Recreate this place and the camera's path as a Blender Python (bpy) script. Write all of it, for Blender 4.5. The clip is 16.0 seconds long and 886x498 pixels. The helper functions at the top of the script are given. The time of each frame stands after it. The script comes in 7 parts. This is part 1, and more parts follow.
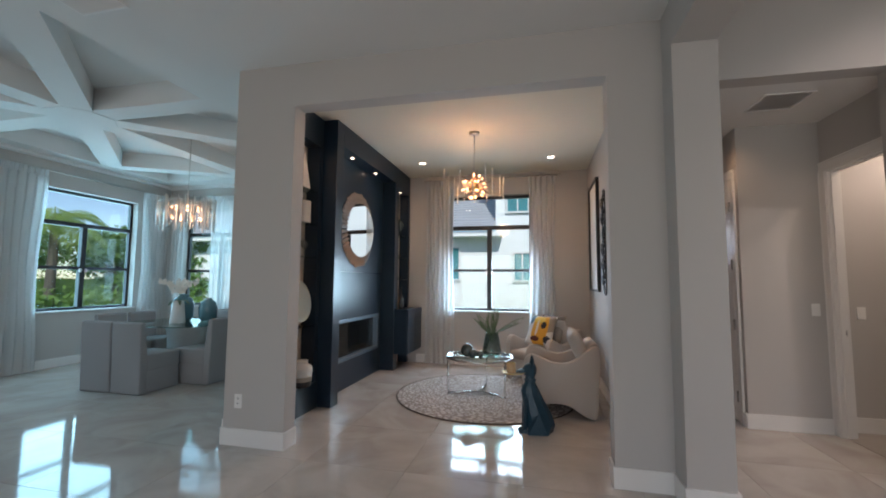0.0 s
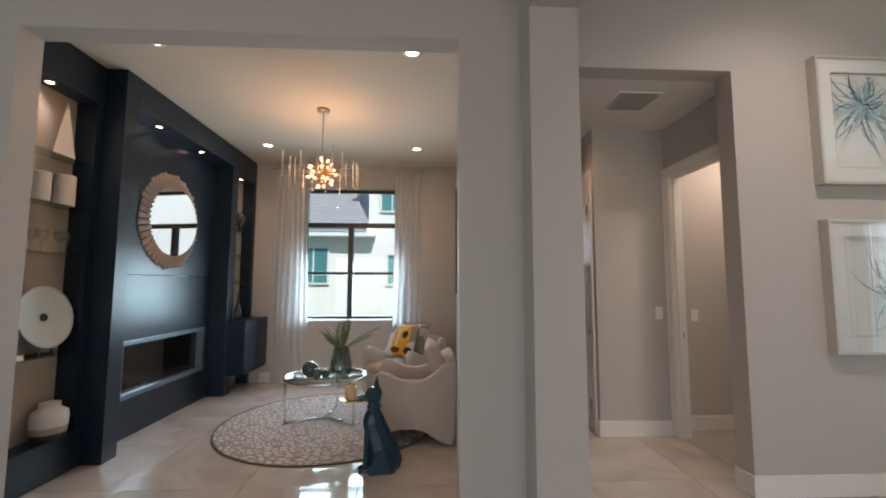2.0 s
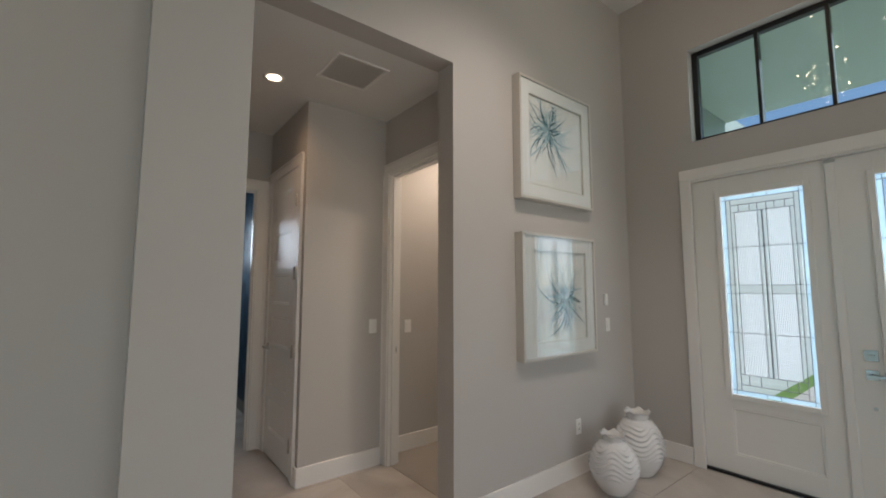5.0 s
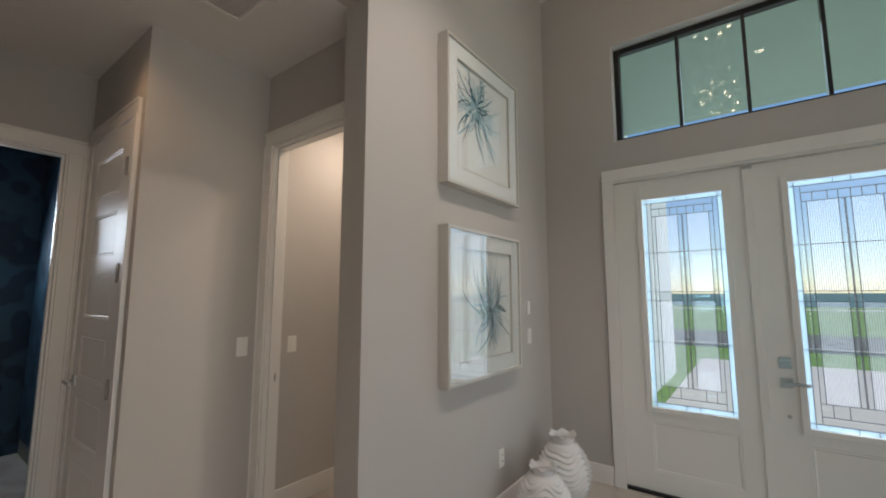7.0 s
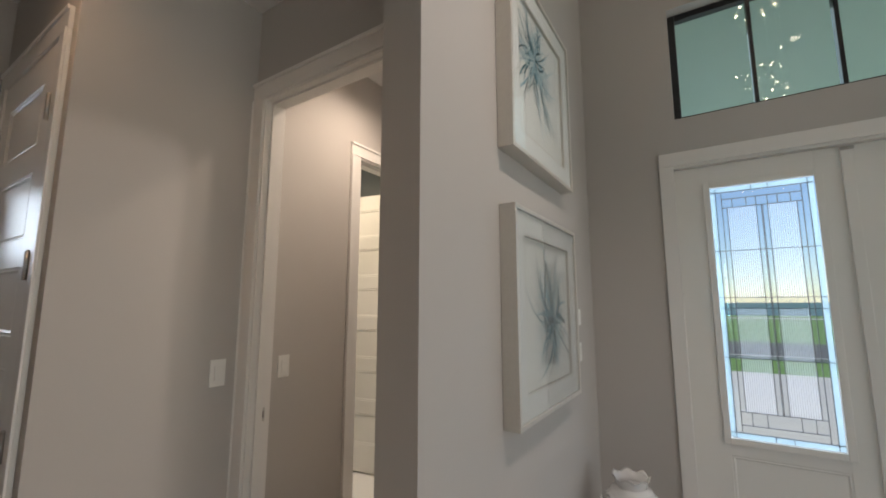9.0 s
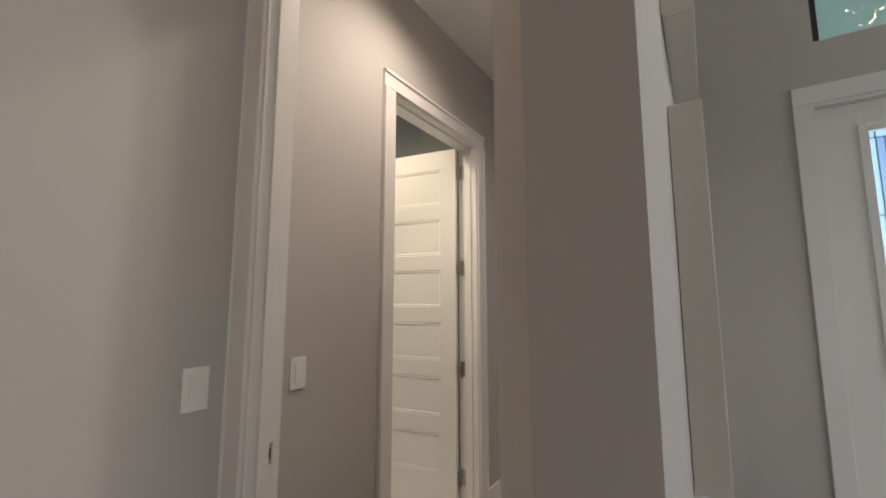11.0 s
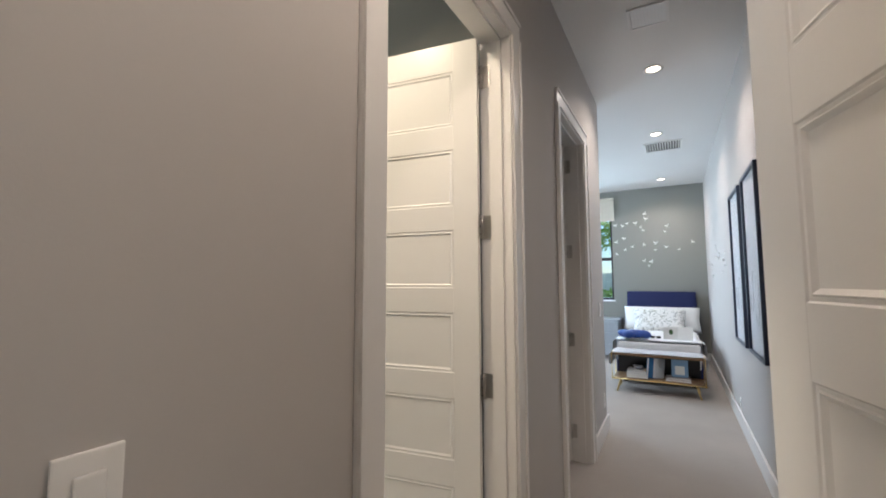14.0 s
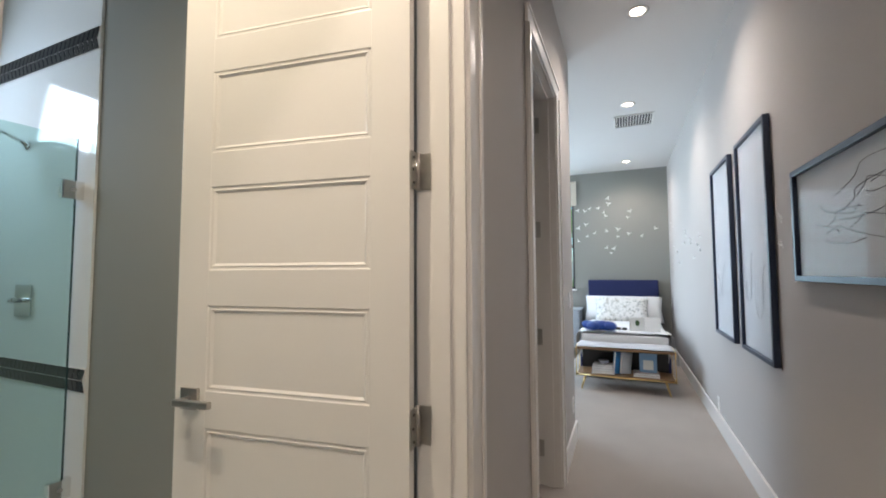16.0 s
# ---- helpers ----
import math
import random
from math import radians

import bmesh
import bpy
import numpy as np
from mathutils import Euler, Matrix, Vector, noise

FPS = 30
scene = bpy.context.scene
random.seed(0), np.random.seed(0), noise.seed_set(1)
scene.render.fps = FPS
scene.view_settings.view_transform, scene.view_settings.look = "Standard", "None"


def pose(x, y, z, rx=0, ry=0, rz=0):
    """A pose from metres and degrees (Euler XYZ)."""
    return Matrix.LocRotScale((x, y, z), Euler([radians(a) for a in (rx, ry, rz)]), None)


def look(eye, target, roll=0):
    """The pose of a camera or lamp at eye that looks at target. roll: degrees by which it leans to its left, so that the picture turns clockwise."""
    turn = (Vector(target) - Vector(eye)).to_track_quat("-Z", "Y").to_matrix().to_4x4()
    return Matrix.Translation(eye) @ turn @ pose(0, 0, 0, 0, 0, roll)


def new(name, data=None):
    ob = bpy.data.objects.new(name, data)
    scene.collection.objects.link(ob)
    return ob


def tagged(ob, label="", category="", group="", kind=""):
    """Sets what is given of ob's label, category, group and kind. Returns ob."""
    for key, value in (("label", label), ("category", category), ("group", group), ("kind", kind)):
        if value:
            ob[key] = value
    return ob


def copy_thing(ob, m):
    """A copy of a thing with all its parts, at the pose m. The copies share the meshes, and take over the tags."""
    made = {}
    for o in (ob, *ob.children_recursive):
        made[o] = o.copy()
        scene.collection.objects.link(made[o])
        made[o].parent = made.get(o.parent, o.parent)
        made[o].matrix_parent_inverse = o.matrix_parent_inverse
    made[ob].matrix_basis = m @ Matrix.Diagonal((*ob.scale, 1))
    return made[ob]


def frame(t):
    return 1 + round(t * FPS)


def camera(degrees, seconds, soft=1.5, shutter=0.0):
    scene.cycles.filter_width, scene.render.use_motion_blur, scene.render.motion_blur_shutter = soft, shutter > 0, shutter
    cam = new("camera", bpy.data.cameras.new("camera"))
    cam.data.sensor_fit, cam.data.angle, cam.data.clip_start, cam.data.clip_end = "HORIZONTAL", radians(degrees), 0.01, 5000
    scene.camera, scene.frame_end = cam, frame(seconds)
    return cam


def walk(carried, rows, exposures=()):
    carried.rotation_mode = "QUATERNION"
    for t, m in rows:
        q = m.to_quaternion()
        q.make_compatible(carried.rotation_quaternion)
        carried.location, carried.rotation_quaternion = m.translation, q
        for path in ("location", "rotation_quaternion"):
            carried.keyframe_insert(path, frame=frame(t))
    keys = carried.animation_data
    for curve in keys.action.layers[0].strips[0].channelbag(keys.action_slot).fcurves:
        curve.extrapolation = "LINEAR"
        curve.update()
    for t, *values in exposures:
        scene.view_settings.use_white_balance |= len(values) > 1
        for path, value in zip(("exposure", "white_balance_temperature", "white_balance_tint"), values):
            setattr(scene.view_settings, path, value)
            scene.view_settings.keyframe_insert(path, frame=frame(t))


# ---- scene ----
cam = camera(93.9, 16.0, soft=1.9)
METRES, EYE, TILT, LEAN, TURN = 5.75, 1.365, 0.0, 0.0, 13.0
ROWS = [
    (0.0, 0.0, 0.0, 0.0, -0.04, 4.52, -0.46),
    (0.5, 0.0205, 0.0281, 0.0039, -3.1, 4.5, -0.32),
    (1.0, 0.0402, 0.0552, 0.0049, -6.74, 4.65, -0.23),
    (1.5, 0.0591, 0.0828, 0.0051, -10.93, 4.69, -0.12),
    (2.0, 0.0764, 0.1112, 0.0052, -15.76, 4.93, -0.12),
    (2.5, 0.0968, 0.133, 0.0072, -21.11, 4.96, -0.07),
    (3.0, 0.1189, 0.1475, 0.0067, -26.87, 5.01, -0.03),
    (3.5, 0.1423, 0.161, 0.0099, -32.95, 5.08, -0.05),
    (4.0, 0.1609, 0.1767, 0.0144, -39.26, 5.23, -0.08),
    (4.5, 0.1784, 0.1939, 0.0151, -45.39, 5.28, -0.09),
    (5.0, 0.1976, 0.2156, 0.0142, -51.04, 5.42, -0.02),
    (7.5, 0.3008, 0.3228, 0.0127, -68.25, 6.89, -0.02),
    (8.0, 0.3211, 0.3482, 0.0095, -69.39, 7.3, -0.04),
    (8.5, 0.341, 0.379, 0.0085, -70.06, 7.53, -0.04),
    (9.0, 0.3597, 0.4083, 0.0105, -70.41, 7.73, -0.0),
    (9.5, 0.381, 0.4329, 0.0088, -70.55, 7.69, -0.0),
    (10.0, 0.4073, 0.4555, 0.0049, -70.51, 7.49, 0.04),
    (12.5, 0.5356, 0.564, -0.0035, -71.18, 5.91, 0.19),
    (13.0, 0.5634, 0.5748, -0.0053, -71.9, 5.41, 0.12),
    (13.5, 0.5945, 0.5845, -0.0033, -72.78, 4.93, 0.14),
    (14.0, 0.6243, 0.5929, -0.0033, -73.83, 4.6, 0.16),
    (14.5, 0.6521, 0.6008, -0.0062, -75.12, 4.15, 0.13),
    (15.0, 0.6837, 0.6042, -0.0093, -76.51, 3.78, 0.16),
    (15.5, 0.7149, 0.6062, -0.0093, -77.98, 3.5, 0.16),
    (16.0, 0.7428, 0.6037, -0.0094, -79.51, 3.25, 0.22),
]
walk(cam, [(t, pose(0, 0, EYE, TILT, LEAN, TURN) @ pose(METRES * x, METRES * y, METRES * z, 90 + pitch, roll, yaw)) for t, x, y, z, yaw, pitch, roll in ROWS],
     exposures=[(0.0, -0.16, 6500, 22), (0.5, -0.14, 6880, 25), (1.5, -0.08, 6950, 25), (3.0, 0.0, 6750, 16), (5.0, -0.06, 6700, 16), (8.5, -0.02, 6680, 16), (10.0, -0.02, 6480, 16), (12.5, 0.18, 6120, 16), (14.0, 0.18, 6100, 16), (15.5, 0.20, 6180, 16), (16.0, 0.22, 6180, 16)])

# ---- world, sun and large lights ----
world = bpy.data.worlds.new("sky_world")
scene.world = world
world.use_nodes = True
wn = world.node_tree
sky = wn.nodes.new("ShaderNodeTexSky")
sky.sky_type = "NISHITA"
sky.sun_disc = False
sky.sun_elevation = radians(42)
sky.sun_rotation = radians(163)
sky.air_density = 1.0
sky.dust_density = 0.1
sky.ozone_density = 3.0
wn.links.new(sky.outputs[0], wn.nodes["Background"].inputs[0])
wn.nodes["Background"].inputs[1].default_value = 0.15

sun_data = bpy.data.lights.new("sun", "SUN")
sun_data.energy = 4.6
sun_data.angle = radians(0.6)
sun_data.color = (1.0, 0.95, 0.88)
sun = new("sun", sun_data)
sun.matrix_world = look((0, 0, 20), (-3.0, 10.0, 20 - 9.6))


def area_light(name, eye, target, sx, sy, watts, color):
    d = bpy.data.lights.new(name, "AREA")
    d.shape, d.size, d.size_y, d.energy, d.color = "RECTANGLE", sx, sy, watts, color
    ob = new(name, d)
    ob.matrix_world = look(eye, target)
    return ob


def lamp(name, at, watts, color, radius=0.05, spot=0, aim=None):
    d = bpy.data.lights.new(name, "SPOT" if spot else "POINT")
    d.energy, d.color, d.shadow_soft_size = watts, color, radius
    if spot:
        d.spot_size, d.spot_blend = radians(spot), 0.9
    ob = new(name, d)
    ob.matrix_world = look(at, aim or (at[0], at[1] + 0.001, at[2] - 1)) if spot else Matrix.Translation(at)
    return ob


DAY = (0.72, 0.88, 1.0)
COOL = (0.44, 0.82, 1.0)
WARM = (1.0, 0.62, 0.34)
SOFT = (1.0, 0.88, 0.74)
area_light("daylight_dining_window", (-7.52, 5.43, 1.82), (0, 5.43, 1.6), 1.5, 1.9, 74, COOL)
area_light("daylight_dining_side_window", (-7.52, 2.97, 1.82), (0, 2.97, 1.6), 1.5, 1.9, 52, COOL)
area_light("daylight_dining_far_window", (-6.15, 7.12, 1.82), (-6.15, 0, 1.6), 1.5, 1.9, 24, COOL)
area_light("daylight_study_window", (-0.8, 7.14, 1.33), (-0.8, 4.4, 0.55), 1.35, 0.85, 74, (0.60, 0.85, 1.0))
# Added fill from behind the living area; its glass doors are assumed, never in view.
area_light("rear_fill_light", (-0.1, -5.24, 1.4), (-0.1, 3.0, 1.3), 7.0, 2.5, 120, (1.0, 0.98, 0.95))
area_light("daylight_entry_glass", (4.90, 2.02, 1.9), (0, 2.02, 1.7), 1.5, 2.8, 16, DAY)
area_light("daylight_bedroom_window", (11.32, 5.69, 1.9), (7.0, 5.5, 1.2), 1.1, 1.8, 46, DAY)
# Side window is out of view, assumed from the bluish light by the bed.
area_light("daylight_bedroom_side_window", (9.2, 7.82, 1.9), (9.0, 4.0, 1.2), 2.0, 1.7, 120, DAY)
area_light("daylight_bath_window", (3.75, 7.95, 2.3), (3.75, 6.0, 1.5), 1.0, 0.6, 22, DAY)
# Added fill for the powder room, which has no window built.
area_light("powder_room_fill", (1.4, 7.55, 1.9), (1.4, 5.6, 1.0), 0.6, 0.9, 18, DAY)

# ---- materials ----
MATS = {}


def material(name, color, rough=0.6, metal=0.0, bump=0.0, scale=60.0, vary=0.06, dirt=0.05, spec=0.5, coat=0.0):
    """A surface with fine grain, broad stains and a little relief."""
    if name in MATS:
        return MATS[name]
    m = bpy.data.materials.new(name)
    m.use_nodes = True
    nt = m.node_tree
    b = nt.nodes["Principled BSDF"]
    b.inputs["Roughness"].default_value = rough
    b.inputs["Metallic"].default_value = metal
    b.inputs["Specular IOR Level"].default_value = spec
    b.inputs["Coat Weight"].default_value = coat
    co = nt.nodes.new("ShaderNodeTexCoord")
    fine = nt.nodes.new("ShaderNodeTexNoise")
    fine.inputs["Scale"].default_value = scale
    fine.inputs["Detail"].default_value = 4
    broad = nt.nodes.new("ShaderNodeTexNoise")
    broad.inputs["Scale"].default_value = 1.7
    broad.inputs["Detail"].default_value = 3
    for n in (fine, broad):
        nt.links.new(co.outputs["Object"], n.inputs["Vector"])
    add = nt.nodes.new("ShaderNodeMath")
    add.operation = "MULTIPLY_ADD"
    add.inputs[1].default_value = vary
    nt.links.new(fine.outputs["Fac"], add.inputs[0])
    mul = nt.nodes.new("ShaderNodeMath")
    mul.operation = "MULTIPLY_ADD"
    mul.inputs[1].default_value = dirt
    mul.inputs[2].default_value = 1.0 - 0.5 * (vary + dirt)
    nt.links.new(broad.outputs["Fac"], mul.inputs[0])
    nt.links.new(mul.outputs[0], add.inputs[2])
    mix = nt.nodes.new("ShaderNodeVectorMath")
    mix.operation = "SCALE"
    mix.inputs[0].default_value = color[:3]
    nt.links.new(add.outputs[0], mix.inputs["Scale"])
    nt.links.new(mix.outputs[0], b.inputs["Base Color"])
    if bump:
        bn = nt.nodes.new("ShaderNodeBump")
        bn.inputs["Strength"].default_value = bump
        bn.inputs["Distance"].default_value = 0.004
        nt.links.new(fine.outputs["Fac"], bn.inputs["Height"])
        nt.links.new(bn.outputs[0], b.inputs["Normal"])
    MATS[name] = m
    return m


def glowing(name, color, strength):
    m = bpy.data.materials.new(name)
    m.use_nodes = True
    b = m.node_tree.nodes["Principled BSDF"]
    b.inputs["Base Color"].default_value = (*color, 1)
    b.inputs["Emission Color"].default_value = (*color, 1)
    b.inputs["Emission Strength"].default_value = strength
    return m


def clear(name, tint, rough=0.0, gloss=1.0):
    """A thin pane: see-through, with gloss by Fresnel."""
    m = bpy.data.materials.new(name)
    m.use_nodes = True
    nt = m.node_tree
    nt.nodes.remove(nt.nodes["Principled BSDF"])
    tr = nt.nodes.new("ShaderNodeBsdfTransparent")
    tr.inputs[0].default_value = (*tint, 1)
    gl = nt.nodes.new("ShaderNodeBsdfGlossy")
    gl.inputs["Roughness"].default_value = rough
    fr = nt.nodes.new("ShaderNodeLayerWeight")
    fr.inputs[0].default_value = 0.5
    pw = nt.nodes.new("ShaderNodeMath")
    pw.operation = "POWER"
    pw.inputs[1].default_value = 5.0
    k = nt.nodes.new("ShaderNodeMath")
    k.operation = "MULTIPLY_ADD"
    k.inputs[1].default_value = 0.90 * min(1.0, gloss)
    k.inputs[2].default_value = min(0.4, 0.045 * gloss)
    k.use_clamp = True
    nt.links.new(fr.outputs["Facing"], pw.inputs[0])
    mx = nt.nodes.new("ShaderNodeMixShader")
    nt.links.new(pw.outputs[0], k.inputs[0])
    nt.links.new(k.outputs[0], mx.inputs[0])
    nt.links.new(tr.outputs[0], mx.inputs[1])
    nt.links.new(gl.outputs[0], mx.inputs[2])
    nt.links.new(mx.outputs[0], nt.nodes["Material Output"].inputs[0])
    return m


def marble(name):
    """Polished cream marble tile with soft veins."""
    m = bpy.data.materials.new(name)
    m.use_nodes = True
    nt = m.node_tree
    b = nt.nodes["Principled BSDF"]
    co = nt.nodes.new("ShaderNodeTexCoord")
    info = nt.nodes.new("ShaderNodeObjectInfo")
    off = nt.nodes.new("ShaderNodeVectorMath")
    off.operation = "MULTIPLY_ADD"
    off.inputs[1].default_value = (37, 53, 11)
    nt.links.new(info.outputs["Random"], off.inputs[0])
    nt.links.new(co.outputs["Object"], off.inputs[2])
    vein = nt.nodes.new("ShaderNodeTexNoise")
    vein.inputs["Scale"].default_value = 1.6
    vein.inputs["Detail"].default_value = 8
    vein.inputs["Distortion"].default_value = 1.4
    nt.links.new(off.outputs[0], vein.inputs["Vector"])
    ramp = nt.nodes.new("ShaderNodeValToRGB")
    ramp.color_ramp.elements[0].position, ramp.color_ramp.elements[0].color = 0.32, (0.46, 0.41, 0.37, 1)
    ramp.color_ramp.elements[1].position, ramp.color_ramp.elements[1].color = 0.66, (0.58, 0.54, 0.50, 1)
    e = ramp.color_ramp.elements.new(0.5)
    e.color = (0.53, 0.485, 0.44, 1)
    nt.links.new(vein.outputs["Fac"], ramp.inputs[0])
    nt.links.new(ramp.outputs[0], b.inputs["Base Color"])
    b.inputs["Roughness"].default_value = 0.06
    return m


WALL = material("greige_paint", (0.50, 0.475, 0.45), 0.75, bump=0.05, scale=220, vary=0.03, dirt=0.04, spec=0.25)
ACCENT = material("sage_grey_paint", (0.27, 0.27, 0.245), 0.8, bump=0.05, scale=220, vary=0.03, dirt=0.04, spec=0.25)
CREAM = material("cream_ceiling_paint", (0.68, 0.65, 0.56), 0.85, bump=0.08, scale=150, vary=0.03, dirt=0.03, spec=0.2)
CEIL = material("ceiling_paint", (0.74, 0.73, 0.71), 0.85, bump=0.08, scale=150, vary=0.03, dirt=0.03, spec=0.2)
TRIM = material("white_trim_paint", (0.78, 0.76, 0.73), 0.32, bump=0.02, scale=120, vary=0.02, dirt=0.03)
DOORW = material("white_door_paint", (0.80, 0.78, 0.74), 0.30, bump=0.02, scale=120, vary=0.02, dirt=0.03)
NAVY = material("navy_lacquer", (0.007, 0.020, 0.038), 0.30, bump=0.03, scale=160, vary=0.15, dirt=0.1)
MARBLE = marble("cream_marble")
GROUT = material("grout", (0.40, 0.36, 0.32), 0.6)
CARPET = material("grey_carpet", (0.42, 0.38, 0.34), 0.95, bump=0.9, scale=420, vary=0.35, dirt=0.30, spec=0.1)
BLACKM = material("black_aluminium", (0.012, 0.012, 0.013), 0.35, vary=0.1)
NICKEL = material("brushed_nickel", (0.55, 0.53, 0.50), 0.28, 1.0, vary=0.1)
CHROME = material("chrome", (0.80, 0.80, 0.80), 0.08, 1.0, vary=0.02)
BRASS = material("brass", (0.75, 0.55, 0.24), 0.28, 1.0, vary=0.1)
GLASS = clear("window_glass", (0.90, 0.985, 0.985))
ARTGLASS = clear("picture_glass", (0.97, 0.98, 0.98), 0.0, 0.07)
FOYERGLASS = clear("foyer_picture_glass", (0.96, 0.98, 0.98), 0.0, 2.4)
DULLGLASS = clear("low_glare_picture_glass", (0.96, 0.98, 0.98), 0.0, 0.35)
PLASTIC = material("white_plastic", (0.80, 0.79, 0.76), 0.35, vary=0.02, dirt=0.02)
WINWHITE = material("white_reveal", (0.75, 0.74, 0.71), 0.5, vary=0.03)
STUCCO = material("white_stucco", (0.84, 0.84, 0.82), 0.9, bump=0.3, scale=90, vary=0.05, dirt=0.06)
GRASS = material("lawn", (0.10, 0.20, 0.04), 0.95, bump=1.0, scale=60, vary=0.6, dirt=0.3)
ASPHALT = material("asphalt", (0.07, 0.07, 0.07), 0.9, bump=0.4, scale=90, vary=0.3)
CONCRETE = material("pale_concrete", (0.42, 0.41, 0.39), 0.85, bump=0.3, scale=60, vary=0.15)
BULB = glowing("warm_bulb", (1.0, 0.50, 0.24), 8.0)
DISC = glowing("downlight_glow", (1.0, 0.80, 0.58), 10.0)

# ---- mesh helpers ----


def box_bm(x0, x1, y0, y1, z0, z1, bevel=0.0, bm=None):
    bm = bm or bmesh.new()
    v = [bm.verts.new((x, y, z)) for z in (z0, z1) for x, y in ((x0, y0), (x1, y0), (x1, y1), (x0, y1))]
    fs = [bm.faces.new([v[i] for i in q]) for q in ((3, 2, 1, 0), (4, 5, 6, 7), (0, 1, 5, 4), (1, 2, 6, 5), (2, 3, 7, 6), (3, 0, 4, 7))]
    if bevel:
        es = {e for f in fs for e in f.edges}
        bmesh.ops.bevel(bm, geom=list(es), offset=bevel, segments=2, profile=0.6, affect="EDGES")
    return bm


def lathe_bm(profile, seg=32, bm=None, cx=0.0, cy=0.0):
    """Turn (radius, z) pairs about z."""
    bm = bm or bmesh.new()
    rings = []
    for r, z in profile:
        if r < 1e-5:
            rings.append([bm.verts.new((cx, cy, z))])
        else:
            rings.append([bm.verts.new((cx + r * math.cos(2 * math.pi * i / seg), cy + r * math.sin(2 * math.pi * i / seg), z)) for i in range(seg)])
    for a, b in zip(rings, rings[1:]):
        for i in range(seg):
            j = (i + 1) % seg
            if len(a) == 1 and len(b) == 1:
                continue
            if len(a) == 1:
                bm.faces.new((a[0], b[j], b[i]))
            elif len(b) == 1:
                bm.faces.new((a[i], a[j], b[0]))
            else:
                bm.faces.new((a[i], a[j], b[j], b[i]))
    for f in bm.faces:
        f.smooth = True
    return bm


def tube_bm(points, radius, seg=10, bm=None, closed=False, radii=None):
    """A round bar along points."""
    bm = bm or bmesh.new()
    pts = [Vector(p) for p in points]
    rings = []
    n = len(pts)
    for k, p in enumerate(pts):
        a = pts[(k - 1) % n] if closed or k else pts[0]
        c = pts[(k + 1) % n] if closed or k < n - 1 else pts[-1]
        d = (c - a).normalized()
        up = Vector((0, 0, 1)) if abs(d.z) < 0.9 else Vector((1, 0, 0))
        s = d.cross(up).normalized()
        u = s.cross(d)
        r = radii[k] if radii else radius
        rings.append([bm.verts.new(p + r * (math.cos(2 * math.pi * i / seg) * s + math.sin(2 * math.pi * i / seg) * u)) for i in range(seg)])
    pairs = list(zip(rings, rings[1:])) + ([(rings[-1], rings[0])] if closed else [])
    for a, b in pairs:
        for i in range(seg):
            f = bm.faces.new((a[i], a[(i + 1) % seg], b[(i + 1) % seg], b[i]))
            f.smooth = True
    if not closed:
        bm.faces.new(list(reversed(rings[0])))
        bm.faces.new(rings[-1])
    return bm


def prism_bm(outline, depth, axis="y", at=0.0, bm=None):
    """Push a flat outline of (u, z) pairs through depth along x, y or z."""
    bm = bm or bmesh.new()

    def spot(u, w, d):
        return (u, d, w) if axis == "y" else (d, u, w) if axis == "x" else (u, w, d)
    a = [bm.verts.new(spot(u, w, at)) for u, w in outline]
    b = [bm.verts.new(spot(u, w, at + depth)) for u, w in outline]
    n = len(a)
    bm.faces.new(a)
    bm.faces.new(list(reversed(b)))
    for i in range(n):
        bm.faces.new((a[i], b[i], b[(i + 1) % n], a[(i + 1) % n]))
    bmesh.ops.recalc_face_normals(bm, faces=bm.faces)
    return bm


def mesh_of(name, bm, mat):
    me = bpy.data.meshes.new(name)
    bmesh.ops.recalc_face_normals(bm, faces=bm.faces)
    bm.to_mesh(me)
    bm.free()
    me.materials.append(mat)
    return me


def thing(name, label, category, at=(0, 0, 0), turn=0.0, group="", kind=""):
    ob = new(name)
    ob.empty_display_size = 0.1
    ob.matrix_world = pose(*at, 0, 0, turn)
    return tagged(ob, label, category, group, kind)


def part(name, bm, mat, parent, label="", m=None):
    ob = new(name, mesh_of(name, bm, mat))
    ob.parent = parent
    if m is not None:
        ob.matrix_basis = m
    return tagged(ob, label)


def solid(name, bm, mat, label="", category="", group="", kind="", m=None):
    ob = new(name, mesh_of(name, bm, mat))
    if m is not None:
        ob.matrix_world = m
    return tagged(ob, label, category, group, kind)


def slab(name, x0, x1, y0, y1, z0, z1, mat, label, category="wall"):
    return solid(name, box_bm(x0, x1, y0, y1, z0, z1), mat, label, category, kind="structure")


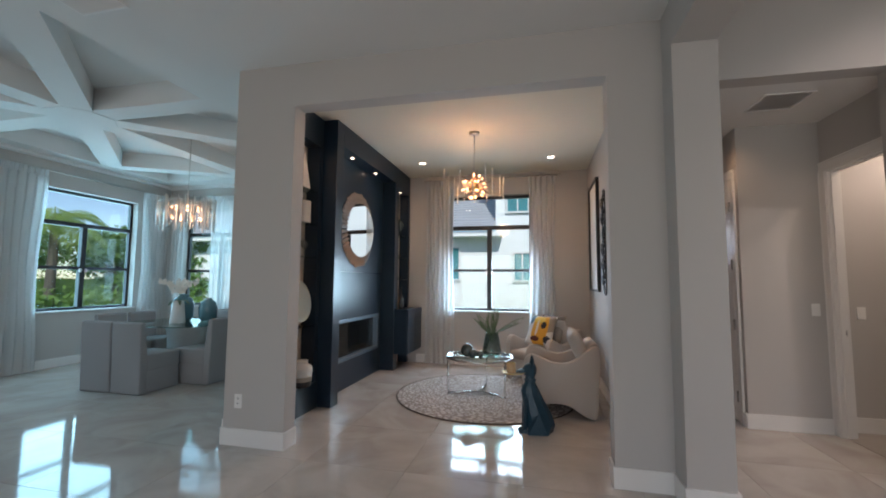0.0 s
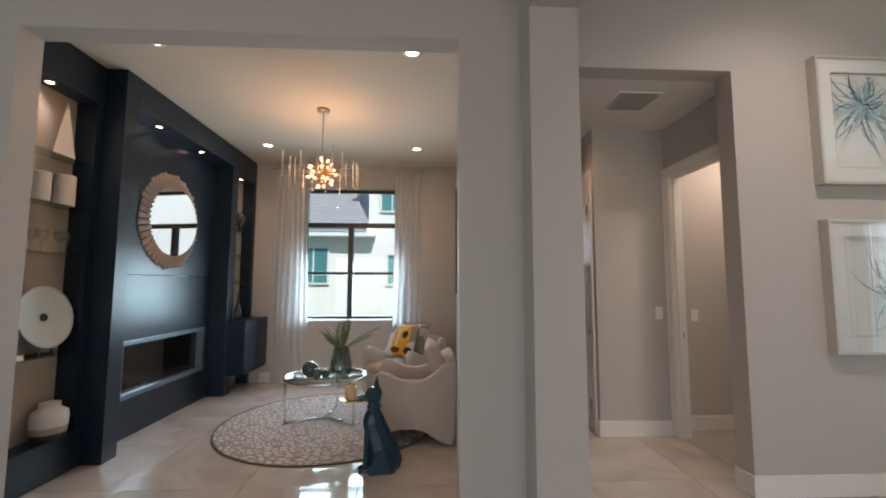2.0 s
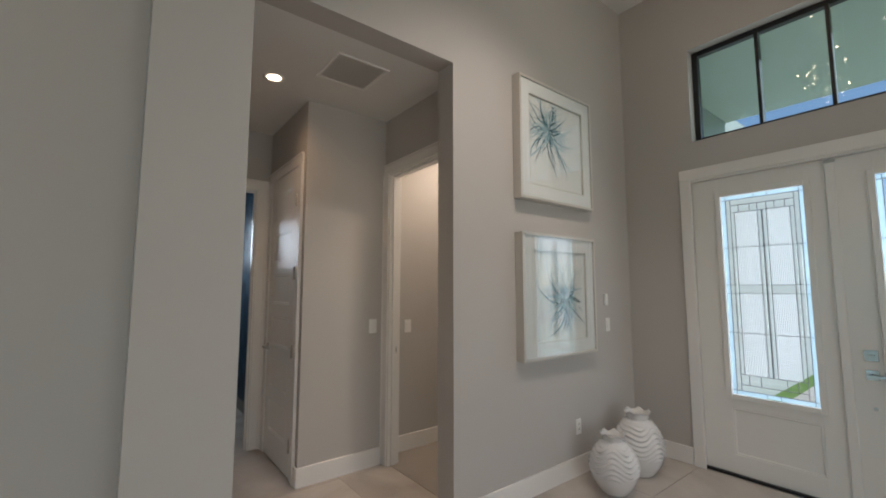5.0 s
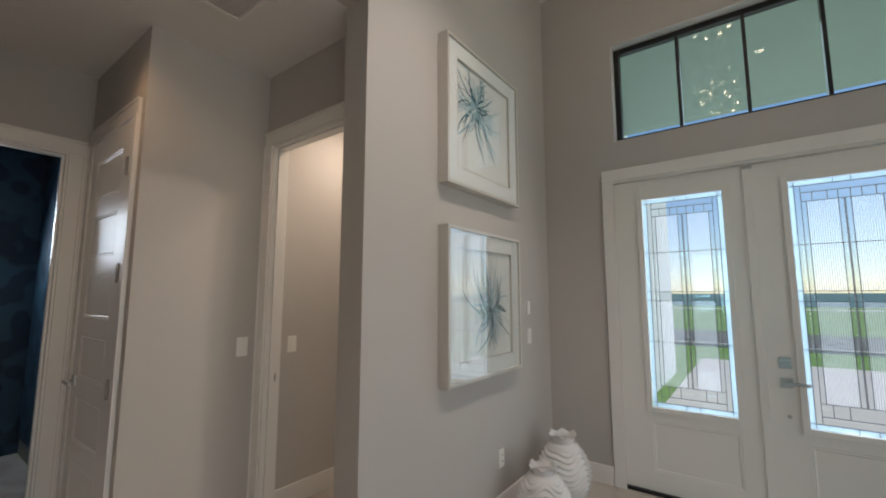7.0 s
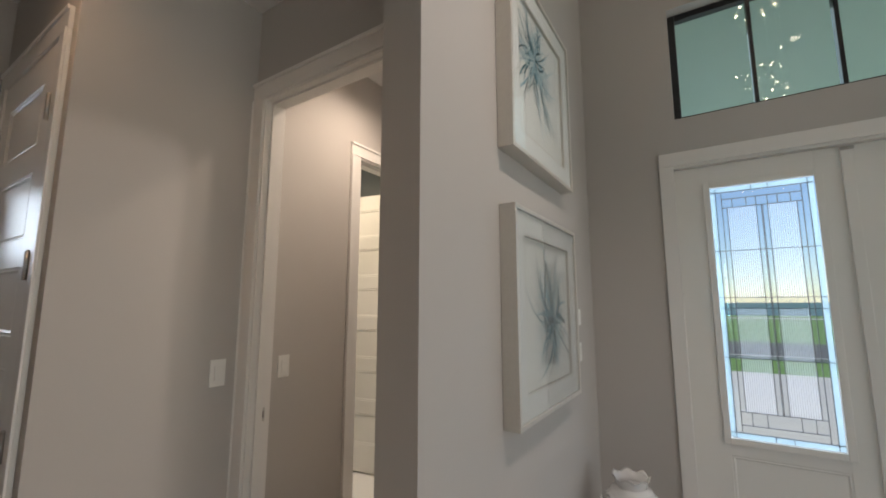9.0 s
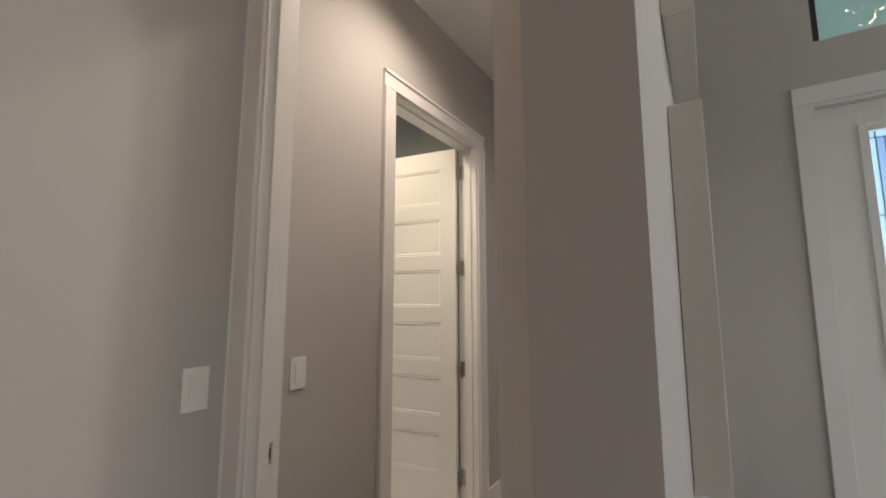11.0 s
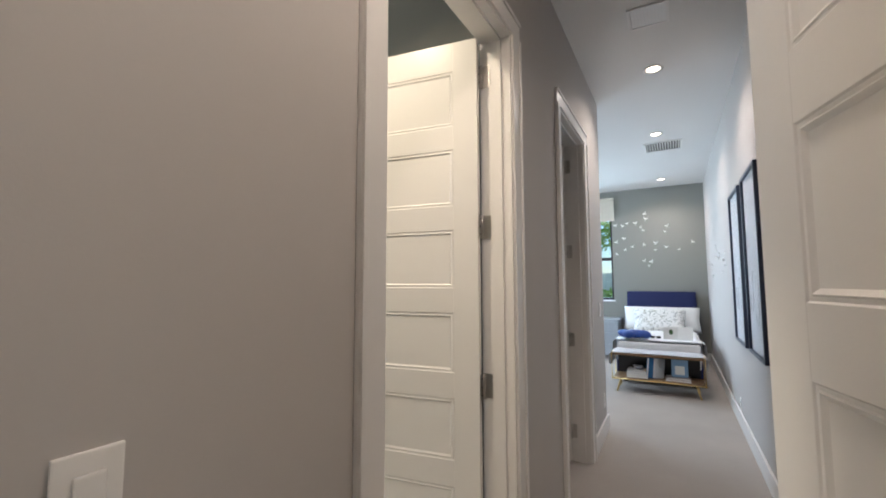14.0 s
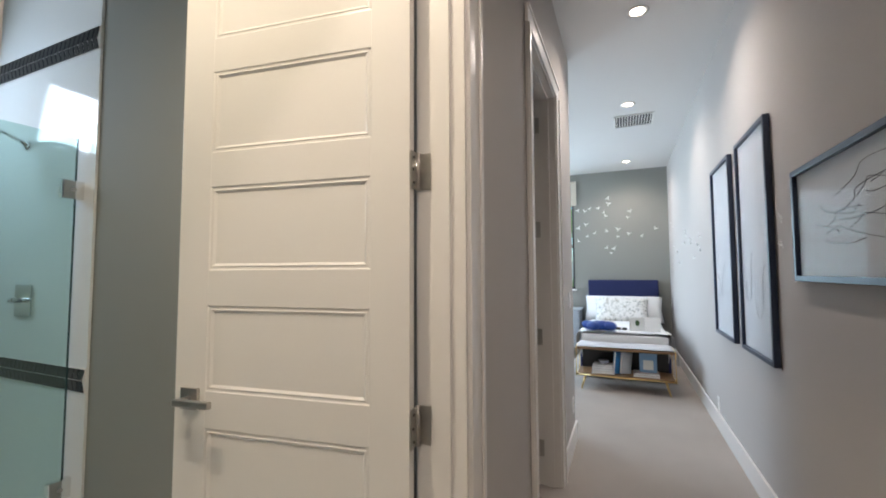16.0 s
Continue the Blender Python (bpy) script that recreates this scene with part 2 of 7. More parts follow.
def wall(name, axis, a0, a1, t0, t1, z0, z1, holes, mat, label):
    """A wall along x or y from a0 to a1, t0 to t1 thick, with rectangular holes (u0, u1, w0, w1) cut through."""
    us = sorted({a0, a1, *[v for h in holes for v in h[:2] if a0 < v < a1]})
    ws = sorted({z0, z1, *[v for h in holes for v in h[2:] if z0 < v < z1]})

    def full(i, j):
        if not (0 <= i < len(us) - 1 and 0 <= j < len(ws) - 1):
            return False
        u, w = (us[i] + us[i + 1]) / 2, (ws[j] + ws[j + 1]) / 2
        return not any(h[0] < u < h[1] and h[2] < w < h[3] for h in holes)
    bm = bmesh.new()
    cache = {}

    def vert(i, j, t):
        k = (i, j, t)
        if k not in cache:
            u, w = us[i], ws[j]
            cache[k] = bm.verts.new((u, t, w) if axis == "x" else (t, u, w))
        return cache[k]
    for i in range(len(us) - 1):
        for j in range(len(ws) - 1):
            if not full(i, j):
                continue
            for t in (t0, t1):
                bm.faces.new((vert(i, j, t), vert(i + 1, j, t), vert(i + 1, j + 1, t), vert(i, j + 1, t)))
            for di, dj, p, q in ((-1, 0, (i, j), (i, j + 1)), (1, 0, (i + 1, j), (i + 1, j + 1)), (0, -1, (i, j), (i + 1, j)), (0, 1, (i, j + 1), (i + 1, j + 1))):
                if not full(i + di, j + dj):
                    bm.faces.new((vert(*p, t0), vert(*q, t0), vert(*q, t1), vert(*p, t1)))
    return solid(name, bm, mat, label, "wall", kind="structure")


# ---- plan ----
H_GREAT, H_STUDY, H_FOYER, H_HALL, H_BED = 3.23, 3.19, 4.20, 2.93, 3.06
Y_STUDY, Y_BACK = 3.07, 6.90          # face of the study's opening wall; study's window wall
X_NICHE = -2.70                       # back of the study's niches
X_LEFT, Y_REAR = -7.30, -5.0
X_FRONT = 4.65                        # inner face of the entry door wall
Y_PIC = 3.475                          # picture wall
X_CLOSET, Y_SWITCH, X_DOORWALL = 1.935, 4.605, 2.64
Y_CL, Y_CR = 4.72, 3.635               # corridor's two sides
X_FAR, Y_BED = 11.1, 7.6
T = 0.16

# floors
solid("ground", box_bm(-300, 300, -300, 300, -0.30, -0.16), GRASS, "green lawn around the houses out to the horizon", "ground", kind="structure")
slab("floor", X_LEFT - 0.2, X_FRONT + 0.16, Y_REAR - 0.1, Y_BACK + 0.1, -0.16, -0.006, GROUT, "bed of grout under polished cream marble tiles", "floor")
slab("carpet_floor", X_DOORWALL + 0.03, X_FAR + 0.1, Y_CR - 0.1, Y_BED + 0.5, -0.155, 0.004, CARPET, "pale grey cut-pile carpet in corridor and bedroom", "floor")

# walls
wall("wall_study_front", "x", -2.59, 0.88, Y_STUDY, Y_STUDY + T, 0, H_GREAT + 0.3, [(-2.02, 0.49, -1, 2.86)], WALL, "greige painted wall with a wide cased opening into the study")
wall("wall_study_left", "y", Y_STUDY + T, Y_BACK, X_NICHE - 0.024, X_NICHE, 0, H_GREAT + 0.3, [], WALL, "greige painted wall behind the built-in")
wall("wall_back", "x", X_LEFT, 0.95, Y_BACK, Y_BACK + 0.2, 0, 3.6, [(-1.50, -0.10, 0.88, 2.83), (-6.95, -5.35, 0.86, 2.80)], WALL, "greige painted outer wall with black-framed windows")
wall("wall_study_right", "y", Y_STUDY + T, Y_BACK, 0.78, 0.93, 0, 3.6, [], WALL, "greige painted side wall of the study")
wall("wall_left", "y", Y_REAR, Y_BACK + 0.2, X_LEFT - 0.2, X_LEFT, 0, 3.6, [(4.66, 6.20, 0.86, 2.78), (2.2, 3.75, 0.86, 2.78)], WALL, "greige painted outer wall with black-framed windows")
wall("wall_rear", "x", X_LEFT - 0.2, X_FRONT + 0.2, Y_REAR - 0.2, Y_REAR, 0, 4.6, [(-3.6, 3.4, -1, 2.65)], WALL, "plain greige painted wall out of view, with an assumed glazed opening")
slab("column", 0.86, 1.13, 2.86, 3.40, 0, 2.93, WALL, "greige painted square column under the ceiling beam", "column")
slab("beam", 0.86, 1.13, Y_REAR, 3.40, 2.93, 4.60, WALL, "greige painted dropped beam between living area and foyer", "beam")
wall("wall_picture", "x", 1.13, X_FRONT, Y_PIC, Y_CR, 0, 4.6, [(1.0, 2.485, -1, H_HALL)], WALL, "tall greige painted wall with a cased opening to the hall")
wall("wall_front", "y", Y_REAR, Y_PIC, X_FRONT, X_FRONT + 0.2, 0, 4.6, [(1.10, 2.94, -1, 2.38), (1.075, 2.87, 2.70, 3.53)], WALL, "tall greige painted entry wall with double doors and transom")
wall("wall_closet", "y", Y_SWITCH, 5.58, X_CLOSET, X_CLOSET + 0.12, 0, H_HALL, [(4.74, 5.48, -1, 2.44)], WALL, "greige painted hall wall with a closet door")
wall("wall_switch", "x", X_CLOSET + 0.12, X_DOORWALL, Y_SWITCH, Y_SWITCH + 0.11, 0, H_HALL, [], WALL, "greige painted hall wall with a light switch")
wall("wall_bedroom_door", "y", Y_CR, Y_CL, X_DOORWALL, X_DOORWALL + 0.10, 0, H_BED, [(3.735, 4.535, -1, 2.44)], WALL, "greige painted wall with the bedroom doorway")
wall("wall_hall_end", "x", 0.93, X_CLOSET, 5.58, 5.70, 0, H_HALL, [(1.06, 1.83, -1, 2.38)], WALL, "greige painted end wall of the hall with a doorway")
wall("wall_corridor_left", "x", X_DOORWALL, 6.86, Y_CL, Y_CL + 0.13, 0, H_BED, [(3.49, 4.405, -1, 2.44), (5.26, 6.05, -1, 2.44)], WALL, "greige painted corridor wall with two doorways")
wall("wall_corridor_right", "x", X_FRONT + 0.2, X_FAR, Y_CR - 0.16, Y_CR, 0, H_BED, [], WALL, "greige painted wall hung with framed drawings")
wall("wall_bedroom_far", "y", Y_CR - 0.16, Y_BED, X_FAR, X_FAR + 0.2, 0, H_BED, [(5.13, 6.25, 1.0, 2.88)], ACCENT, "sage grey painted accent wall behind the bed")
wall("wall_bedroom_left", "x", 6.86, X_FAR, Y_BED, Y_BED + 0.2, 0, H_BED, [(8.2, 10.2, 1.0, 2.8)], WALL, "greige painted bedroom wall")
wall("wall_bedroom_return", "y", Y_CL + 0.13, Y_BED, 6.74, 6.86, 0, H_BED, [], WALL, "greige painted return wall at the bedroom's corner")
# bath and powder room shells
wall("wall_bath_right", "y", Y_CL + 0.13, 8.0, 4.55, 4.65, 0, H_BED, [], ACCENT, "grey painted bathroom wall")
wall("wall_bath_left", "y", Y_CL + 0.13, 8.0, 2.90, 3.0, 0, H_BED, [], ACCENT, "grey painted bathroom wall")
wall("wall_bath_end", "x", 2.9, 4.65, 8.0, 8.1, 0, H_BED, [], ACCENT, "grey painted bathroom wall")
slab("bath_floor", 3.0, 4.55, Y_CL + 0.0, 8.0, 0.004, 0.008, TRIM, "pale bathroom tile floor", "floor")
wall("wall_closet_back", "x", 4.65, 6.74, 6.2, 6.3, 0, H_BED, [], WALL, "greige painted closet wall")
wall("wall_powder_left", "y", 5.70, 7.6, 0.80, 0.93, 0, H_HALL, [], ACCENT, "powder room wall")
wall("wall_powder_right", "y", 5.70, 7.6, X_CLOSET + 0.12, X_CLOSET + 0.24, 0, H_HALL, [], ACCENT, "powder room wall")

# ceilings
slab("ceiling_study", X_NICHE, 0.78, Y_STUDY + T, Y_BACK, H_STUDY, H_STUDY + 0.3, CREAM, "cream painted study ceiling", "ceiling")
slab("ceiling_foyer", 1.13, X_FRONT, Y_REAR, Y_PIC, H_FOYER, H_FOYER + 0.3, CEIL, "white painted high foyer ceiling", "ceiling")
slab("ceiling_hall", 0.93, X_DOORWALL, Y_CR, 7.6, H_HALL, H_HALL + 0.1, CEIL, "white painted hall ceiling", "ceiling")
slab("ceiling_bedroom", X_DOORWALL + 0.10, X_FAR, Y_CR, 8.0, H_BED, H_BED + 0.1, CEIL, "white painted corridor and bedroom ceiling", "ceiling")
slab("ceiling_bath", 2.9, 6.74, Y_CL + 0.13, 8.0, H_BED + 0.1, H_BED + 0.2, CEIL, "white painted bathroom ceiling", "ceiling")

AMBER = (1.0, 0.84, 0.66)
HALLW = (1.0, 0.64, 0.36)
BATHW = (1.0, 0.84, 0.58)
# The 3.35 and 3.55 entries have no fitting: assumed lights, added out of view.
for at, w in (((-1.72, 3.75, H_STUDY), 12), ((0.19, 3.80, H_STUDY), 12), ((-1.73, 6.05, H_STUDY), 11), ((0.19, 6.1, H_STUDY), 11), ((1.61, 4.40, H_HALL), 11),
              ((6.37, 4.21, H_BED), 46), ((8.04, 4.25, H_BED), 44), ((10.48, 4.26, H_BED), 44), ((3.35, 4.2, H_BED), 58), ((3.55, 5.32, H_BED), 84)):
    lamp("downlight_lamp", (at[0], at[1], at[2] - 0.03), w, HALLW if at[0] < 3 else BATHW if at[0] == 3.55 else AMBER if at[0] == 3.35 else SOFT, 0.05, 150)
lamp("chandelier_lamp", (-0.75, 4.9, 2.53), 29, (1.0, 0.54, 0.22), 0.12)

lamp("foyer_lamp", (3.45, 2.15, 4.08), 16, (1.0, 0.88, 0.74), 0.12, 75)
lamp("foyer_art_lamp", (2.70, 1.80, 4.15), 130, (1.0, 0.89, 0.78), 0.06, 84, (2.70, 3.45, 0.7))
lamp("dining_lamp", (-4.95, 4.95, 2.3), 8, WARM, 0.15)

# ---- doorways, doors and windows ----


def doorway(name, at, turn, w, h, t, label, near=True, far=True, wide=0.09):
    """Jambs, stops and casings lining an opening; local x runs along the wall, y into it."""
    th = thing(name, label, "door frame", at, turn, kind="structure")
    part("jamb", box_bm(0, 0.018, -0.004, t + 0.004, 0, h), TRIM, th)
    part("jamb", box_bm(w - 0.018, w, -0.004, t + 0.004, 0, h), TRIM, th)
    part("head_jamb", box_bm(0.018, w - 0.018, -0.004, t + 0.004, h - 0.018, h), TRIM, th)
    part("stop", box_bm(0.018, 0.030, t * 0.28, t * 0.62, 0, h - 0.018), TRIM, th)
    part("stop", box_bm(w - 0.030, w - 0.018, t * 0.28, t * 0.62, 0, h - 0.018), TRIM, th)
    part("head_stop", box_bm(0.030, w - 0.030, t * 0.28, t * 0.62, h - 0.030, h - 0.018), TRIM, th)
    for on, y0, y1, y2 in ((near, -0.016, -0.0005, -0.024), (far, t + 0.0005, t + 0.016, t + 0.024)):
        if not on:
            continue
        a, b = min(y0, y1), max(y0, y1)
        c, d = min(y0, y2), max(y0, y2)
        for x0, x1, e0, e1 in ((-wide + 0.006, 0.006, -wide + 0.006, -wide + 0.024), (w - 0.006, w + wide - 0.006, w + wide - 0.024, w + wide - 0.006)):
            bm = box_bm(x0, x1, a, b, 0, h - 0.006, 0.004)
            box_bm(e0, e1, c, d, 0, h - 0.006, 0.003, bm)
            part("casing", bm, TRIM, th)
        bm = box_bm(-wide + 0.006, w + wide - 0.006, a, b, h - 0.0055, h + wide - 0.006, 0.004)
        box_bm(-wide + 0.006, w + wide - 0.006, c, d, h + wide - 0.024, h + wide - 0.006, 0.003, bm)
        part("head_casing", bm, TRIM, th)
    return th


def panel_bm(x0, x1, z0, z1, y_face, sign, depth=0.0065):
    """A recessed flat panel with a stepped moulding round it, on one face."""
    bm = bmesh.new()
    rings = []
    for inset, d in ((0.0, 0.0), (0.003, 0.0025), (0.009, 0.003), (0.012, 0.0012), (0.020, depth), (0.026, depth)):
        y = y_face - sign * d
        rings.append([bm.verts.new(p) for p in ((x0 + inset, y, z0 + inset), (x1 - inset, y, z0 + inset), (x1 - inset, y, z1 - inset), (x0 + inset, y, z1 - inset))])
    for a, b in zip(rings, rings[1:]):
        for i in range(4):
            bm.faces.new((a[i], a[(i + 1) % 4], b[(i + 1) % 4], b[i]))
    bm.faces.new(rings[-1])
    return bm


def hinge(parent, z, swing, mat=NICKEL, reach=0.0):
    bm = tube_bm([(-0.006, -0.004, z - 0.052), (-0.006, -0.004, z + 0.052)], 0.0065, 10)
    h = part("hinge", bm, mat, parent, "brushed nickel butt hinge")
    bm = box_bm(-0.0025, 0.0002, 0.001, 0.033, z - 0.05, z + 0.05)
    part("hinge_leaf", bm, mat, h)
    bm = bmesh.new()
    for k in (-0.034, 0.0, 0.034):
        tube_bm([(-0.0025, 0.018 + 0.006 * (k == 0), z + k), (-0.0045, 0.018 + 0.006 * (k == 0), z + k)], 0.004, 8, bm)
    part("hinge_screws", bm, BLACKM, h)
    bm = box_bm(0.0, 0.034, -0.0012, 0.0012, z - 0.05, z + 0.05, 0.0008)
    part("jamb_leaf", bm, mat, h, "", pose(-0.006 - reach * 0.139, -0.004 - reach * 0.99, 0, 0, 0, 90 + swing))
    if reach:
        part("hinge_web", box_bm(-0.008, -0.005, -0.004 - reach, -0.004, z - 0.05, z + 0.05), mat, h)


def lever(parent, x, z, y_face, sign, direction):
    bm = box_bm(x - 0.032, x + 0.032, min(y_face, y_face + sign * 0.011), max(y_face, y_face + sign * 0.011), z - 0.032, z + 0.032, 0.003)
    h = part("handle", bm, NICKEL, parent, "brushed nickel square rose lever handle")
    bm = tube_bm([(x, y_face + sign * 0.01, z), (x, y_face + sign * 0.048, z)], 0.010, 12)
    part("neck", bm, NICKEL, h)
    a, b = sorted((x - direction * 0.012, x + direction * 0.115))
    c, d = sorted((y_face + sign * 0.040, y_face + sign * 0.058))
    part("lever", box_bm(a, b, c, d, z - 0.010, z + 0.010, 0.004), NICKEL, h)


def panel_door(name, at, turn, w, h, label, swing=0.0, hinges=True, knob=True, reach=0.0):
    """A six-panel door leaf hung at its origin, opening out along local x, 35 mm thick in y."""
    th = thing(name, label, "door", at, turn, kind="structure")
    z0, top = 0.012, h
    sw = 0.115
    part("stile", box_bm(0.003, sw, 0, 0.035, z0, top, 0.0015), DOORW, th)
    part("stile", box_bm(w - sw, w - 0.003, 0, 0.035, z0, top, 0.0015), DOORW, th)
    lows = [0.235 + 0.3585 * i for i in range(6)]
    ph = 0.253
    edges = [z0] + [v for lo in lows for v in (lo, lo + ph)] + [top]
    for i in range(7):
        part("rail", box_bm(sw, w - sw, 0.0003, 0.0347, edges[2 * i], edges[2 * i + 1]), DOORW, th)
    for lo in lows:
        bm = panel_bm(sw, w - sw, lo, lo + ph, 0.0347, 1)
        tmp = panel_bm(sw, w - sw, lo, lo + ph, 0.0003, -1)
        me = bpy.data.meshes.new("scratch")
        tmp.to_mesh(me)
        tmp.free()
        bm.from_mesh(me)
        bpy.data.meshes.remove(me)
        part("panel", bm, DOORW, th)
    if hinges:
        for z in (0.22, 0.90, 1.575, 2.25):
            hinge(th, z, swing, NICKEL, reach)
    if knob:
        lever(th, w - 0.065, 0.93, 0.035, 1, -1)
        lever(th, w - 0.065, 0.93, 0.0, -1, -1)
    return th


frame_1 = doorway("door_frame_1", (X_DOORWALL, 4.535, 0), -90, 0.80, 2.44, 0.10, "white painted casing round the bedroom doorway")
part("hinge_jamb", box_bm(0.779, 0.880, 0.1245, 0.183, 0.0, 2.44, 0.003), TRIM, frame_1)
doorway("door_frame_2", (3.49, Y_CL, 0), 0, 0.915, 2.44, 0.13, "white painted casing round the bathroom doorway")
doorway("door_frame_3", (5.26, Y_CL, 0), 0, 0.79, 2.44, 0.13, "white painted casing round the closet doorway")
doorway("door_frame_4", (X_CLOSET, 5.48, 0), -90, 0.74, 2.44, 0.12, "white painted casing round the hall closet door", far=False)
doorway("door_frame_5", (1.06, 5.58, 0), 0, 0.77, 2.38, 0.12, "white painted casing round the powder room doorway")
panel_door("door_1", (2.83, 3.770, 0.006), 14.5, 0.79, 2.415, "white six-panel bedroom door standing open on nickel hinges", 75)
panel_door("door_2", (4.367, 4.853, 0.010), 98, 0.76, 2.415, "cream white six-panel bathroom door standing open", 82, reach=0.011)
panel_door("door_3", (6.018, 4.856, 0.006), 101, 0.745, 2.415, "white six-panel closet door standing ajar", 79, reach=0.0075)
closet = panel_door("door_4", (1.960, 4.761, 0.002), 90, 0.698, 2.415, "white six-panel hall closet door, closed", hinges=False)
for z in (0.25, 0.955, 1.56, 2.15):
    h = part("hinge", tube_bm([(0.001, 0.043, z - 0.05), (0.001, 0.043, z + 0.05)], 0.008, 10), NICKEL, closet, "brushed nickel butt hinge")
    part("hinge_tip", tube_bm([(0.001, 0.043, z + 0.0505), (0.001, 0.043, z + 0.056)], 0.005, 8), NICKEL, h)
    part("hinge_leaf", box_bm(0.003, 0.012, 0.0352, 0.0372, z - 0.05, z + 0.05), NICKEL, h)
strike = thing("strike_plate", "small nickel strike plate on the door jamb", "strike plate", (2.705, 4.516, 0.93), 0, kind="structure")
part("plate", box_bm(-0.014, 0.014, -0.003, 0.0, -0.03, 0.03, 0.001), NICKEL, strike)
part("latch_hole", box_bm(-0.007, 0.007, -0.0042, -0.0031, -0.014, 0.014), BLACKM, strike)


def window(name, at, turn, w, h, label, bars_h=(), mull=None, depth=0.12, latch=True):
    """Black framed window set in an opening; bars_h: heights of full bars; mull: (x, z0, z1) of an upright."""
    th = thing(name, label, "window", at, turn, kind="structure")
    y0, y1 = depth, depth + 0.06
    f = 0.045
    part("window_frame", box_bm(0, f, y0, y1, 0, h, 0.004), BLACKM, th)
    part("window_frame", box_bm(w - f, w, y0, y1, 0, h, 0.004), BLACKM, th)
    part("window_frame", box_bm(f, w - f, y0 + 0.001, y1 - 0.001, 0, f, 0.004), BLACKM, th)
    part("window_frame", box_bm(f, w - f, y0 + 0.001, y1 - 0.001, h - f, h, 0.004), BLACKM, th)
    for z, k in bars_h:
        part("rail", box_bm(f, w - f, y0 - 0.006, y1 - 0.006, z - k / 2, z + k / 2, 0.003), BLACKM, th)
    zs = [f] + [z for z, k in bars_h] + [h - f]
    for z0, z1 in zip(zs, zs[1:]):
        split = mull and mull[1] <= z0 + 0.05 and z1 - 0.05 <= mull[2]
        spans = [(f, mull[0]), (mull[0], w - f)] if split else [(f, w - f)]
        for a, b in spans:
            p = part("pane", box_bm(a, b, y0 + 0.028, y0 + 0.034, z0, z1), GLASS, th)
            p.visible_shadow = False
    if mull:
        part("mullion", box_bm(mull[0] - 0.04, mull[0] + 0.04, y0 - 0.012, y1 + 0.002, mull[1], mull[2], 0.004), BLACKM, th)
        if latch and bars_h:
            for s in (-1, 1):
                part("latch", box_bm(mull[0] + s * 0.045 - 0.014, mull[0] + s * 0.045 + 0.014, y0 - 0.04, y0 - 0.0125, bars_h[0][0] - 0.065, bars_h[0][0] - 0.005, 0.006), PLASTIC, th, "white sash latch")
    if depth > 0.1 and h < 2.6:
        part("window_sill", box_bm(-0.03, w + 0.03, -0.03, y0, -0.022, 0.004, 0.004), WINWHITE, th, "white stone sill")
    return th


window("window_1", (-1.50, Y_BACK, 0.88), 0, 1.40, 1.95, "black aluminium study window with transom pane", [(0.68, 0.045), (1.41, 0.07)], (0.69, 0.045, 1.375))
window("window_2", (X_LEFT, 4.66, 0.86), 90, 1.54, 1.92, "black aluminium dining window with transom pane", [(0.68, 0.05), (1.39, 0.07)], (0.72, 0.045, 1.355))
window("window_3", (X_LEFT, 2.20, 0.86), 90, 1.55, 1.92, "black aluminium dining window with transom pane", [(0.68, 0.05), (1.39, 0.07)], (0.775, 0.045, 1.355))
window("window_4", (-6.95, Y_BACK, 0.86), 0, 1.60, 1.94, "black aluminium dining window beside sheer curtains", [(0.68, 0.05), (1.41, 0.07)], (0.80, 0.045, 1.375))
window("window_5", (X_FAR, 6.25, 1.0), -90, 1.12, 1.88, "black aluminium bedroom window under a roman shade", [(0.78, 0.06)])
window("window_6", (8.2, Y_BED, 1.0), 0, 2.0, 1.8, "assumed wide black aluminium bedroom window, out of view", [(0.78, 0.06)], (1.0, 0.045, 0.75))
# Rear glass doors are assumed, built only to let the fill light in.
window("window_7", (3.4, Y_REAR, 0.0), 180, 7.0, 2.65, "assumed black aluminium rear glass doors, out of view, admitting fill light", [], (3.5, 0.045, 2.6), latch=False)
window("transom_window", (X_FRONT, 2.87, 2.70), -90, 1.795, 0.83, "wide black-framed transom over the entry doors", [], None, 0.09)
for y in (2.395, 1.97, 1.545):
    part("muntin", box_bm(2.87 - y - 0.012, 2.87 - y + 0.012, 0.082, 0.152, 0.04, 0.79, 0.002), BLACKM, bpy.data.objects["transom_window"])


# ---- baseboards ----
def baseboard(x0, y0, x1, y1, side):
    """A 14 cm board along a wall; side: which way it stands out, as (dx, dy)."""
    dx, dy = side[0] * 0.016, side[1] * 0.016
    ax, bx = sorted((x0, x1))
    ay, by = sorted((y0, y1))
    bm = box_bm(min(ax, ax + dx), max(bx, bx + dx), min(ay, ay + dy), max(by, by + dy), 0.0, 0.14, 0.004)
    solid("baseboard", bm, TRIM, "white painted baseboard", "baseboard", kind="structure")


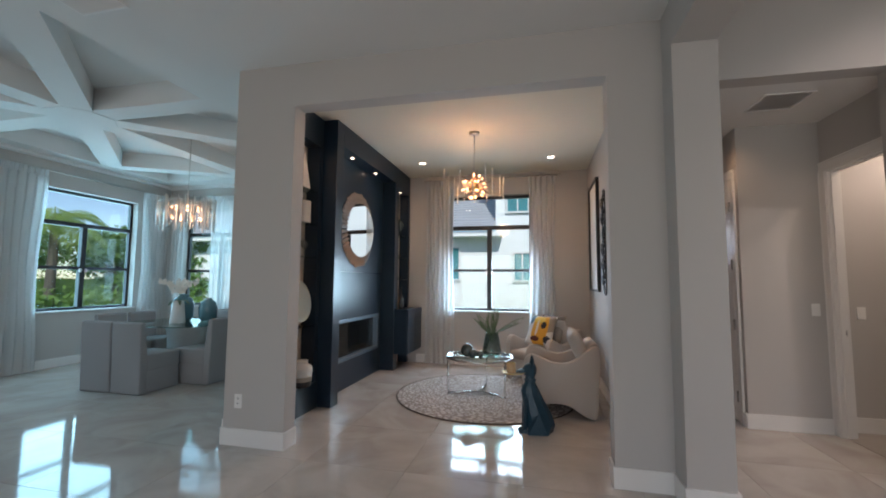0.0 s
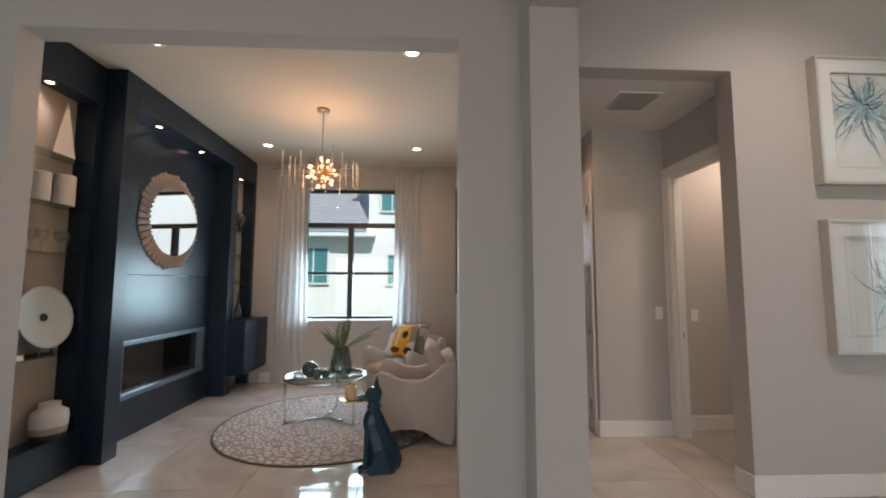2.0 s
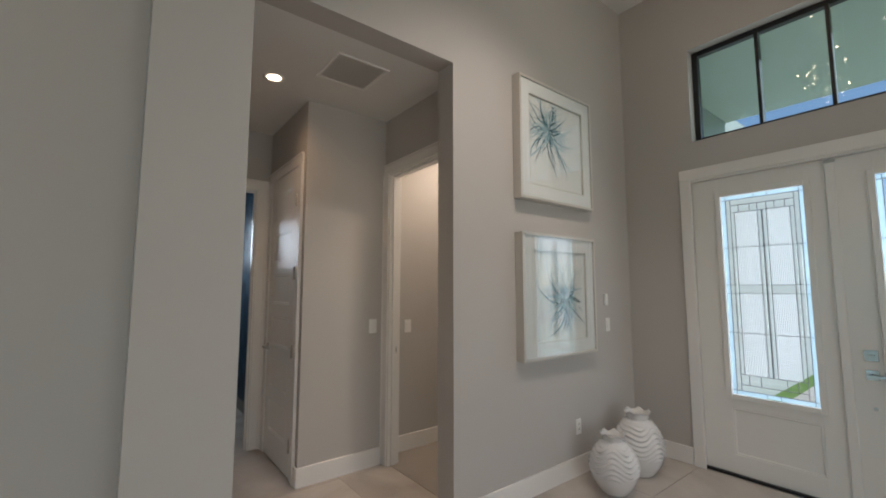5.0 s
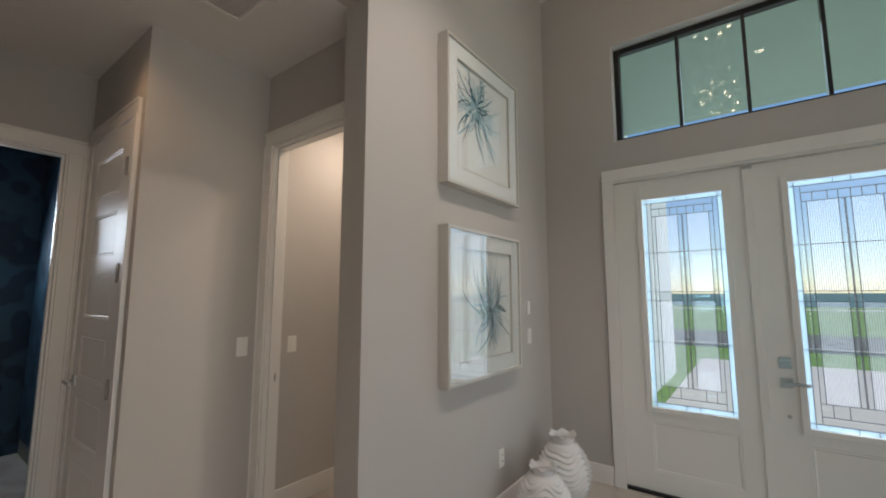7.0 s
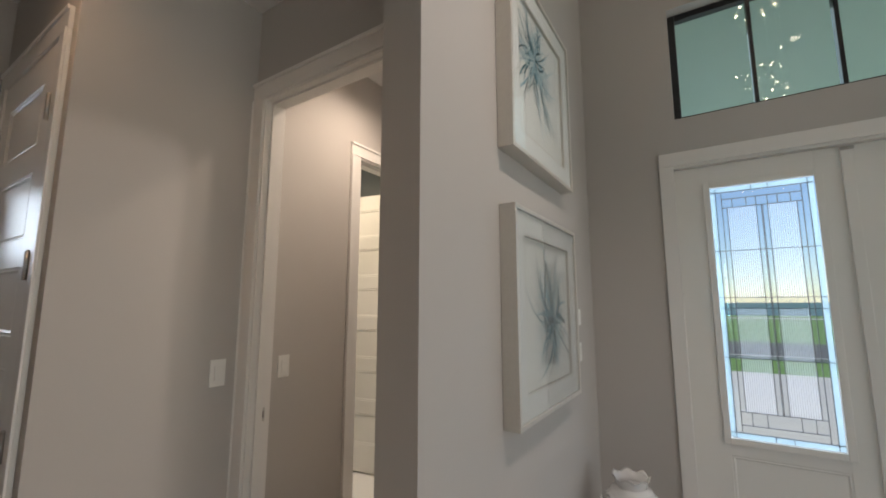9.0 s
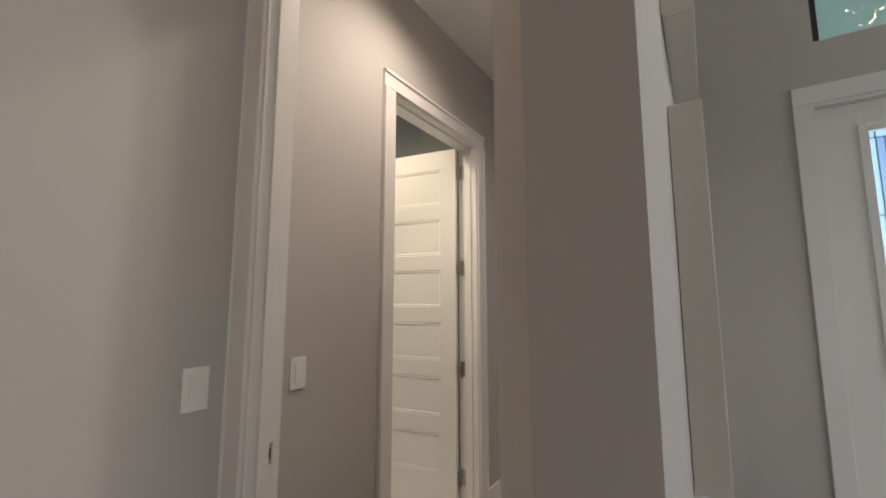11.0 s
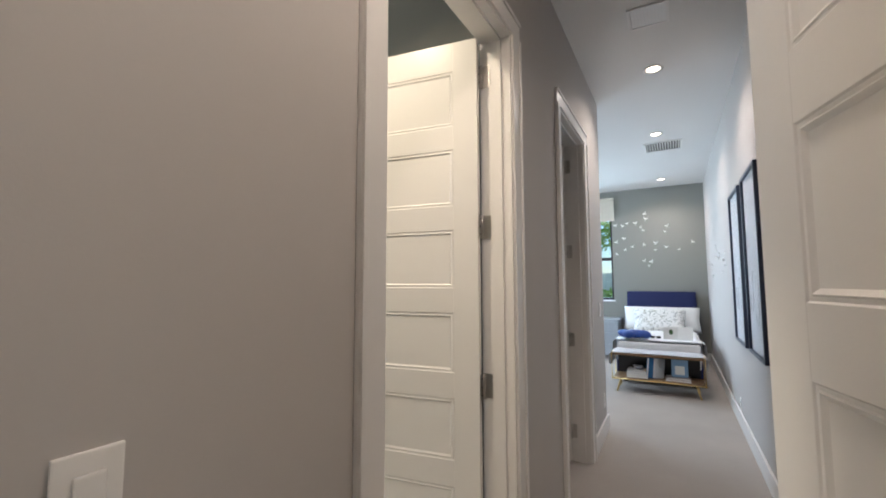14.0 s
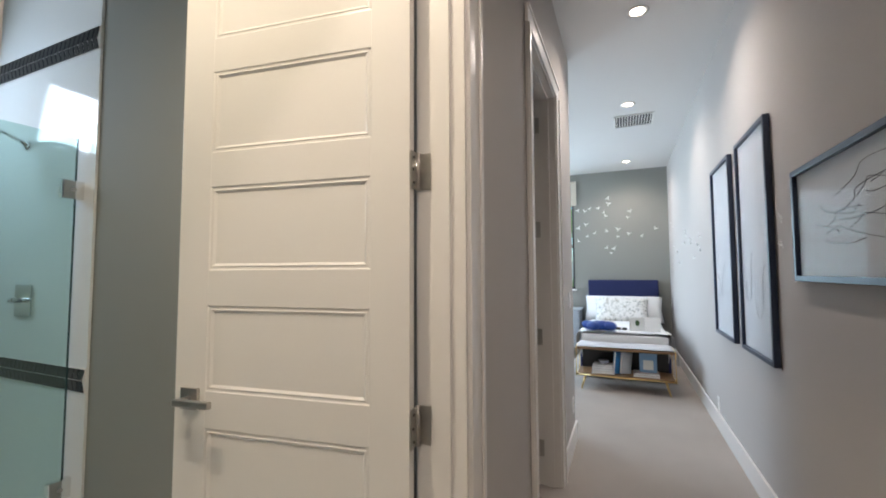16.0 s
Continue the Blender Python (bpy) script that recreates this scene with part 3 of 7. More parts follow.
for b in ((-2.606, Y_STUDY, -2.004, Y_STUDY, (0, -1)), (-2.02, Y_STUDY, -2.02, Y_STUDY + T, (1, 0)), (-2.59, Y_STUDY, -2.59, Y_STUDY + T, (-1, 0)), (X_NICHE - 0.024, Y_STUDY + T, X_NICHE - 0.024, 6.9, (-1, 0)),
          (0.474, Y_STUDY, 0.86, Y_STUDY, (0, -1)), (0.49, Y_STUDY, 0.49, Y_STUDY + T, (-1, 0)), (0.49, Y_STUDY + T, 0.78, Y_STUDY + T, (0, 1)),
          (0.844, 2.86, 1.146, 2.86, (0, -1)), (0.86, 2.86, 0.86, 3.054, (-1, 0)), (1.13, 2.86, 1.13, 3.40, (1, 0)),
          (0.78, 3.25, 0.78, 6.88, (-1, 0)), (-2.05, Y_BACK, 0.76, Y_BACK, (0, -1)),
          (2.485, Y_PIC, 4.634, Y_PIC, (0, -1)), (2.485, 3.459, 2.485, Y_CR, (-1, 0)), (X_FRONT, 2.984, X_FRONT, 3.443, (-1, 0)), (X_FRONT, -4.9, X_FRONT, 1.056, (-1, 0)),
          (X_CLOSET - 0.016, Y_SWITCH, 2.615, Y_SWITCH, (0, -1)), (X_CLOSET, 4.62, X_CLOSET, 4.655, (-1, 0)), (0.93, 3.42, 0.93, 5.56, (1, 0)),
          (2.80, Y_CL, 3.404, Y_CL, (0, -1)), (4.49, Y_CL, 5.174, Y_CL, (0, -1)), (6.136, Y_CL, 6.876, Y_CL, (0, -1)), (6.86, 4.73, 6.86, 7.58, (1, 0)),
          (2.79, Y_CR, 11.08, Y_CR, (0, 1)), (X_FAR, 3.64, X_FAR, 7.58, (-1, 0)), (X_LEFT, -4.9, X_LEFT, 6.88, (1, 0)), (-7.28, Y_BACK, -2.85, Y_BACK, (0, -1)),
          (-7.28, Y_REAR, -3.65, Y_REAR, (0, 1)), (3.45, Y_REAR, 4.63, Y_REAR, (0, 1))):
    baseboard(*b)

# ---- entry doors ----
CAME = material("lead_came", (0.16, 0.16, 0.17), 0.35, 0.8)
BEVELG = clear("bevelled_glass", (0.90, 0.98, 1.0), 0.0, 2.6)


def frosted(name, tint, amount, ribs=0.0):
    """Pale obscure glass: part see-through, part scattering; ribs per metre run upright."""
    m = clear(name, (0.95, 0.98, 1.0), 0.02)
    nt = m.node_tree
    tl = nt.nodes.new("ShaderNodeBsdfTranslucent")
    tl.inputs[0].default_value = (*tint, 1)
    mx = nt.nodes.new("ShaderNodeMixShader")
    mx.inputs[0].default_value = amount
    see = [n for n in nt.nodes if n.type == "BSDF_TRANSPARENT"][0]
    top = [n for n in nt.nodes if n.type == "MIX_SHADER" and n != mx][0]
    nt.links.new(see.outputs[0], mx.inputs[1])
    nt.links.new(tl.outputs[0], mx.inputs[2])
    nt.links.new(mx.outputs[0], top.inputs[1])
    if ribs:
        co = nt.nodes.new("ShaderNodeTexCoord")
        wv = nt.nodes.new("ShaderNodeTexWave")
        wv.inputs["Scale"].default_value = ribs
        rg = nt.nodes.new("ShaderNodeMapRange")
        rg.inputs[3].default_value, rg.inputs[4].default_value = 0.7 * amount, 1.3 * amount
        nt.links.new(co.outputs["Object"], wv.inputs["Vector"])
        nt.links.new(wv.outputs["Fac"], rg.inputs[0])
        nt.links.new(rg.outputs[0], mx.inputs[0])
    return m


RIBBED = frosted("reeded_glass", (0.92, 0.96, 1.0), 0.22, 29.0)
FROST = frosted("frosted_border_glass", (0.75, 0.92, 1.0), 0.62)
frame_front = thing("entry_frame", "white painted frame and casing round double entry doors", "door frame", (X_FRONT, 2.94, 0), -90, kind="structure")
W2 = 1.84
for x0, x1 in ((-0.042, 0.044), (W2 - 0.044, W2 + 0.042)):
    part("casing", box_bm(x0, x1, -0.02, -0.0005, 0, 2.365, 0.004), TRIM, frame_front)
part("head_casing", box_bm(-0.042, W2 + 0.042, -0.02, -0.0005, 2.3655, 2.46, 0.004), TRIM, frame_front)
part("jamb", box_bm(0, 0.03, 0, 0.18, 0, 2.38), TRIM, frame_front)
part("jamb", box_bm(W2 - 0.03, W2, 0, 0.18, 0, 2.38), TRIM, frame_front)
part("head_jamb", box_bm(0.03, W2 - 0.03, 0, 0.18, 2.35, 2.38), TRIM, frame_front)
part("threshold", box_bm(0.03, W2 - 0.03, 0.02, 0.18, -0.004, 0.018, 0.004), BLACKM, frame_front, "dark metal threshold")


def entry_leaf(name, u0, label, active):
    """Half of the double door: stiles, rails, leaded glass light and a raised lower panel."""
    w, h = 0.888, 2.33
    th = thing(name, label, "door", (X_FRONT + 0.045, 2.94 - u0, 0.018), -90, kind="structure")
    gx0, gx1, gz0, gz1 = (0.201, 0.742, 0.594, 2.182)
    t0, t1 = 0.0, 0.045
    part("stile", box_bm(0.002, gx0, t0, t1, 0, h, 0.002), DOORW, th)
    part("stile", box_bm(gx1, w - 0.002, t0, t1, 0, h, 0.002), DOORW, th)
    part("rail", box_bm(gx0, gx1, t0, t1, gz1, h), DOORW, th)
    part("rail", box_bm(gx0, gx1, t0, t1, 0.50, gz0), DOORW, th)
    part("rail", box_bm(gx0, gx1, t0, t1, 0, 0.14), DOORW, th)
    bm = panel_bm(gx0, gx1, 0.14, 0.50, t0, -1, 0.008)
    box_bm(gx0, gx1, t0 + 0.012, t1, 0.14, 0.50, 0, bm)
    part("panel", bm, DOORW, th, "raised lower panel")
    bm = bmesh.new()
    for a in ((gx0 - 0.03, gx0 + 0.008, gz0 - 0.03, gz1 + 0.03), (gx1 - 0.008, gx1 + 0.03, gz0 - 0.03, gz1 + 0.03), (gx0 + 0.008, gx1 - 0.008, gz0 - 0.03, gz0 + 0.008), (gx0 + 0.008, gx1 - 0.008, gz1 - 0.008, gz1 + 0.03)):
        box_bm(a[0], a[1], t0 - 0.014, t0 - 0.0005, a[2], a[3], 0.004, bm)
    light = part("glass_frame", bm, DOORW, th, "white moulded frame round the glass")
    # leading: border strip, inner bevel strips, a central pair, cross bars and block rows
    wl, hl = gx1 - gx0 - 0.016, gz1 - gz0 - 0.016
    xs = [gx0 + 0.008 + wl * u for u in (0.0, 0.055, 0.115, 0.165, 0.455, 0.505, 0.515, 0.565, 0.835, 0.885, 0.945, 1.0)]
    zs = [gz0 + 0.008 + hl * u for u in (0.0, 0.02, 0.05, 0.10, 0.305, 0.50, 0.543, 0.733, 0.913, 0.95, 0.98, 1.0)]
    yg = 0.020
    bm = bmesh.new()
    k = 0.0016

    def upright(i, j0, j1):
        box_bm(xs[i] - k, xs[i] + k, yg - 0.004, yg + 0.006, zs[j0], zs[j1], 0, bm)

    def cross(j, i0, i1):
        box_bm(xs[i0], xs[i1], yg - 0.0045, yg + 0.0065, zs[j] - k, zs[j] + k, 0, bm)
    for i, j0, j1 in ((1, 0, 11), (10, 0, 11), (2, 1, 10), (9, 1, 10), (3, 3, 8), (8, 3, 8), (4, 3, 9), (5, 3, 8), (6, 3, 8), (7, 3, 9)):
        upright(i, j0, j1)
    for j, i0, i1 in ((1, 0, 11), (10, 0, 11), (2, 2, 9), (9, 2, 9), (3, 2, 9), (8, 2, 9), (4, 0, 11), (7, 0, 11), (5, 0, 11), (6, 0, 11)):
        cross(j, i0, i1)
    for u in (0.22, 0.36, 0.66, 0.78):
        x = xs[0] + wl * u
        box_bm(x - k, x + k, yg - 0.004, yg + 0.006, zs[2], zs[3], 0, bm)
        box_bm(x - k, x + k, yg - 0.004, yg + 0.006, zs[8], zs[9], 0, bm)
    for u in (0.42, 0.58):
        x = xs[0] + wl * u
        box_bm(x - k, x + k, yg - 0.004, yg + 0.006, zs[0], zs[1], 0, bm)
        box_bm(x - k, x + k, yg - 0.004, yg + 0.006, zs[10], zs[11], 0, bm)
    part("came", bm, CAME, light, "dark lead came in a rectilinear pattern")
    # reeded field panes
    for a, b in ((3, 4), (7, 8)):
        for c, d in ((3, 4), (4, 5), (6, 7), (7, 8)):
            bm = bmesh.new()
            n = max(4, int((xs[b] - xs[a]) / 0.011))
            row = []
            for i in range(2 * n + 1):
                x = xs[a] + (xs[b] - xs[a]) * i / (2 * n)
                y = yg + 0.002 + (0.0016 if i % 2 else 0.0)
                row.append((bm.verts.new((x, y, zs[c])), bm.verts.new((x, y, zs[d]))))
            for p, q in zip(row, row[1:]):
                f = bm.faces.new((p[0], q[0], q[1], p[1]))
                f.smooth = True
            p = part("pane", bm, RIBBED, light)
            p.visible_shadow = False
    # frosted outer border
    for x0, x1, z0, z1 in ((xs[0], xs[1], zs[0], zs[-1]), (xs[10], xs[11], zs[0], zs[-1]), (xs[1], xs[10], zs[0], zs[1]), (xs[1], xs[10], zs[10], zs[11])):
        p = part("pane", box_bm(x0, x1, yg, yg + 0.003, z0, z1), FROST, light, "pale frosted border glass")
        p.visible_shadow = False
    # clear bevelled strips, each with a raised middle
    for x0, x1, z0, z1 in ((xs[2], xs[3], zs[3], zs[8]), (xs[8], xs[9], zs[3], zs[8]), (xs[4], xs[5], zs[3], zs[8]), (xs[6], xs[7], zs[3], zs[8]),
                           (xs[3], xs[4], zs[5], zs[6]), (xs[7], xs[8], zs[5], zs[6]), (xs[2], xs[9], zs[2], zs[3]), (xs[2], xs[9], zs[8], zs[9]),
                           (xs[1], xs[2], zs[1], zs[10]), (xs[9], xs[10], zs[1], zs[10]), (xs[2], xs[9], zs[1], zs[2]), (xs[2], xs[9], zs[9], zs[10])):
        bm = bmesh.new()
        e = 0.38 * min(x1 - x0, z1 - z0)
        lo = [bm.verts.new(v) for v in ((x0, yg + 0.003, z0), (x1, yg + 0.003, z0), (x1, yg + 0.003, z1), (x0, yg + 0.003, z1))]
        hi = [bm.verts.new(v) for v in ((x0 + e, yg - 0.003, z0 + e), (x1 - e, yg - 0.003, z0 + e), (x1 - e, yg - 0.003, z1 - e), (x0 + e, yg - 0.003, z1 - e))]
        bm.faces.new(hi)
        for i in range(4):
            bm.faces.new((lo[i], lo[(i + 1) % 4], hi[(i + 1) % 4], hi[i]))
        p = part("bevelled_pane", bm, BEVELG, light, "clear bevelled glass")
        p.visible_shadow = False
    if active:
        x = 0.112
        bm = box_bm(x - 0.034, x + 0.034, t0 - 0.012, t0 - 0.0005, 0.96, 1.03, 0.003)
        d = part("deadbolt", bm, NICKEL, th, "square nickel deadbolt")
        part("thumb_turn", box_bm(x - 0.02, x + 0.02, t0 - 0.03, t0 - 0.0125, 0.988, 1.002, 0.003), NICKEL, d)
        lever(th, x, 0.87, t0, -1, 1)
        part("lock_button", tube_bm([(x, t0 - 0.008, 0.66), (x, t0 - 0.0005, 0.66)], 0.012, 12), NICKEL, th)
    else:
        part("astragal", box_bm(w - 0.03, w + 0.022, t0 - 0.014, t0 - 0.001, 0.0, h - 0.005, 0.004), DOORW, th)
        part("flush_bolt", box_bm(w - 0.03, w + 0.03, t0 - 0.028, t0 - 0.0145, h - 0.03, h - 0.012, 0.002), NICKEL, th)


entry_leaf("door_5", 0.031, "white entry door leaf with leaded reeded glass, closed", False)
entry_leaf("door_6", 0.921, "white entry door leaf with leaded glass and nickel lever, closed", True)


# ---- small wall fittings ----
def switch(at, turn, label="white rocker light switch on the wall", gangs=1, outlet=False):
    """Cover plate standing off the wall; local y points into the wall."""
    th = thing("outlet" if outlet else "light_switch", label, "outlet" if outlet else "switch", at, turn, "outlets" if outlet else "light switches")
    w = 0.035 + 0.023 * (gangs - 1)
    part("cover_plate", box_bm(-w, w, -0.006, 0.0, -0.058, 0.058, 0.003), PLASTIC, th)
    for g in range(gangs):
        x = (g - (gangs - 1) / 2) * 0.046
        if outlet:
            for z in (-0.02, 0.02):
                o = part("socket", box_bm(x - 0.014, x + 0.014, -0.008, -0.0062, z - 0.014, z + 0.014, 0.002), PLASTIC, th)
                part("slots", box_bm(x - 0.006, x + 0.006, -0.0086, -0.0081, z - 0.004, z + 0.006), CAME, o)
        else:
            part("rocker", box_bm(x - 0.016, x + 0.016, -0.010, -0.0062, -0.033, 0.033, 0.003), PLASTIC, th)


switch((2.535, Y_SWITCH, 1.13), 0, "white rocker light switch beside the bedroom doorway")
switch((2.96, Y_CL, 1.10), 0, "white rocker light switch inside the corridor")
switch((6.62, Y_CL, 1.10), 0, "white rocker light switch near the bedroom corner")
switch((4.235, Y_PIC, 1.13), 0, "white rocker light switch beside framed art")
switch((4.80, Y_CL, 0.20), 0, "white outlet low on the corridor wall", outlet=True)
switch((6.72, Y_CL, 0.30), 0, "white outlet low on the corridor wall", outlet=True)
switch((3.76, Y_PIC, 0.36), 0, "white outlet low on the wall behind the vases", outlet=True)
switch((-2.45, Y_STUDY, 0.36), 0, "white outlet low on the study's pillar", outlet=True)
switch((7.53, Y_CR, 0.21), 180, "white outlet low on the bedroom wall", outlet=True)
switch((-0.28, Y_BACK, 0.36), 0, "white outlet under the study window", outlet=True)
stat = thing("thermostat", "small white thermostat on the foyer wall", "thermostat", (4.21, Y_PIC, 1.35))
part("case", box_bm(-0.022, 0.022, -0.018, 0.0, -0.05, 0.05, 0.004), PLASTIC, stat)


GREYB = material("vent_shadow_paint", (0.74, 0.72, 0.70), 0.7)


def ceiling_vent(at, turn, w, d, slats, label, mat=None):
    dark = mat is None
    mat = mat or PLASTIC
    low = -0.005 if dark else -0.010
    th = thing("ceiling_vent", label, "vent", at, turn, "ceiling vents")
    bm = bmesh.new()
    for a in ((-w / 2, w / 2, -d / 2, -d / 2 + 0.02), (-w / 2, w / 2, d / 2 - 0.02, d / 2), (-w / 2, -w / 2 + 0.02, -d / 2 + 0.02, d / 2 - 0.02), (w / 2 - 0.02, w / 2, -d / 2 + 0.02, d / 2 - 0.02)):
        box_bm(*a, -0.010, 0.0, 0.002, bm)
    part("frame", bm, mat, th)
    # Flat backing plate, its tone standing in for the shaded duct behind the slats.
    part("backing", box_bm(-w / 2 + 0.02, w / 2 - 0.02, -d / 2 + 0.02, d / 2 - 0.02, -0.002, 0.0), BLACKM if dark else GREYB, th)
    for i in range(slats):
        x = -w / 2 + 0.02 + (w - 0.04) * (i + 0.5) / slats
        k = (w - 0.04) / slats * (0.17 if dark else 0.46)
        bm = bmesh.new()
        v = [bm.verts.new(q) for q in ((x - k, -d / 2 + 0.02, low), (x + k, -d / 2 + 0.02, -0.004), (x + k, d / 2 - 0.02, -0.004), (x - k, d / 2 - 0.02, low))]
        bm.faces.new(v)
        part("slat", bm, mat, th)


GREYV = material("grey_vent_paint", (0.80, 0.78, 0.76), 0.5, vary=0.03)
ceiling_vent((2.02, 4.0, H_HALL), 0, 0.37, 0.37, 26, "square grey return vent in the hall ceiling", GREYV)
ceiling_vent((8.56, 4.19, H_BED), 90, 0.42, 0.40, 13, "white slatted supply vent in the bedroom ceiling")
ceiling_vent((5.60, 4.21, H_BED), 90, 0.24, 0.24, 10, "small white supply vent in the corridor ceiling", GREYV)
ceiling_vent((-2.92, 2.06, H_GREAT), 0, 0.40, 0.18, 12, "white supply vent in the living room ceiling", GREYV)


def downlight(at, r=0.05):
    th = thing("downlight", "round recessed ceiling downlight, lit warm", "downlight", at, 0, "recessed downlights")
    part("trim_ring", lathe_bm([(r, 0.0), (r + 0.022, -0.001), (r + 0.024, -0.004), (r + 0.004, -0.007), (r - 0.004, -0.002)], 28), PLASTIC, th)
    part("lens", lathe_bm([(0.0, -0.003), (r - 0.002, -0.003)], 28), DISC, th)


for at in ((-1.72, 3.75, H_STUDY), (0.19, 3.80, H_STUDY), (-1.73, 6.05, H_STUDY), (0.19, 6.1, H_STUDY), (1.61, 4.40, H_HALL), (6.37, 4.21, H_BED), (8.04, 4.25, H_BED), (10.48, 4.26, H_BED), (2.70, 1.80, H_FOYER)):
    downlight(at)

# ---- study: built-in wall with fireplace ----
NICHEB = material("niche_back_paint", (0.46, 0.40, 0.34), 0.7, vary=0.04)
STEELB = material("blue_steel_trim", (0.20, 0.27, 0.33), 0.3, 0.6, vary=0.08)
EMBER = material("dark_firebox", (0.045, 0.038, 0.032), 0.25, vary=0.2)
built = thing("built_in", "dark navy lacquered built-in with fireplace and lit niches", "built-in", (0, 0, 0))
XF, XP, XN = -2.19, -2.41, X_NICHE
part("stile", box_bm(XN + 0.004, XF, 4.17, 4.33, 0.002, H_STUDY - 0.003, 0.003), NAVY, built)
part("stile", box_bm(XN + 0.004, XF, 6.13, 6.30, 0.002, H_STUDY - 0.003, 0.003), NAVY, built)
part("header", box_bm(XN + 0.004, XF, 4.331, 6.129, 2.93, H_STUDY - 0.003), NAVY, built)
# panels with the firebox opening
part("panel", box_bm(XN + 0.3, XP, 4.331, 6.129, 1.486, 2.929), NAVY, built, "upper satin navy panel")
part("side_panel", box_bm(XN + 0.004, XP, 4.331, 4.62, 0.002, 1.480), NAVY, built, "satin navy panel beside the fireplace")
part("side_panel", box_bm(XN + 0.004, XP, 5.96, 6.129, 0.002, 1.480), NAVY, built, "satin navy panel beside the fireplace")
part("lower_panel", box_bm(XN + 0.004, XP, 4.6201, 5.9599, 0.002, 0.39), NAVY, built, "satin navy panel below the fireplace")
part("middle_panel", box_bm(XN + 0.004, XP, 4.6201, 5.9599, 0.84, 1.480), NAVY, built, "satin navy panel above the fireplace")
fire = part("firebox", box_bm(XN + 0.006, XN + 0.02, 4.6201, 5.9599, 0.3901, 0.8399), EMBER, built, "dark linear electric firebox")
bm = bmesh.new()
for a in ((4.575, 6.005, 0.355, 0.395), (4.575, 6.005, 0.835, 0.875), (4.575, 4.625, 0.3955, 0.8345), (5.955, 6.005, 0.3955, 0.8345)):
    box_bm(XP - 0.06, XP + 0.022, a[0], a[1], a[2], a[3], 0.003, bm)
part("trim", bm, STEELB, fire, "blue-grey steel fireplace trim")
bm = bmesh.new()
rnd = random.Random(4)
for i in range(90):
    y, x, r = rnd.uniform(4.68, 5.9), rnd.uniform(XN + 0.06, XP - 0.09), rnd.uniform(0.012, 0.028)
    bmesh.ops.create_icosphere(bm, subdivisions=1, radius=r, matrix=Matrix.Translation((x, y, 0.405 + r * 0.5)))
emb = part("ember_bed", bm, material("grey_crystal", (0.22, 0.19, 0.17), 0.2, vary=0.3), fire, "bed of dull crystal embers")
emb["kind"] = "stuff"
p = part("fire_glass", box_bm(XP - 0.05, XP - 0.046, 4.625, 5.955, 0.395, 0.835), clear("smoked_glass", (0.55, 0.50, 0.47), 0.01, 1.5), fire)
p.visible_shadow = False
# niches
for y0, y1, xb, xh in ((3.235, 4.169, -2.52, -2.36), (6.301, 6.895, -2.352, -2.195)):
    part("niche_back", box_bm(XN + 0.0005, xb, y0, y1, 0.002, 2.859), NICHEB, built, "warm beige niche back")
    part("niche_header", box_bm(XN + 0.0045, xh, y0, y1, 2.86, H_STUDY - 0.003), NAVY, built)
part("niche_side", box_bm(-2.5195, -2.36, 3.235, 3.30, 0.28, 2.859), NAVY, built)
part("niche_side", box_bm(-2.5195, -2.36, 4.10, 4.169, 0.28, 2.859), NAVY, built)
part("plinth", box_bm(-2.5195, -2.35, 3.235, 4.169, 0.002, 0.2795, 0.002), NAVY, built)
part("niche_side", box_bm(-2.3515, -2.195, 6.82, 6.895, 0.002, 2.859), NAVY, built)
cabinet = part("cabinet", box_bm(-2.188, -1.978, 6.145, 6.893, 0.25, 0.93, 0.003), NAVY, built, "floating navy base cabinet")
part("cabinet_door", box_bm(-1.9775, -1.958, 6.15, 6.516, 0.255, 0.925, 0.002), NAVY, cabinet)
part("cabinet_door", box_bm(-1.9775, -1.958, 6.522, 6.889, 0.255, 0.925, 0.002), NAVY, cabinet)
SHELFG = clear("shelf_glass", (0.82, 0.90, 0.88), 0.0, 1.6)
for z in (0.885, 1.62, 1.98, 2.345):
    part("glass_shelf", box_bm(-2.519, -2.37, 3.301, 4.099, z - 0.010, z, 0.001), SHELFG, built, "clear glass shelf")
for z in (1.40, 1.75, 2.12):
    part("glass_shelf", box_bm(-2.351, -2.20, 6.301, 6.819, z - 0.010, z, 0.001), SHELFG, built, "clear glass shelf")


def spot_light(at, watts):
    th = thing("puck_light", "small lit puck light in the navy built-in", "puck light", at, 0, "puck lights")
    part("ring", lathe_bm([(0.026, 0.0), (0.036, -0.001), (0.036, -0.006), (0.026, -0.006)], 20), NICKEL, th)
    part("lens", lathe_bm([(0.0, -0.004), (0.026, -0.004)], 20), DISC, th)
    lamp("puck_lamp", (at[0], at[1], at[2] - 0.02), watts, SOFT, 0.02, 110)


spot_light((-2.30, 4.78, 2.93), 3.0)
spot_light((-2.30, 5.55, 2.93), 3.0)
spot_light((-2.435, 3.75, 2.86), 5.0)
spot_light((-2.27, 6.55, 2.86), 3.0)

# mirror with wooden petals
def disc_bm(r, t, seg):
    """A flat round plate from z = 0 to t."""
    return prism_bm([(r * math.cos(2 * math.pi * i / seg), r * math.sin(2 * math.pi * i / seg)) for i in range(seg)], t, "z", 0.0)


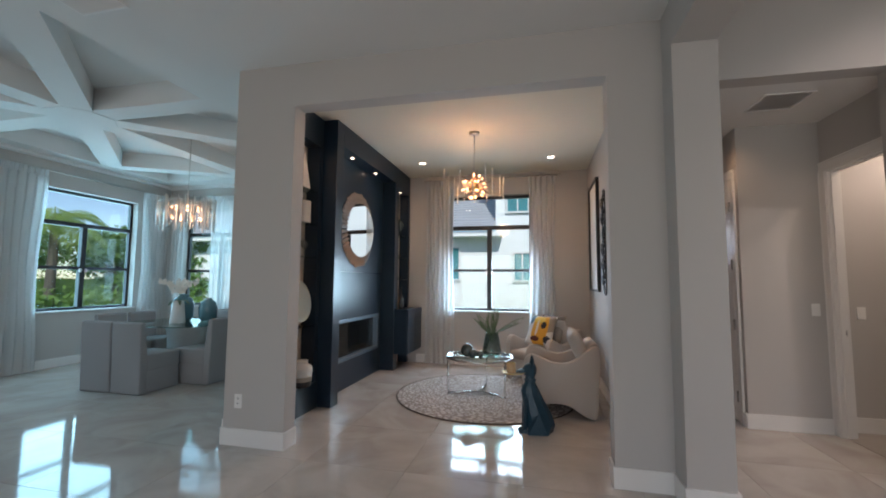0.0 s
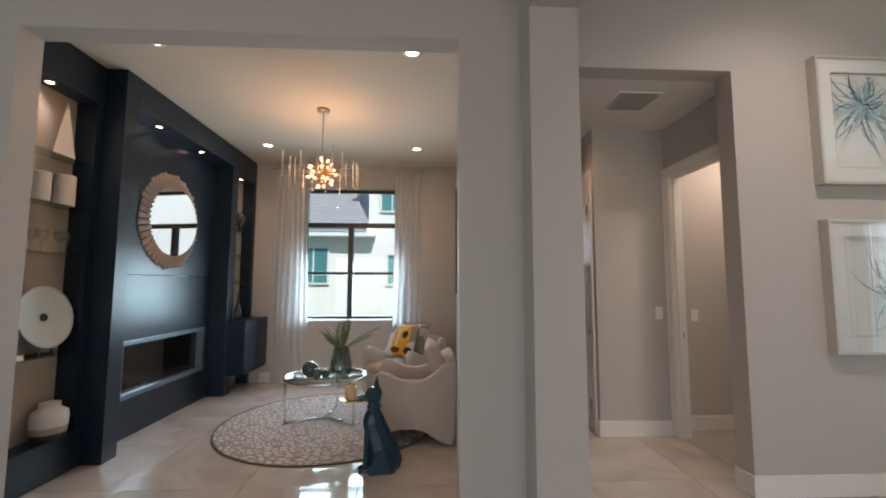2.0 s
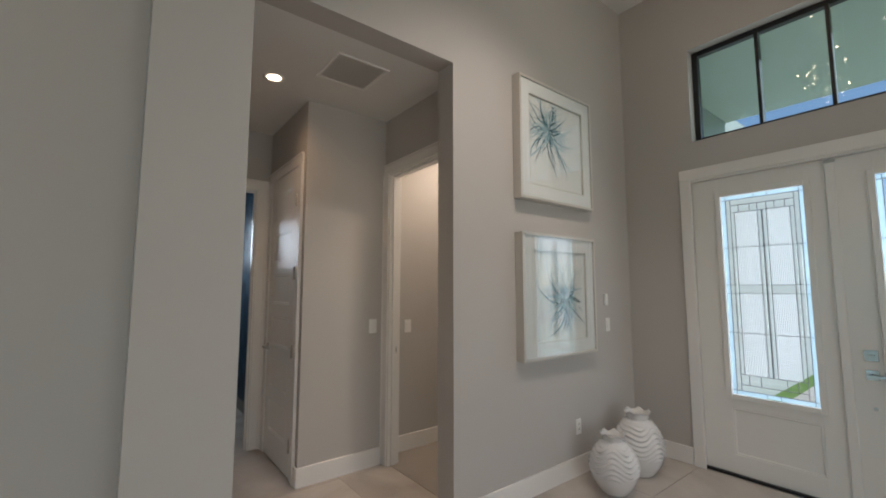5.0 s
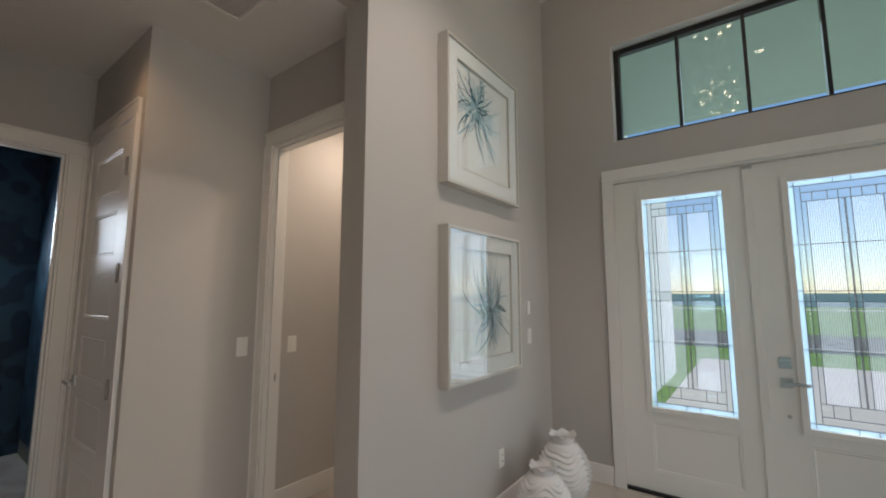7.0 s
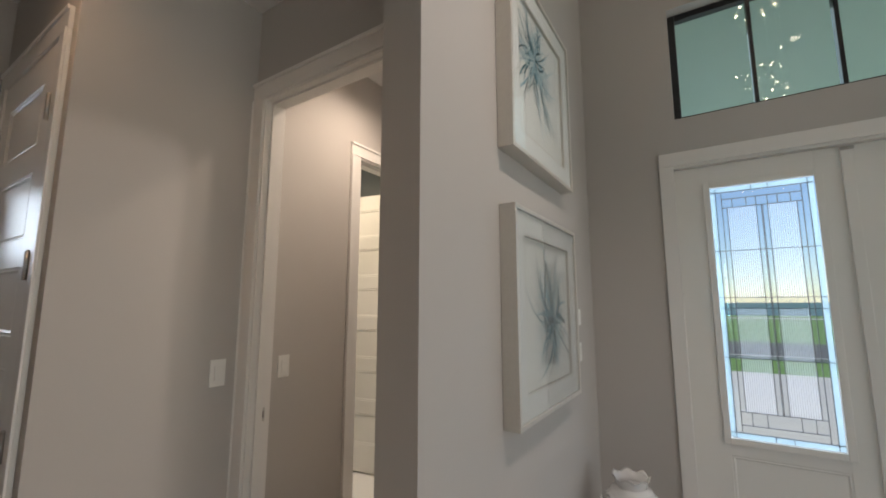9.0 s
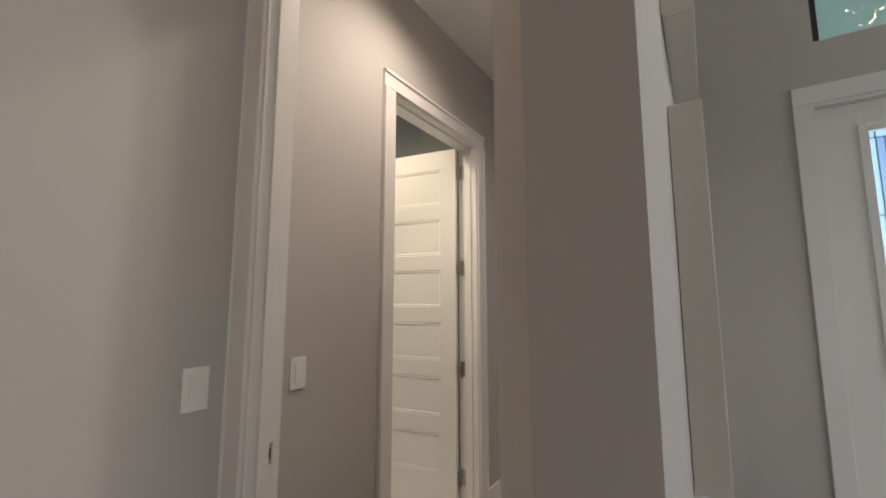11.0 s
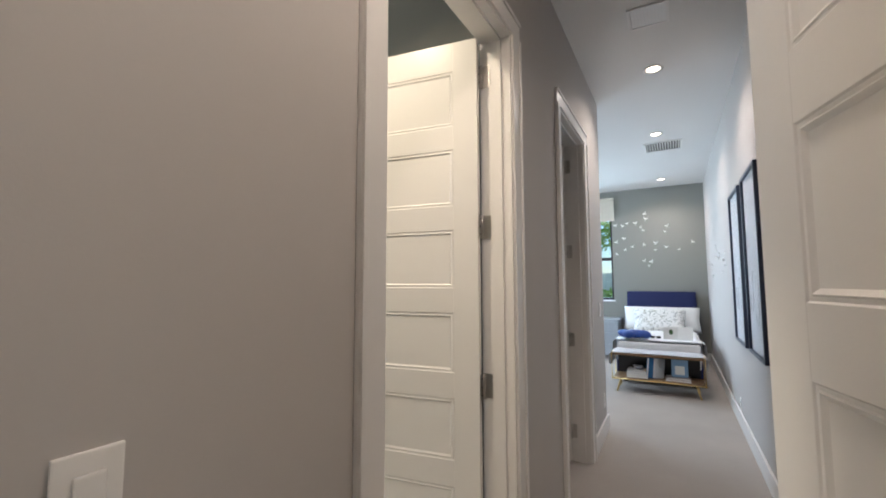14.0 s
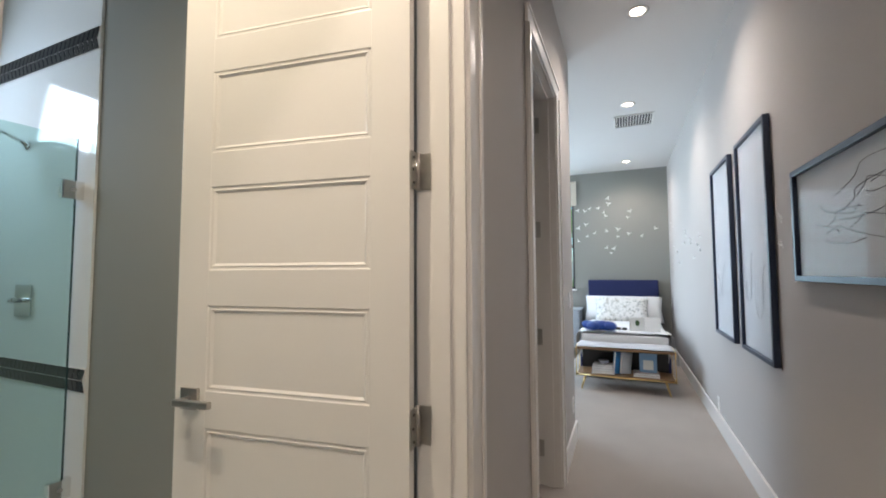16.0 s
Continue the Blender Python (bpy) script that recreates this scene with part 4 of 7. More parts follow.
SHELL = material("weathered_shell_wood", (0.36, 0.305, 0.27), 0.55, bump=0.5, scale=40, vary=0.4, dirt=0.2)
MIRROR = material("mirror_silver", (0.92, 0.92, 0.92), 0.01, 1.0, vary=0.0, dirt=0.0)
mir = thing("round_mirror", "round mirror in a sunburst frame of pale weathered slats", "mirror", (XP, 5.21, 2.055), 90)
part("mirror_glass", disc_bm(0.364, 0.008, 56), MIRROR, mir, "clear round mirror glass", pose(0, -0.050, 0, 0, 0, -5.0) @ pose(0, 0, 0, 90, 0, 0))
part("backing_ring", lathe_bm([(0.34, 0.001), (0.455, 0.001), (0.455, 0.012), (0.34, 0.012)], 56), BLACKM, mir, "", pose(0, 0, 0, 90, 0, 0))
rnd = random.Random(8)
for i in range(44):
    a = 2 * math.pi * i / 44
    r0, r1 = 0.352, 0.506 + rnd.uniform(-0.012, 0.012)
    w0, w1 = 0.0185, 0.0265
    bm = bmesh.new()
    q = []
    for r, w, d in ((r0, w0, 0.046), (0.5 * (r0 + r1), 0.0245, 0.052), (r1 - 0.01, w1, 0.036), (r1, w1 * 0.7, 0.032)):
        q.append([bm.verts.new((s * w, -0.013 - (d - 0.013) * k, r)) for s, k in ((-1, 0.25), (0, 1.0), (1, 0.25), (1, 0.0), (-1, 0.0))])
    for u, v in zip(q, q[1:]):
        for j in range(5):
            bm.faces.new((u[j], u[(j + 1) % 5], v[(j + 1) % 5], v[j]))
    bm.faces.new(q[0])
    bm.faces.new(list(reversed(q[-1])))
    part("slat", bm, SHELL, mir, "", pose(0, 0, 0, 0, math.degrees(a), 0))

# niche ornaments
CERAMIC = material("white_ceramic", (0.72, 0.70, 0.67), 0.45, bump=0.08, scale=50, vary=0.05)
DARKC = material("dark_glaze", (0.03, 0.032, 0.036), 0.3, vary=0.15)
SMOKE = material("smoked_grey_glass", (0.04, 0.06, 0.06), 0.06, vary=0.1, coat=0.5)
bm = bmesh.new()
bmesh.ops.create_cone(bm, cap_ends=True, segments=4, radius1=0.17, radius2=0.004, depth=0.44, matrix=Matrix.Translation((0, 0, 0.22)))
solid("pyramid_ornament", bm, CERAMIC, "tall white pyramid ornament on a glass shelf", "ornament", m=pose(-2.445, 3.93, 2.3455) @ Matrix.Diagonal((0.36, 1.0, 1.0, 1)) @ pose(0, 0, 0, 0, 0, 12))
for y, s in ((3.76, 0.9), (3.96, 1.0)):
    prof = [(0.0, 0.0), (0.055, 0.0)]
    for k in range(30):
        prof.append((0.062 + 0.004 * (k % 2), 0.004 + 0.0078 * k))
    prof += [(0.056, 0.24), (0.050, 0.235), (0.050, 0.02), (0.0, 0.02)]
    solid("ribbed_vase", lathe_bm(prof, 36), CERAMIC, "white ribbed cylinder vase on a glass shelf", "vase", "ribbed vases", m=Matrix.Translation((-2.445, y, 1.9805)) @ Matrix.Scale(s, 4))
GOBLET = clear("clear_crystal", (0.93, 0.95, 0.95), 0.0, 2.5)
for x, y in ((-2.43, 3.70), (-2.46, 3.82), (-2.42, 3.92), (-2.46, 4.02)):
    solid("goblet", lathe_bm([(0.0, 0.0), (0.034, 0.001), (0.032, 0.004), (0.005, 0.010), (0.004, 0.07), (0.02, 0.085), (0.038, 0.12), (0.036, 0.165), (0.034, 0.165), (0.035, 0.12), (0.0, 0.09)], 24), GOBLET,
          "clear stemmed glass goblet on a glass shelf", "goblet", "goblets", m=Matrix.Translation((x, y, 1.6205)))
GLASSD = material("frosted_aqua_glass", (0.62, 0.72, 0.72), 0.18, bump=0.2, scale=30, vary=0.15)
disc = thing("glass_disc", "round pale aqua art glass disc on a stand", "ornament", (-2.445, 3.86, 0.886), 90)
part("plate", lathe_bm([(0.0, 0.012), (0.03, 0.010), (0.10, 0.016), (0.20, 0.034), (0.225, 0.046), (0.222, 0.052), (0.20, 0.044), (0.10, 0.026), (0.03, 0.020), (0.0, 0.022)], 48), GLASSD, disc, "", pose(0, 0.015, 0.265, 80, 0, 0))
part("hub", lathe_bm([(0.0, 0.022), (0.03, 0.024), (0.022, 0.034), (0.0, 0.036)], 24), SMOKE, disc, "dark centre boss", pose(0, 0.015, 0.265, 80, 0, 0))
part("stand", box_bm(-0.06, 0.06, -0.05, 0.06, 0.0, 0.014, 0.003), BLACKM, disc)
part("stand_arm", tube_bm([(-0.05, -0.04, 0.012), (-0.05, -0.035, 0.07)], 0.005, 8), BLACKM, disc)
part("stand_arm", tube_bm([(0.05, -0.04, 0.012), (0.05, -0.035, 0.07)], 0.005, 8), BLACKM, disc)
bk = thing("book", "pale closed book lying on a glass shelf", "book", (-2.445, 3.55, 0.886), 0)
part("cover", box_bm(-0.07, 0.07, -0.12, 0.12, 0.0, 0.004), PLASTIC, bk)
part("pages", box_bm(-0.066, 0.068, -0.116, 0.116, 0.0041, 0.026), CERAMIC, bk)
part("cover", box_bm(-0.07, 0.07, -0.12, 0.12, 0.0261, 0.030), PLASTIC, bk)
jar = thing("two_tone_jar", "white ceramic jar with beige and dark base bands", "jar", (-2.40, 3.93, 0.2805), 0)
part("body", lathe_bm([(0.108, 0.10), (0.112, 0.16), (0.104, 0.20), (0.066, 0.225), (0.060, 0.245), (0.064, 0.262), (0.055, 0.262), (0.052, 0.24), (0.0, 0.22)], 36), CERAMIC, jar)
part("band", lathe_bm([(0.104, 0.055), (0.109, 0.0995)], 36), material("beige_glaze", (0.42, 0.36, 0.30), 0.5), jar, "beige glazed band")
part("base", lathe_bm([(0.0, 0.0), (0.095, 0.0), (0.104, 0.0545)], 36), DARKC, jar, "dark glazed foot")
for z, h in ((2.1205, 0.30),):
    sc = lathe_bm([(0.0, 0.0), (0.05, 0.0), (0.05, 0.02), (0.02, 0.05), (0.05, 0.12), (0.085, 0.18), (0.05, 0.25), (0.0, 0.29)], 20)
    solid("dark_sculpture", sc, SMOKE, "dark glossy sculpture on a glass shelf", "ornament", m=Matrix.Translation((-2.27, 6.56, z)))
solid("tall_bottle_vase", lathe_bm([(0.0, 0.0), (0.035, 0.0), (0.045, 0.05), (0.04, 0.14), (0.014, 0.22), (0.012, 0.33), (0.018, 0.34), (0.0, 0.335)], 20), DARKC, "slim black bottle vase on the navy cabinet", "vase", m=Matrix.Translation((-2.135, 6.31, 0.9305)))
for y, z in ((6.50, 1.7505), (6.58, 1.4005)):
    solid("small_bowl", lathe_bm([(0.0, 0.0), (0.03, 0.0), (0.07, 0.05), (0.066, 0.05), (0.03, 0.008), (0.0, 0.008)], 24), GOBLET, "small clear bowl on a glass shelf", "bowl", "small bowls", m=Matrix.Translation((-2.27, y, z)))

# ---- study furniture ----
# round rug
def rug_material():
    m = bpy.data.materials.new("patterned_rug")
    m.use_nodes = True
    nt = m.node_tree
    b = nt.nodes["Principled BSDF"]
    b.inputs["Roughness"].default_value = 0.9
    co = nt.nodes.new("ShaderNodeTexCoord")
    vor = nt.nodes.new("ShaderNodeTexVoronoi")
    vor.feature = "DISTANCE_TO_EDGE"
    vor.inputs["Scale"].default_value = 1.0
    sep = nt.nodes.new("ShaderNodeSeparateXYZ")
    ang = nt.nodes.new("ShaderNodeMath")
    ang.operation = "ARCTAN2"
    rad = nt.nodes.new("ShaderNodeVectorMath")
    rad.operation = "LENGTH"
    com = nt.nodes.new("ShaderNodeCombineXYZ")
    grow = nt.nodes.new("ShaderNodeVectorMath")
    grow.operation = "MULTIPLY"
    grow.inputs[1].default_value = (36.0, 17.0, 1.0)
    nz = nt.nodes.new("ShaderNodeTexNoise")
    nz.inputs["Scale"].default_value = 3.0
    mixv = nt.nodes.new("ShaderNodeMix")
    mixv.data_type = "RGBA"
    mixv.inputs[0].default_value = 0.30
    nt.links.new(co.outputs["Object"], sep.inputs[0])
    nt.links.new(co.outputs["Object"], rad.inputs[0])
    nt.links.new(sep.outputs[1], ang.inputs[0])
    nt.links.new(sep.outputs[0], ang.inputs[1])
    nt.links.new(rad.outputs["Value"], com.inputs[0])
    nt.links.new(ang.outputs[0], com.inputs[1])
    nt.links.new(com.outputs[0], grow.inputs[0])
    nt.links.new(grow.outputs[0], mixv.inputs[6])
    nt.links.new(nz.outputs["Color"], mixv.inputs[7])
    nt.links.new(co.outputs["Object"], nz.inputs["Vector"])
    nt.links.new(mixv.outputs[2], vor.inputs["Vector"])
    ramp = nt.nodes.new("ShaderNodeValToRGB")
    ramp.color_ramp.elements[0].position, ramp.color_ramp.elements[0].color = 0.04, (0.29, 0.25, 0.225, 1)
    ramp.color_ramp.elements[1].position, ramp.color_ramp.elements[1].color = 0.26, (0.62, 0.59, 0.56, 1)
    nt.links.new(vor.outputs["Distance"], ramp.inputs[0])
    nt.links.new(ramp.outputs[0], b.inputs["Base Color"])
    bump = nt.nodes.new("ShaderNodeBump")
    bump.inputs["Strength"].default_value = 0.6
    bump.inputs["Distance"].default_value = 0.01
    nt.links.new(vor.outputs["Distance"], bump.inputs["Height"])
    nt.links.new(bump.outputs[0], b.inputs["Normal"])
    return m


rug = thing("round_rug", "round taupe rug with a pale organic cell pattern", "rug", (-0.65, 5.13, 0.0006))
rug.scale = (1.07, 1.07, 1.0)
part("rug_field", lathe_bm([(0.0, 0.012), (0.97, 0.012), (0.985, 0.008), (0.985, 0.0)], 72), rug_material(), rug)
part("binding", tube_bm([(0.992 * math.cos(2 * math.pi * i / 72), 0.992 * math.sin(2 * math.pi * i / 72), 0.0065) for i in range(72)], 0.006, 6, closed=True), material("dark_binding", (0.10, 0.08, 0.07), 0.9), rug, "dark brown bound edge")

table = thing("coffee_table", "round glass-topped chrome coffee table on the rug", "coffee table", (-0.72, 5.20, 0.0125), 0)
R = 0.42
p = part("tabletop", lathe_bm([(0.0, 0.425), (R - 0.012, 0.425), (R - 0.012, 0.435), (0.0, 0.435)], 56), clear("table_glass", (0.86, 0.93, 0.92), 0.0, 1.6), table, "clear glass top")
p.visible_shadow = False
part("rim", lathe_bm([(R - 0.012, 0.412), (R, 0.412), (R, 0.440), (R - 0.012, 0.440), (R - 0.012, 0.412)], 56), CHROME, table, "polished chrome rim")
for a in (205, 325, 85):
    c, s = math.cos(radians(a)), math.sin(radians(a))
    part("leg", tube_bm([(c * (R - 0.02), s * (R - 0.02), 0.0), (c * (R - 0.02), s * (R - 0.02), 0.412)], 0.011, 10), CHROME, table)
    part("stretcher", tube_bm([(c * 0.008, s * 0.008, 0.014), (c * (R - 0.03), s * (R - 0.03), 0.014)], 0.011, 8), CHROME, table)

orbs = thing("orb_sculpture", "dark glossy sculpture of three joined orbs", "ornament", (-0.86, 5.10, 0.4480), 0)
for x, y, r in ((0.0, 0.0, 0.082), (0.08, -0.06, 0.055), (0.165, -0.03, 0.045)):
    bm = bmesh.new()
    bmesh.ops.create_uvsphere(bm, u_segments=28, v_segments=16, radius=r, matrix=Matrix.Translation((x, y, r)))
    for f in bm.faces:
        f.smooth = True
    part("orb", bm, SMOKE, orbs)

vase = thing("glass_vase", "smoked green glass vase holding fern fronds", "vase", (-0.57, 5.20, 0.4480), 0)
vase.scale = (1.3, 1.3, 1.3)
VG = clear("green_smoke_glass", (0.60, 0.68, 0.65), 0.03, 2.5)
part("body", lathe_bm([(0.0, 0.004), (0.075, 0.0), (0.098, 0.03), (0.092, 0.07), (0.062, 0.225), (0.056, 0.225), (0.084, 0.07), (0.086, 0.032), (0.06, 0.012), (0.0, 0.012)], 12), VG, vase)
FERN = material("fern_green", (0.06, 0.115, 0.04), 0.6, vary=0.3)
rnd = random.Random(3)
for k in range(9):
    a = k * 2.4
    lean, ln = (0.30, 0.70, 0.95)[k % 3] + rnd.uniform(-0.1, 0.1), rnd.uniform(0.25, 0.33)
    bm = bmesh.new()
    pts = []
    for i in range(13):
        u = i / 12
        r = lean * ln * u ** 1.4
        pts.append(Vector((math.cos(a) * r, math.sin(a) * r, 0.15 + ln * u * (1 - 0.32 * lean * u))))
    tube_bm(pts, 0.002, 5, bm)
    side = Vector((-math.sin(a), math.cos(a), 0))
    for i in range(4, 13):
        wdt = 0.060 * math.sin(math.pi * (i - 2.5) / 11.0)
        d = (pts[i] - pts[i - 1]).normalized()
        for q in (0.0, 0.5):
            at = pts[i] - (pts[i] - pts[i - 1]) * q
            for s in (-1, 1):
                tip = at + s * side * wdt + d * 0.020 - Vector((0, 0, 0.42 * wdt))
                base = at - d * 0.008
                mid = 0.5 * (base + tip)
                bm.faces.new([bm.verts.new(v) for v in (base, mid + d * 0.0062, tip, mid - d * 0.0050)])
    part("frond", bm, FERN, vase, "green fern frond")

# lounge chairs
FABRIC = material("cream_boucle", (0.52, 0.46, 0.41), 0.95, bump=0.7, scale=260, vary=0.14, dirt=0.08, spec=0.15)


def smooth_loop(points, steps=6):
    """A closed curve through points."""
    out = []
    n = len(points)
    for i in range(n):
        p0, p1, p2, p3 = (Vector(points[(i + k) % n]) for k in (-1, 0, 1, 2))
        for s in range(steps):
            t = s / steps
            out.append(tuple(0.5 * ((2 * p1) + (p2 - p0) * t + (2 * p0 - 5 * p1 + 4 * p2 - p3) * t * t + (3 * p1 - p0 - 3 * p2 + p3) * t ** 3)))
    return out


def pillow_bm(w, h, d, puff=0.5, n=14):
    """A stuffed square cushion standing in the xz plane."""
    bm = bmesh.new()
    sides = []
    for s in (-1, 1):
        grid = []
        for i in range(n + 1):
            row = []
            for j in range(n + 1):
                u, v = 2 * i / n - 1, 2 * j / n - 1
                k = max(0.0, (1 - u ** 4) * (1 - v ** 4)) ** puff
                pinch = 1 - 0.07 * (1 - abs(u)) * v * v - 0.0
                pinch2 = 1 - 0.07 * (1 - abs(v)) * u * u
                row.append(bm.verts.new((u * w / 2 * pinch2, s * (d / 2 * k + 0.002), v * h / 2 * pinch)))
            grid.append(row)
        sides.append(grid)
        for i in range(n):
            for j in range(n):
                f = bm.faces.new((grid[i][j], grid[i + 1][j], grid[i + 1][j + 1], grid[i][j + 1]))
                f.smooth = True
    bmesh.ops.remove_doubles(bm, verts=bm.verts, dist=0.006)
    return bm


def soft_box_bm(x0, x1, y0, y1, z0, z1, r=0.04):
    bm = box_bm(x0, x1, y0, y1, z0, z1)
    bmesh.ops.bevel(bm, geom=list(bm.edges), offset=r, segments=4, profile=0.5, affect="EDGES")
    for f in bm.faces:
        f.smooth = True
    return bm


def lounge_chair(at, turn, label):
    """Faces local -x. Wave-topped side panels, seat, curved back."""
    th = thing("lounge_chair", label, "armchair", at, turn, "lounge chairs")
    side = smooth_loop([(-0.40, 0.03), (-0.41, 0.30), (-0.40, 0.53), (-0.33, 0.615), (-0.24, 0.60), (-0.12, 0.55), (0.03, 0.535), (0.16, 0.58), (0.27, 0.67), (0.37, 0.715), (0.415, 0.64),
                        (0.40, 0.30), (0.375, 0.02), (0.30, 0.005), (0.20, 0.05), (0.08, 0.115), (-0.08, 0.13), (-0.24, 0.10), (-0.34, 0.03)], 5)
    for y0 in (-0.375, 0.295):
        bm = prism_bm(side, 0.08, "y", y0)
        es = [e for e in bm.edges if abs(e.verts[0].co.y - e.verts[1].co.y) < 1e-6]
        bmesh.ops.bevel(bm, geom=es, offset=0.018, segments=3, profile=0.5, affect="EDGES")
        for f in bm.faces:
            f.smooth = True
        part("side_panel", bm, FABRIC, th)
    part("seat_base", soft_box_bm(-0.39, 0.36, -0.294, 0.294, 0.14, 0.30, 0.02), FABRIC, th)
    part("seat_cushion", soft_box_bm(-0.43, 0.20, -0.293, 0.293, 0.301, 0.425, 0.05), FABRIC, th)
    back = smooth_loop([(0.20, 0.30), (0.25, 0.50), (0.31, 0.68), (0.36, 0.73), (0.41, 0.70), (0.415, 0.50), (0.39, 0.30), (0.36, 0.12), (0.24, 0.14)], 5)
    bm = prism_bm(back, 0.586, "y", -0.293)
    for f in bm.faces:
        f.smooth = len(f.verts) == 4
    part("backrest", bm, FABRIC, th)
    part("back_cushion", pillow_bm(0.54, 0.38, 0.15), FABRIC, th, "loose cream back cushion", pose(0.215, 0, 0.665, 0, 0, 90) @ pose(0, 0, 0, -24, 0, 0))
    th.scale = (0.92, 1.0, 1.0)
    return th


lounge_chair((0.21, 4.80, 0.0126), 0, "cream boucle lounge chair with wavy arms, its side to the opening")
lounge_chair((0.06, 6.10, 0.0010), 52, "cream boucle lounge chair holding a colourful cushion, by the window")


def patch_material(name, base, spots, scale):
    m = bpy.data.materials.new(name)
    m.use_nodes = True
    nt = m.node_tree
    b = nt.nodes["Principled BSDF"]
    b.inputs["Roughness"].default_value = 0.9
    co = nt.nodes.new("ShaderNodeTexCoord")
    vor = nt.nodes.new("ShaderNodeTexNoise")
    vor.inputs["Scale"].default_value = scale
    vor.inputs["Detail"].default_value = 1.0
    nt.links.new(co.outputs["Object"], vor.inputs["Vector"])
    ramp = nt.nodes.new("ShaderNodeValToRGB")
    ramp.color_ramp.interpolation = "CONSTANT"
    ramp.color_ramp.elements[0].color = (*base, 1)
    ramp.color_ramp.elements[1].position, ramp.color_ramp.elements[1].color = spots[0][0], (*spots[0][1], 1)
    for p, c in spots[1:]:
        e = ramp.color_ramp.elements.new(p)
        e.color = (*c, 1)
    nt.links.new(vor.outputs["Fac"], ramp.inputs[0])
    nt.links.new(ramp.outputs[0], b.inputs["Base Color"])
    return m




def bold_print():
    """Cream cotton printed with big flat ovals of colour."""
    m = bpy.data.materials.new("bold_print_cotton")
    m.use_nodes = True
    nt = m.node_tree
    b = nt.nodes["Principled BSDF"]
    b.inputs["Roughness"].default_value = 0.9
    co = nt.nodes.new("ShaderNodeTexCoord")
    col = None
    for cx, cz, rx, rz, c in ((0.14, 0.10, 0.09, 0.14, (0.30, 0.25, 0.20)), (0.02, 0.0, 0.13, 0.30, (0.68, 0.34, 0.04)), (-0.02, 0.14, 0.10, 0.05, (0.70, 0.50, 0.10)), (0.07, 0.06, 0.045, 0.05, (0.015, 0.015, 0.02)),
                              (-0.03, -0.14, 0.075, 0.035, (0.10, 0.03, 0.02)), (-0.03, 0.02, 0.02, 0.12, (0.66, 0.62, 0.55)), (-0.16, 0.15, 0.05, 0.08, (0.12, 0.24, 0.32)), (0.16, -0.14, 0.05, 0.05, (0.03, 0.03, 0.04))):
        sub = nt.nodes.new("ShaderNodeVectorMath")
        sub.operation = "MULTIPLY_ADD"
        sub.inputs[1].default_value = (1 / rx, 0, 1 / rz)
        sub.inputs[2].default_value = (-cx / rx, 0, -cz / rz)
        nt.links.new(co.outputs["Object"], sub.inputs[0])
        ln = nt.nodes.new("ShaderNodeVectorMath")
        ln.operation = "LENGTH"
        nt.links.new(sub.outputs[0], ln.inputs[0])
        inside = nt.nodes.new("ShaderNodeMath")
        inside.operation = "LESS_THAN"
        inside.inputs[1].default_value = 1.0
        nt.links.new(ln.outputs["Value"], inside.inputs[0])
        mx = nt.nodes.new("ShaderNodeMix")
        mx.data_type = "RGBA"
        mx.inputs[6].default_value = (0.62, 0.60, 0.55, 1)
        mx.inputs[7].default_value = (*c, 1)
        if col:
            nt.links.new(col, mx.inputs[6])
        nt.links.new(inside.outputs[0], mx.inputs[0])
        col = mx.outputs[2]
    nt.links.new(col, b.inputs["Base Color"])
    return m


solid("throw_pillow", pillow_bm(0.44, 0.44, 0.13), bold_print(), "square cushion in bold orange, black and cream print", "cushion", m=pose(0.03, 6.10, 0.685, 0, 0, -38) @ pose(0, 0, 0, -26, 0, 0))
solid("throw_pillow", pillow_bm(0.42, 0.42, 0.12), material("taupe_velvet", (0.24, 0.20, 0.17), 0.8, bump=0.3, scale=200, vary=0.15), "plain taupe velvet cushion behind a printed one", "cushion", m=pose(0.17, 6.19, 0.70, 0, 0, -38) @ pose(0, 0, 0, -24, 0, 0))

# dog statue, tray and candle
NAVYR = material("navy_resin", (0.008, 0.040, 0.066), 0.36, bump=0.1, scale=20, vary=0.25)
bm = bmesh.new()


def hull(points):
    vs = [bm.verts.new(p) for p in points]
    bmesh.ops.convex_hull(bm, input=vs)


def facets(rows, sides=6):
    """Skin of stacked (x, z, half depth x, half width y) sections, cut in flat facets."""
    rings = []
    for x, z, a, b in rows:
        rings.append([bm.verts.new((x + a * math.cos(2 * math.pi * (i + 0.5) / sides), b * math.sin(2 * math.pi * (i + 0.5) / sides), z)) for i in range(sides)])
    for u, v in zip(rings, rings[1:]):
        for i in range(sides):
            bm.faces.new((u[i], u[(i + 1) % sides], v[(i + 1) % sides], v[i]))
    bm.faces.new(list(reversed(rings[0])))
    bm.faces.new(rings[-1])


